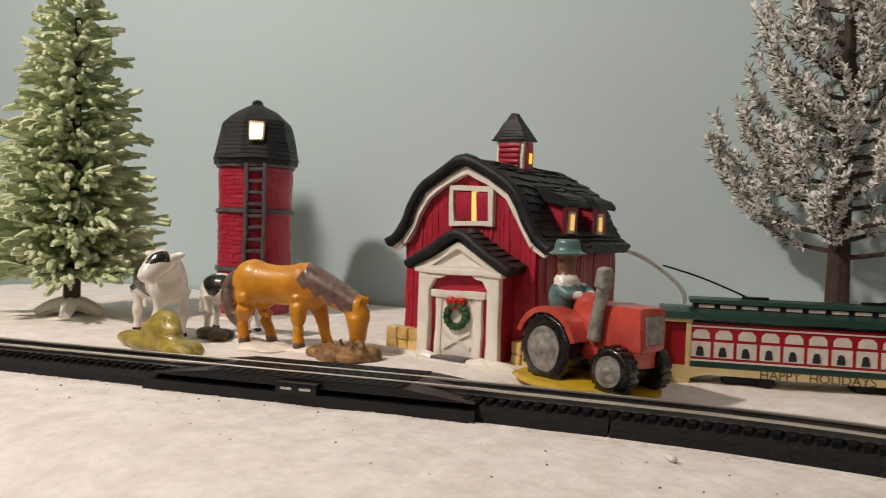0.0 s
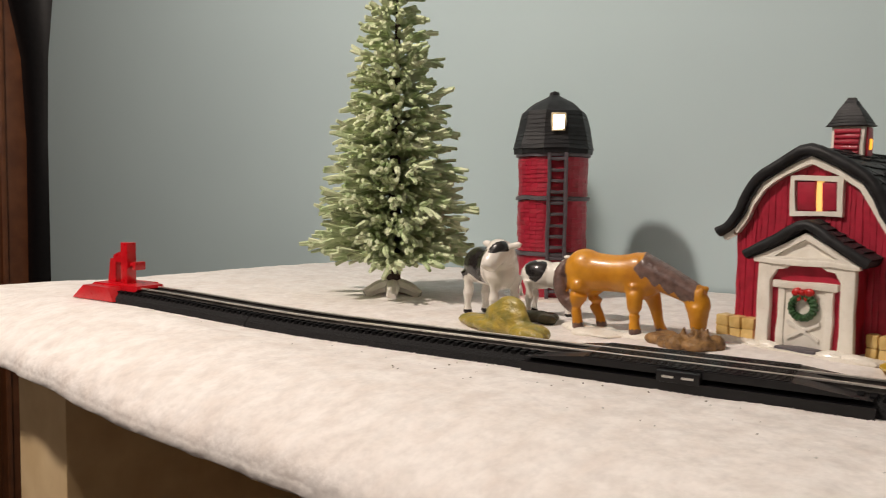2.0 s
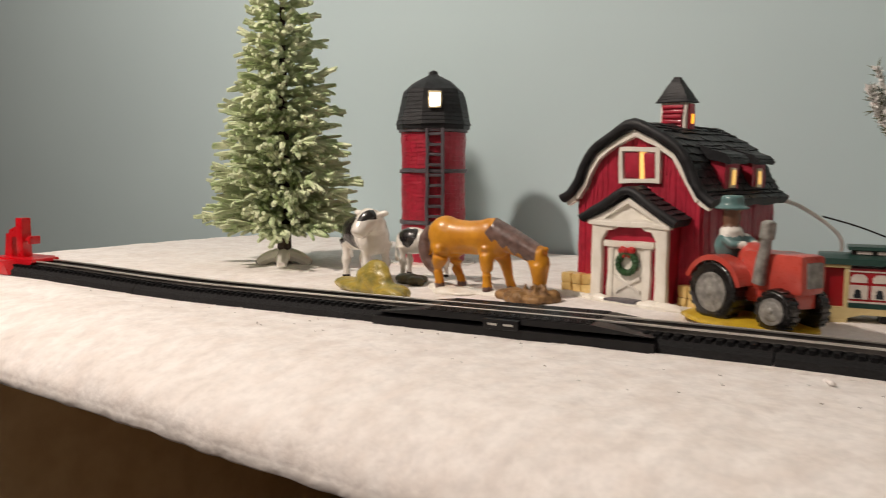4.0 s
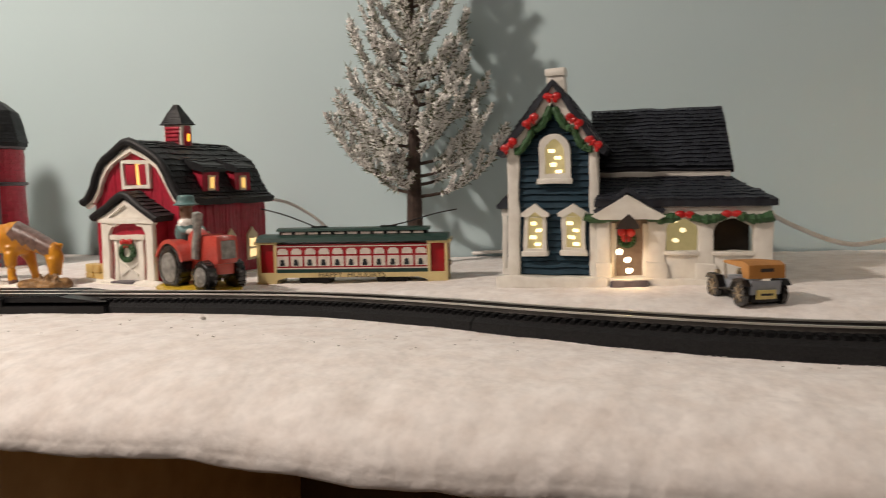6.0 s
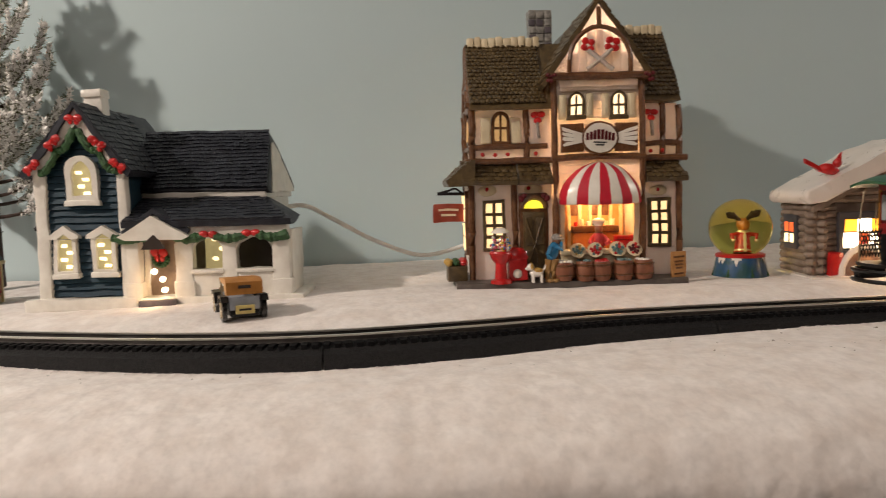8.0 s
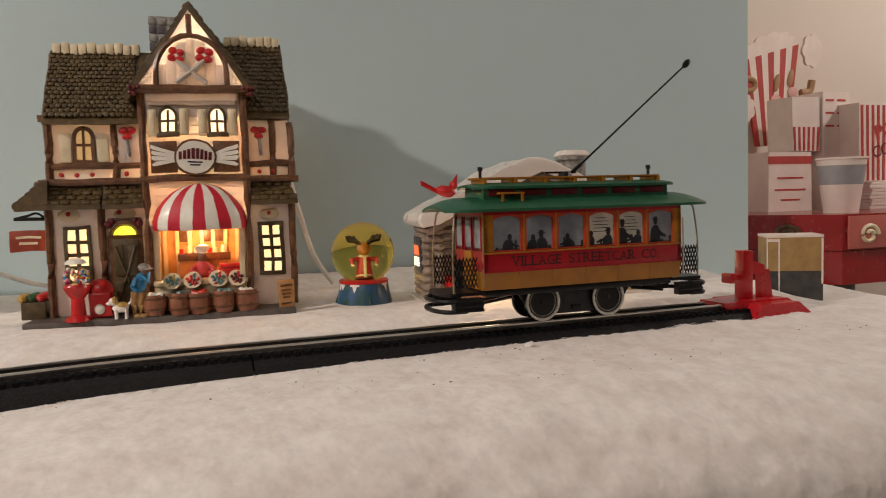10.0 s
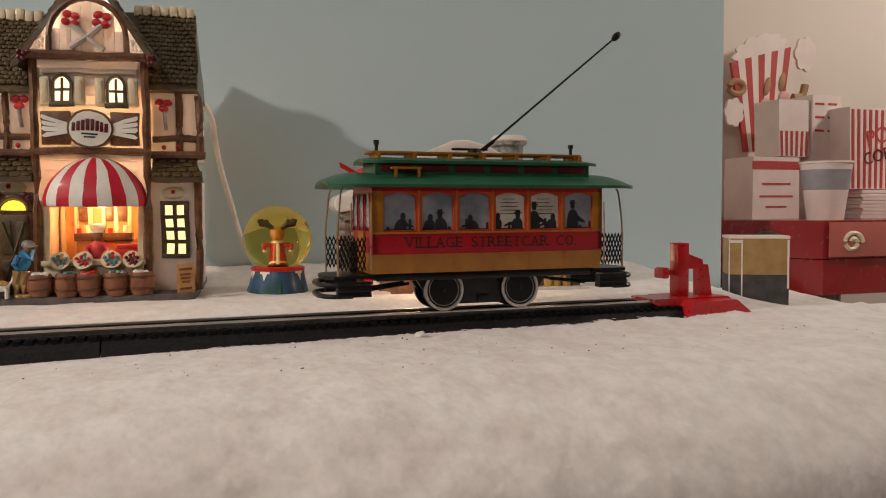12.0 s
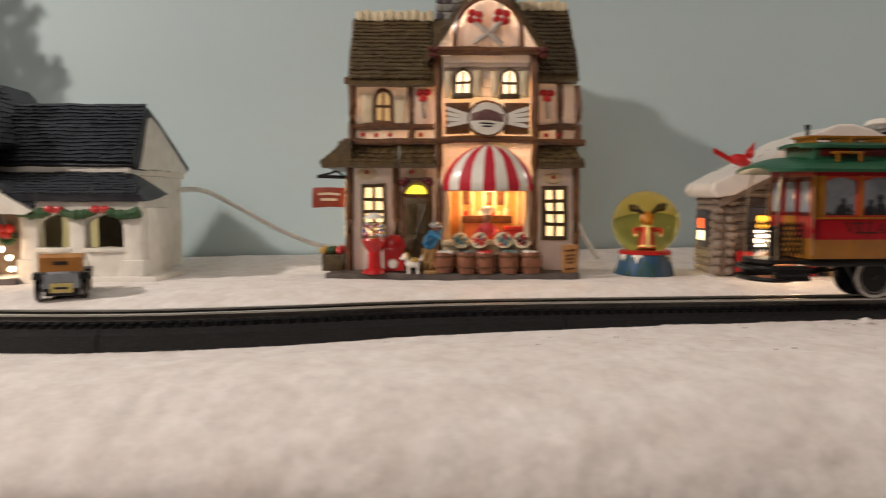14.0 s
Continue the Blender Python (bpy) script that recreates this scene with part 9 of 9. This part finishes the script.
    part("grey_band", bm, mat("grey_cup_print", (0.36, 0.36, 0.37), (0.3, 0.3, 0.31), 0.6, s=60), cup)
    yb = thing("card_box", 113.7, 49.6, -3.4, -24, "worn yellow and black card box at the table end", "card box")
    bm = B()
    box(bm, -2.6, 0, 0, 2.6, 3.6, 5.0, 0.06)
    part("lower_half", bm, mat("worn_black_card", (0.03, 0.03, 0.032), (0.07, 0.065, 0.06), 0.6, s=80), yb, "worn black lower half")
    bm = B()
    box(bm, -2.6, 0, 5.02, 2.6, 3.6, 8.4, 0.06)
    part("upper_half", bm, mat("worn_yellow_card", (0.42, 0.27, 0.1), (0.32, 0.19, 0.07), 0.6, s=80), yb, "worn yellow upper half")
    bm = B()
    box(bm, -2.65, -0.05, 8.3, 2.65, 3.65, 8.55, 0.05)
    part("lid_edge", bm, CARD, yb, "frayed pale card lid")
    for x0, x1, z0, z1 in ((-2.58, -2.48, 0.5, 8.3), (-1.5, -1.38, 0.2, 8.2), (-2.48, -1.5, 7.9, 8.15), (2.42, 2.58, 3.8, 8.2)):
        bm = B()
        box(bm, x0, -0.07, z0, x1, 0.0, z1)
        part("worn_edge", bm, CARD, yb)


popcorn_corner()


# ---- doorway beside the side wall, and what lies in the bookcase ----
def doorway():
    t = thing("door_casing", -184.0, 59.0, -80, 0, "dark stained wooden door casing beside the black doorway", "door casing")
    bm = B()
    box(bm, -40, 0, 0, -1.5, 6, 230, 0.4)
    part("jamb", bm, REDWOOD, t)
    bm = B()
    box(bm, -3.5, -1.2, 0, 0, 0, 230, 0.3)
    part("stop", bm, REDWOOD, t)


doorway()
# Made-up black upright for the dark region at the left; its nature is unknown.
coat = thing("dark_shape", -186, 69.5, -80, 0, "made-up black shape in the dark gap beside the wall", "coat")
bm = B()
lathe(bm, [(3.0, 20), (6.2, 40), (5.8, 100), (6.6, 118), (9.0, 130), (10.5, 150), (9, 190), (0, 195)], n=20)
part("shape_body", bm, BLACK, coat)


def book(x, y, z, w, h, colour, label):
    t = thing("book", x, y, z, 0, label, "book", "books in the bookcase")
    bm = B()
    box(bm, 0, 0, 0, w, 15, h, 0.15)
    part("cover", bm, colour, t)
    bm = B()
    for q in (0.3, 0.6):
        box(bm, w * 0.25, -0.03, h * q, w * 0.75, 0.01, h * q + 1.2)
    part("spine_bar", bm, CARD_GREY, t)


CARD_GREY = mat("grey_print", (0.3, 0.29, 0.27), None, 0.5, s=60)
for k, (x, w, h) in enumerate(((-27, 3.0, 22), (-23.8, 2.4, 24), (-21.2, 2.6, 21))):
    book(x, 26, -42.2, w, h, BLACK, "black book standing on the bookcase shelf")

# ---- glitter and lint on the batting ----
bm = B()
rnd = random.Random(77)
for k in range(110):
    x = rnd.uniform(-75, 104)
    y = rnd.uniform(20.6, 27)
    r = rnd.uniform(0.02, 0.05)
    z = snow_z(x, y)
    if abs(y - track_y(x)) < 2.9:
        continue
    ball(bm, x, y, z + 0.04, r * 1.6, r, r * 0.6, 6, (0, 0, rnd.uniform(0, 180)))
glit = part("glitter", bm, mat("glitter_flake", (0.9, 0.88, 0.85), None, 0.15, 0.3, s=400), None)
tagged(glit, "scattered bright glitter flakes on the batting", "glitter", kind="stuff")
for x, y in ((-1.9, 27.9), (78.2, 27.6)):
    bm = B()
    for k in range(6):
        ball(bm, rnd.uniform(-0.2, 0.2), rnd.uniform(-0.15, 0.15), rnd.uniform(0, 0.2), 0.16, 0.13, 0.12, 8)
    tuft = moulded("lint_tuft", bm, 0.05, 1, [SNOWM], lambda x, y, z: 0)
    tuft.location = (x * C, y * C, (snow_z(x, y) + 0.05) * C)
    tagged(tuft, "small loose tuft of white batting beside the track", "lint tuft", "lint tufts")


# ---- dust and chaff on the batting ----
bm = B()
rnd = random.Random(51)
for k in range(150):
    x, y = rnd.uniform(-75, 112), rnd.uniform(20.6, 28)
    if abs(y - track_y(x)) < 2.9:
        continue
    r = rnd.uniform(0.02, 0.045)
    ball(bm, x, y, snow_z(x, y) + 0.02, r * 1.5, r, r, 6, (0, 0, rnd.uniform(0, 180)))
chaff = part("chaff", bm, mat("dark_chaff", (0.16, 0.12, 0.09), None, 0.8, s=400), None)
tagged(chaff, "scattered dark specks of dust on the batting", "dust", kind="stuff")

# ---- loose fibres of the batting ----
def fibres(name, count, place, seed, label):
    rnd = random.Random(seed)
    verts, faces = [], []
    for k in range(count):
        p, up = place(rnd)
        n = rnd.uniform(0.2, 0.6)
        d = Vector((rnd.uniform(-1, 1), rnd.uniform(-1, 1), rnd.uniform(-0.35, 0.35)))
        d = (d - up * d.dot(up)).normalized() if d.length > 0.1 else Vector((1, 0, 0))
        side = d.cross(up) * rnd.uniform(0.012, 0.024)
        lift = rnd.uniform(0.01, 0.07)
        curl = side.normalized() * rnd.uniform(-0.35, 0.35)
        b = len(verts)
        for i in range(4):
            f = i / 3
            c = p + d * (n * f) + curl * (n * f * f) + up * (lift * math.sin(math.pi * (0.1 + 0.8 * f)))
            verts += [tuple(c + side), tuple(c - side), tuple(c + up * 0.02)]
        for i in range(3):
            q = b + 3 * i
            faces += [(q, q + 3, q + 5, q + 2), (q + 1, q + 2, q + 5, q + 4)]
    tagged(raw(name, verts, faces, SNOWM, None, smooth=60), label, "fibres", kind="stuff")


def beside_track(rnd):
    x = rnd.uniform(-68, 104)
    s = -1 if rnd.random() < 0.75 else 1
    y = track_y(x) + s * (2.42 + abs(rnd.gauss(0, 0.22)))
    return Vector((x, y, snow_z(x, y) - 0.03)), Vector((0, 0, 1))


fibres("track_side_fibre", 7000, beside_track, 4, "loose white batting fibres clinging to the roadbed")
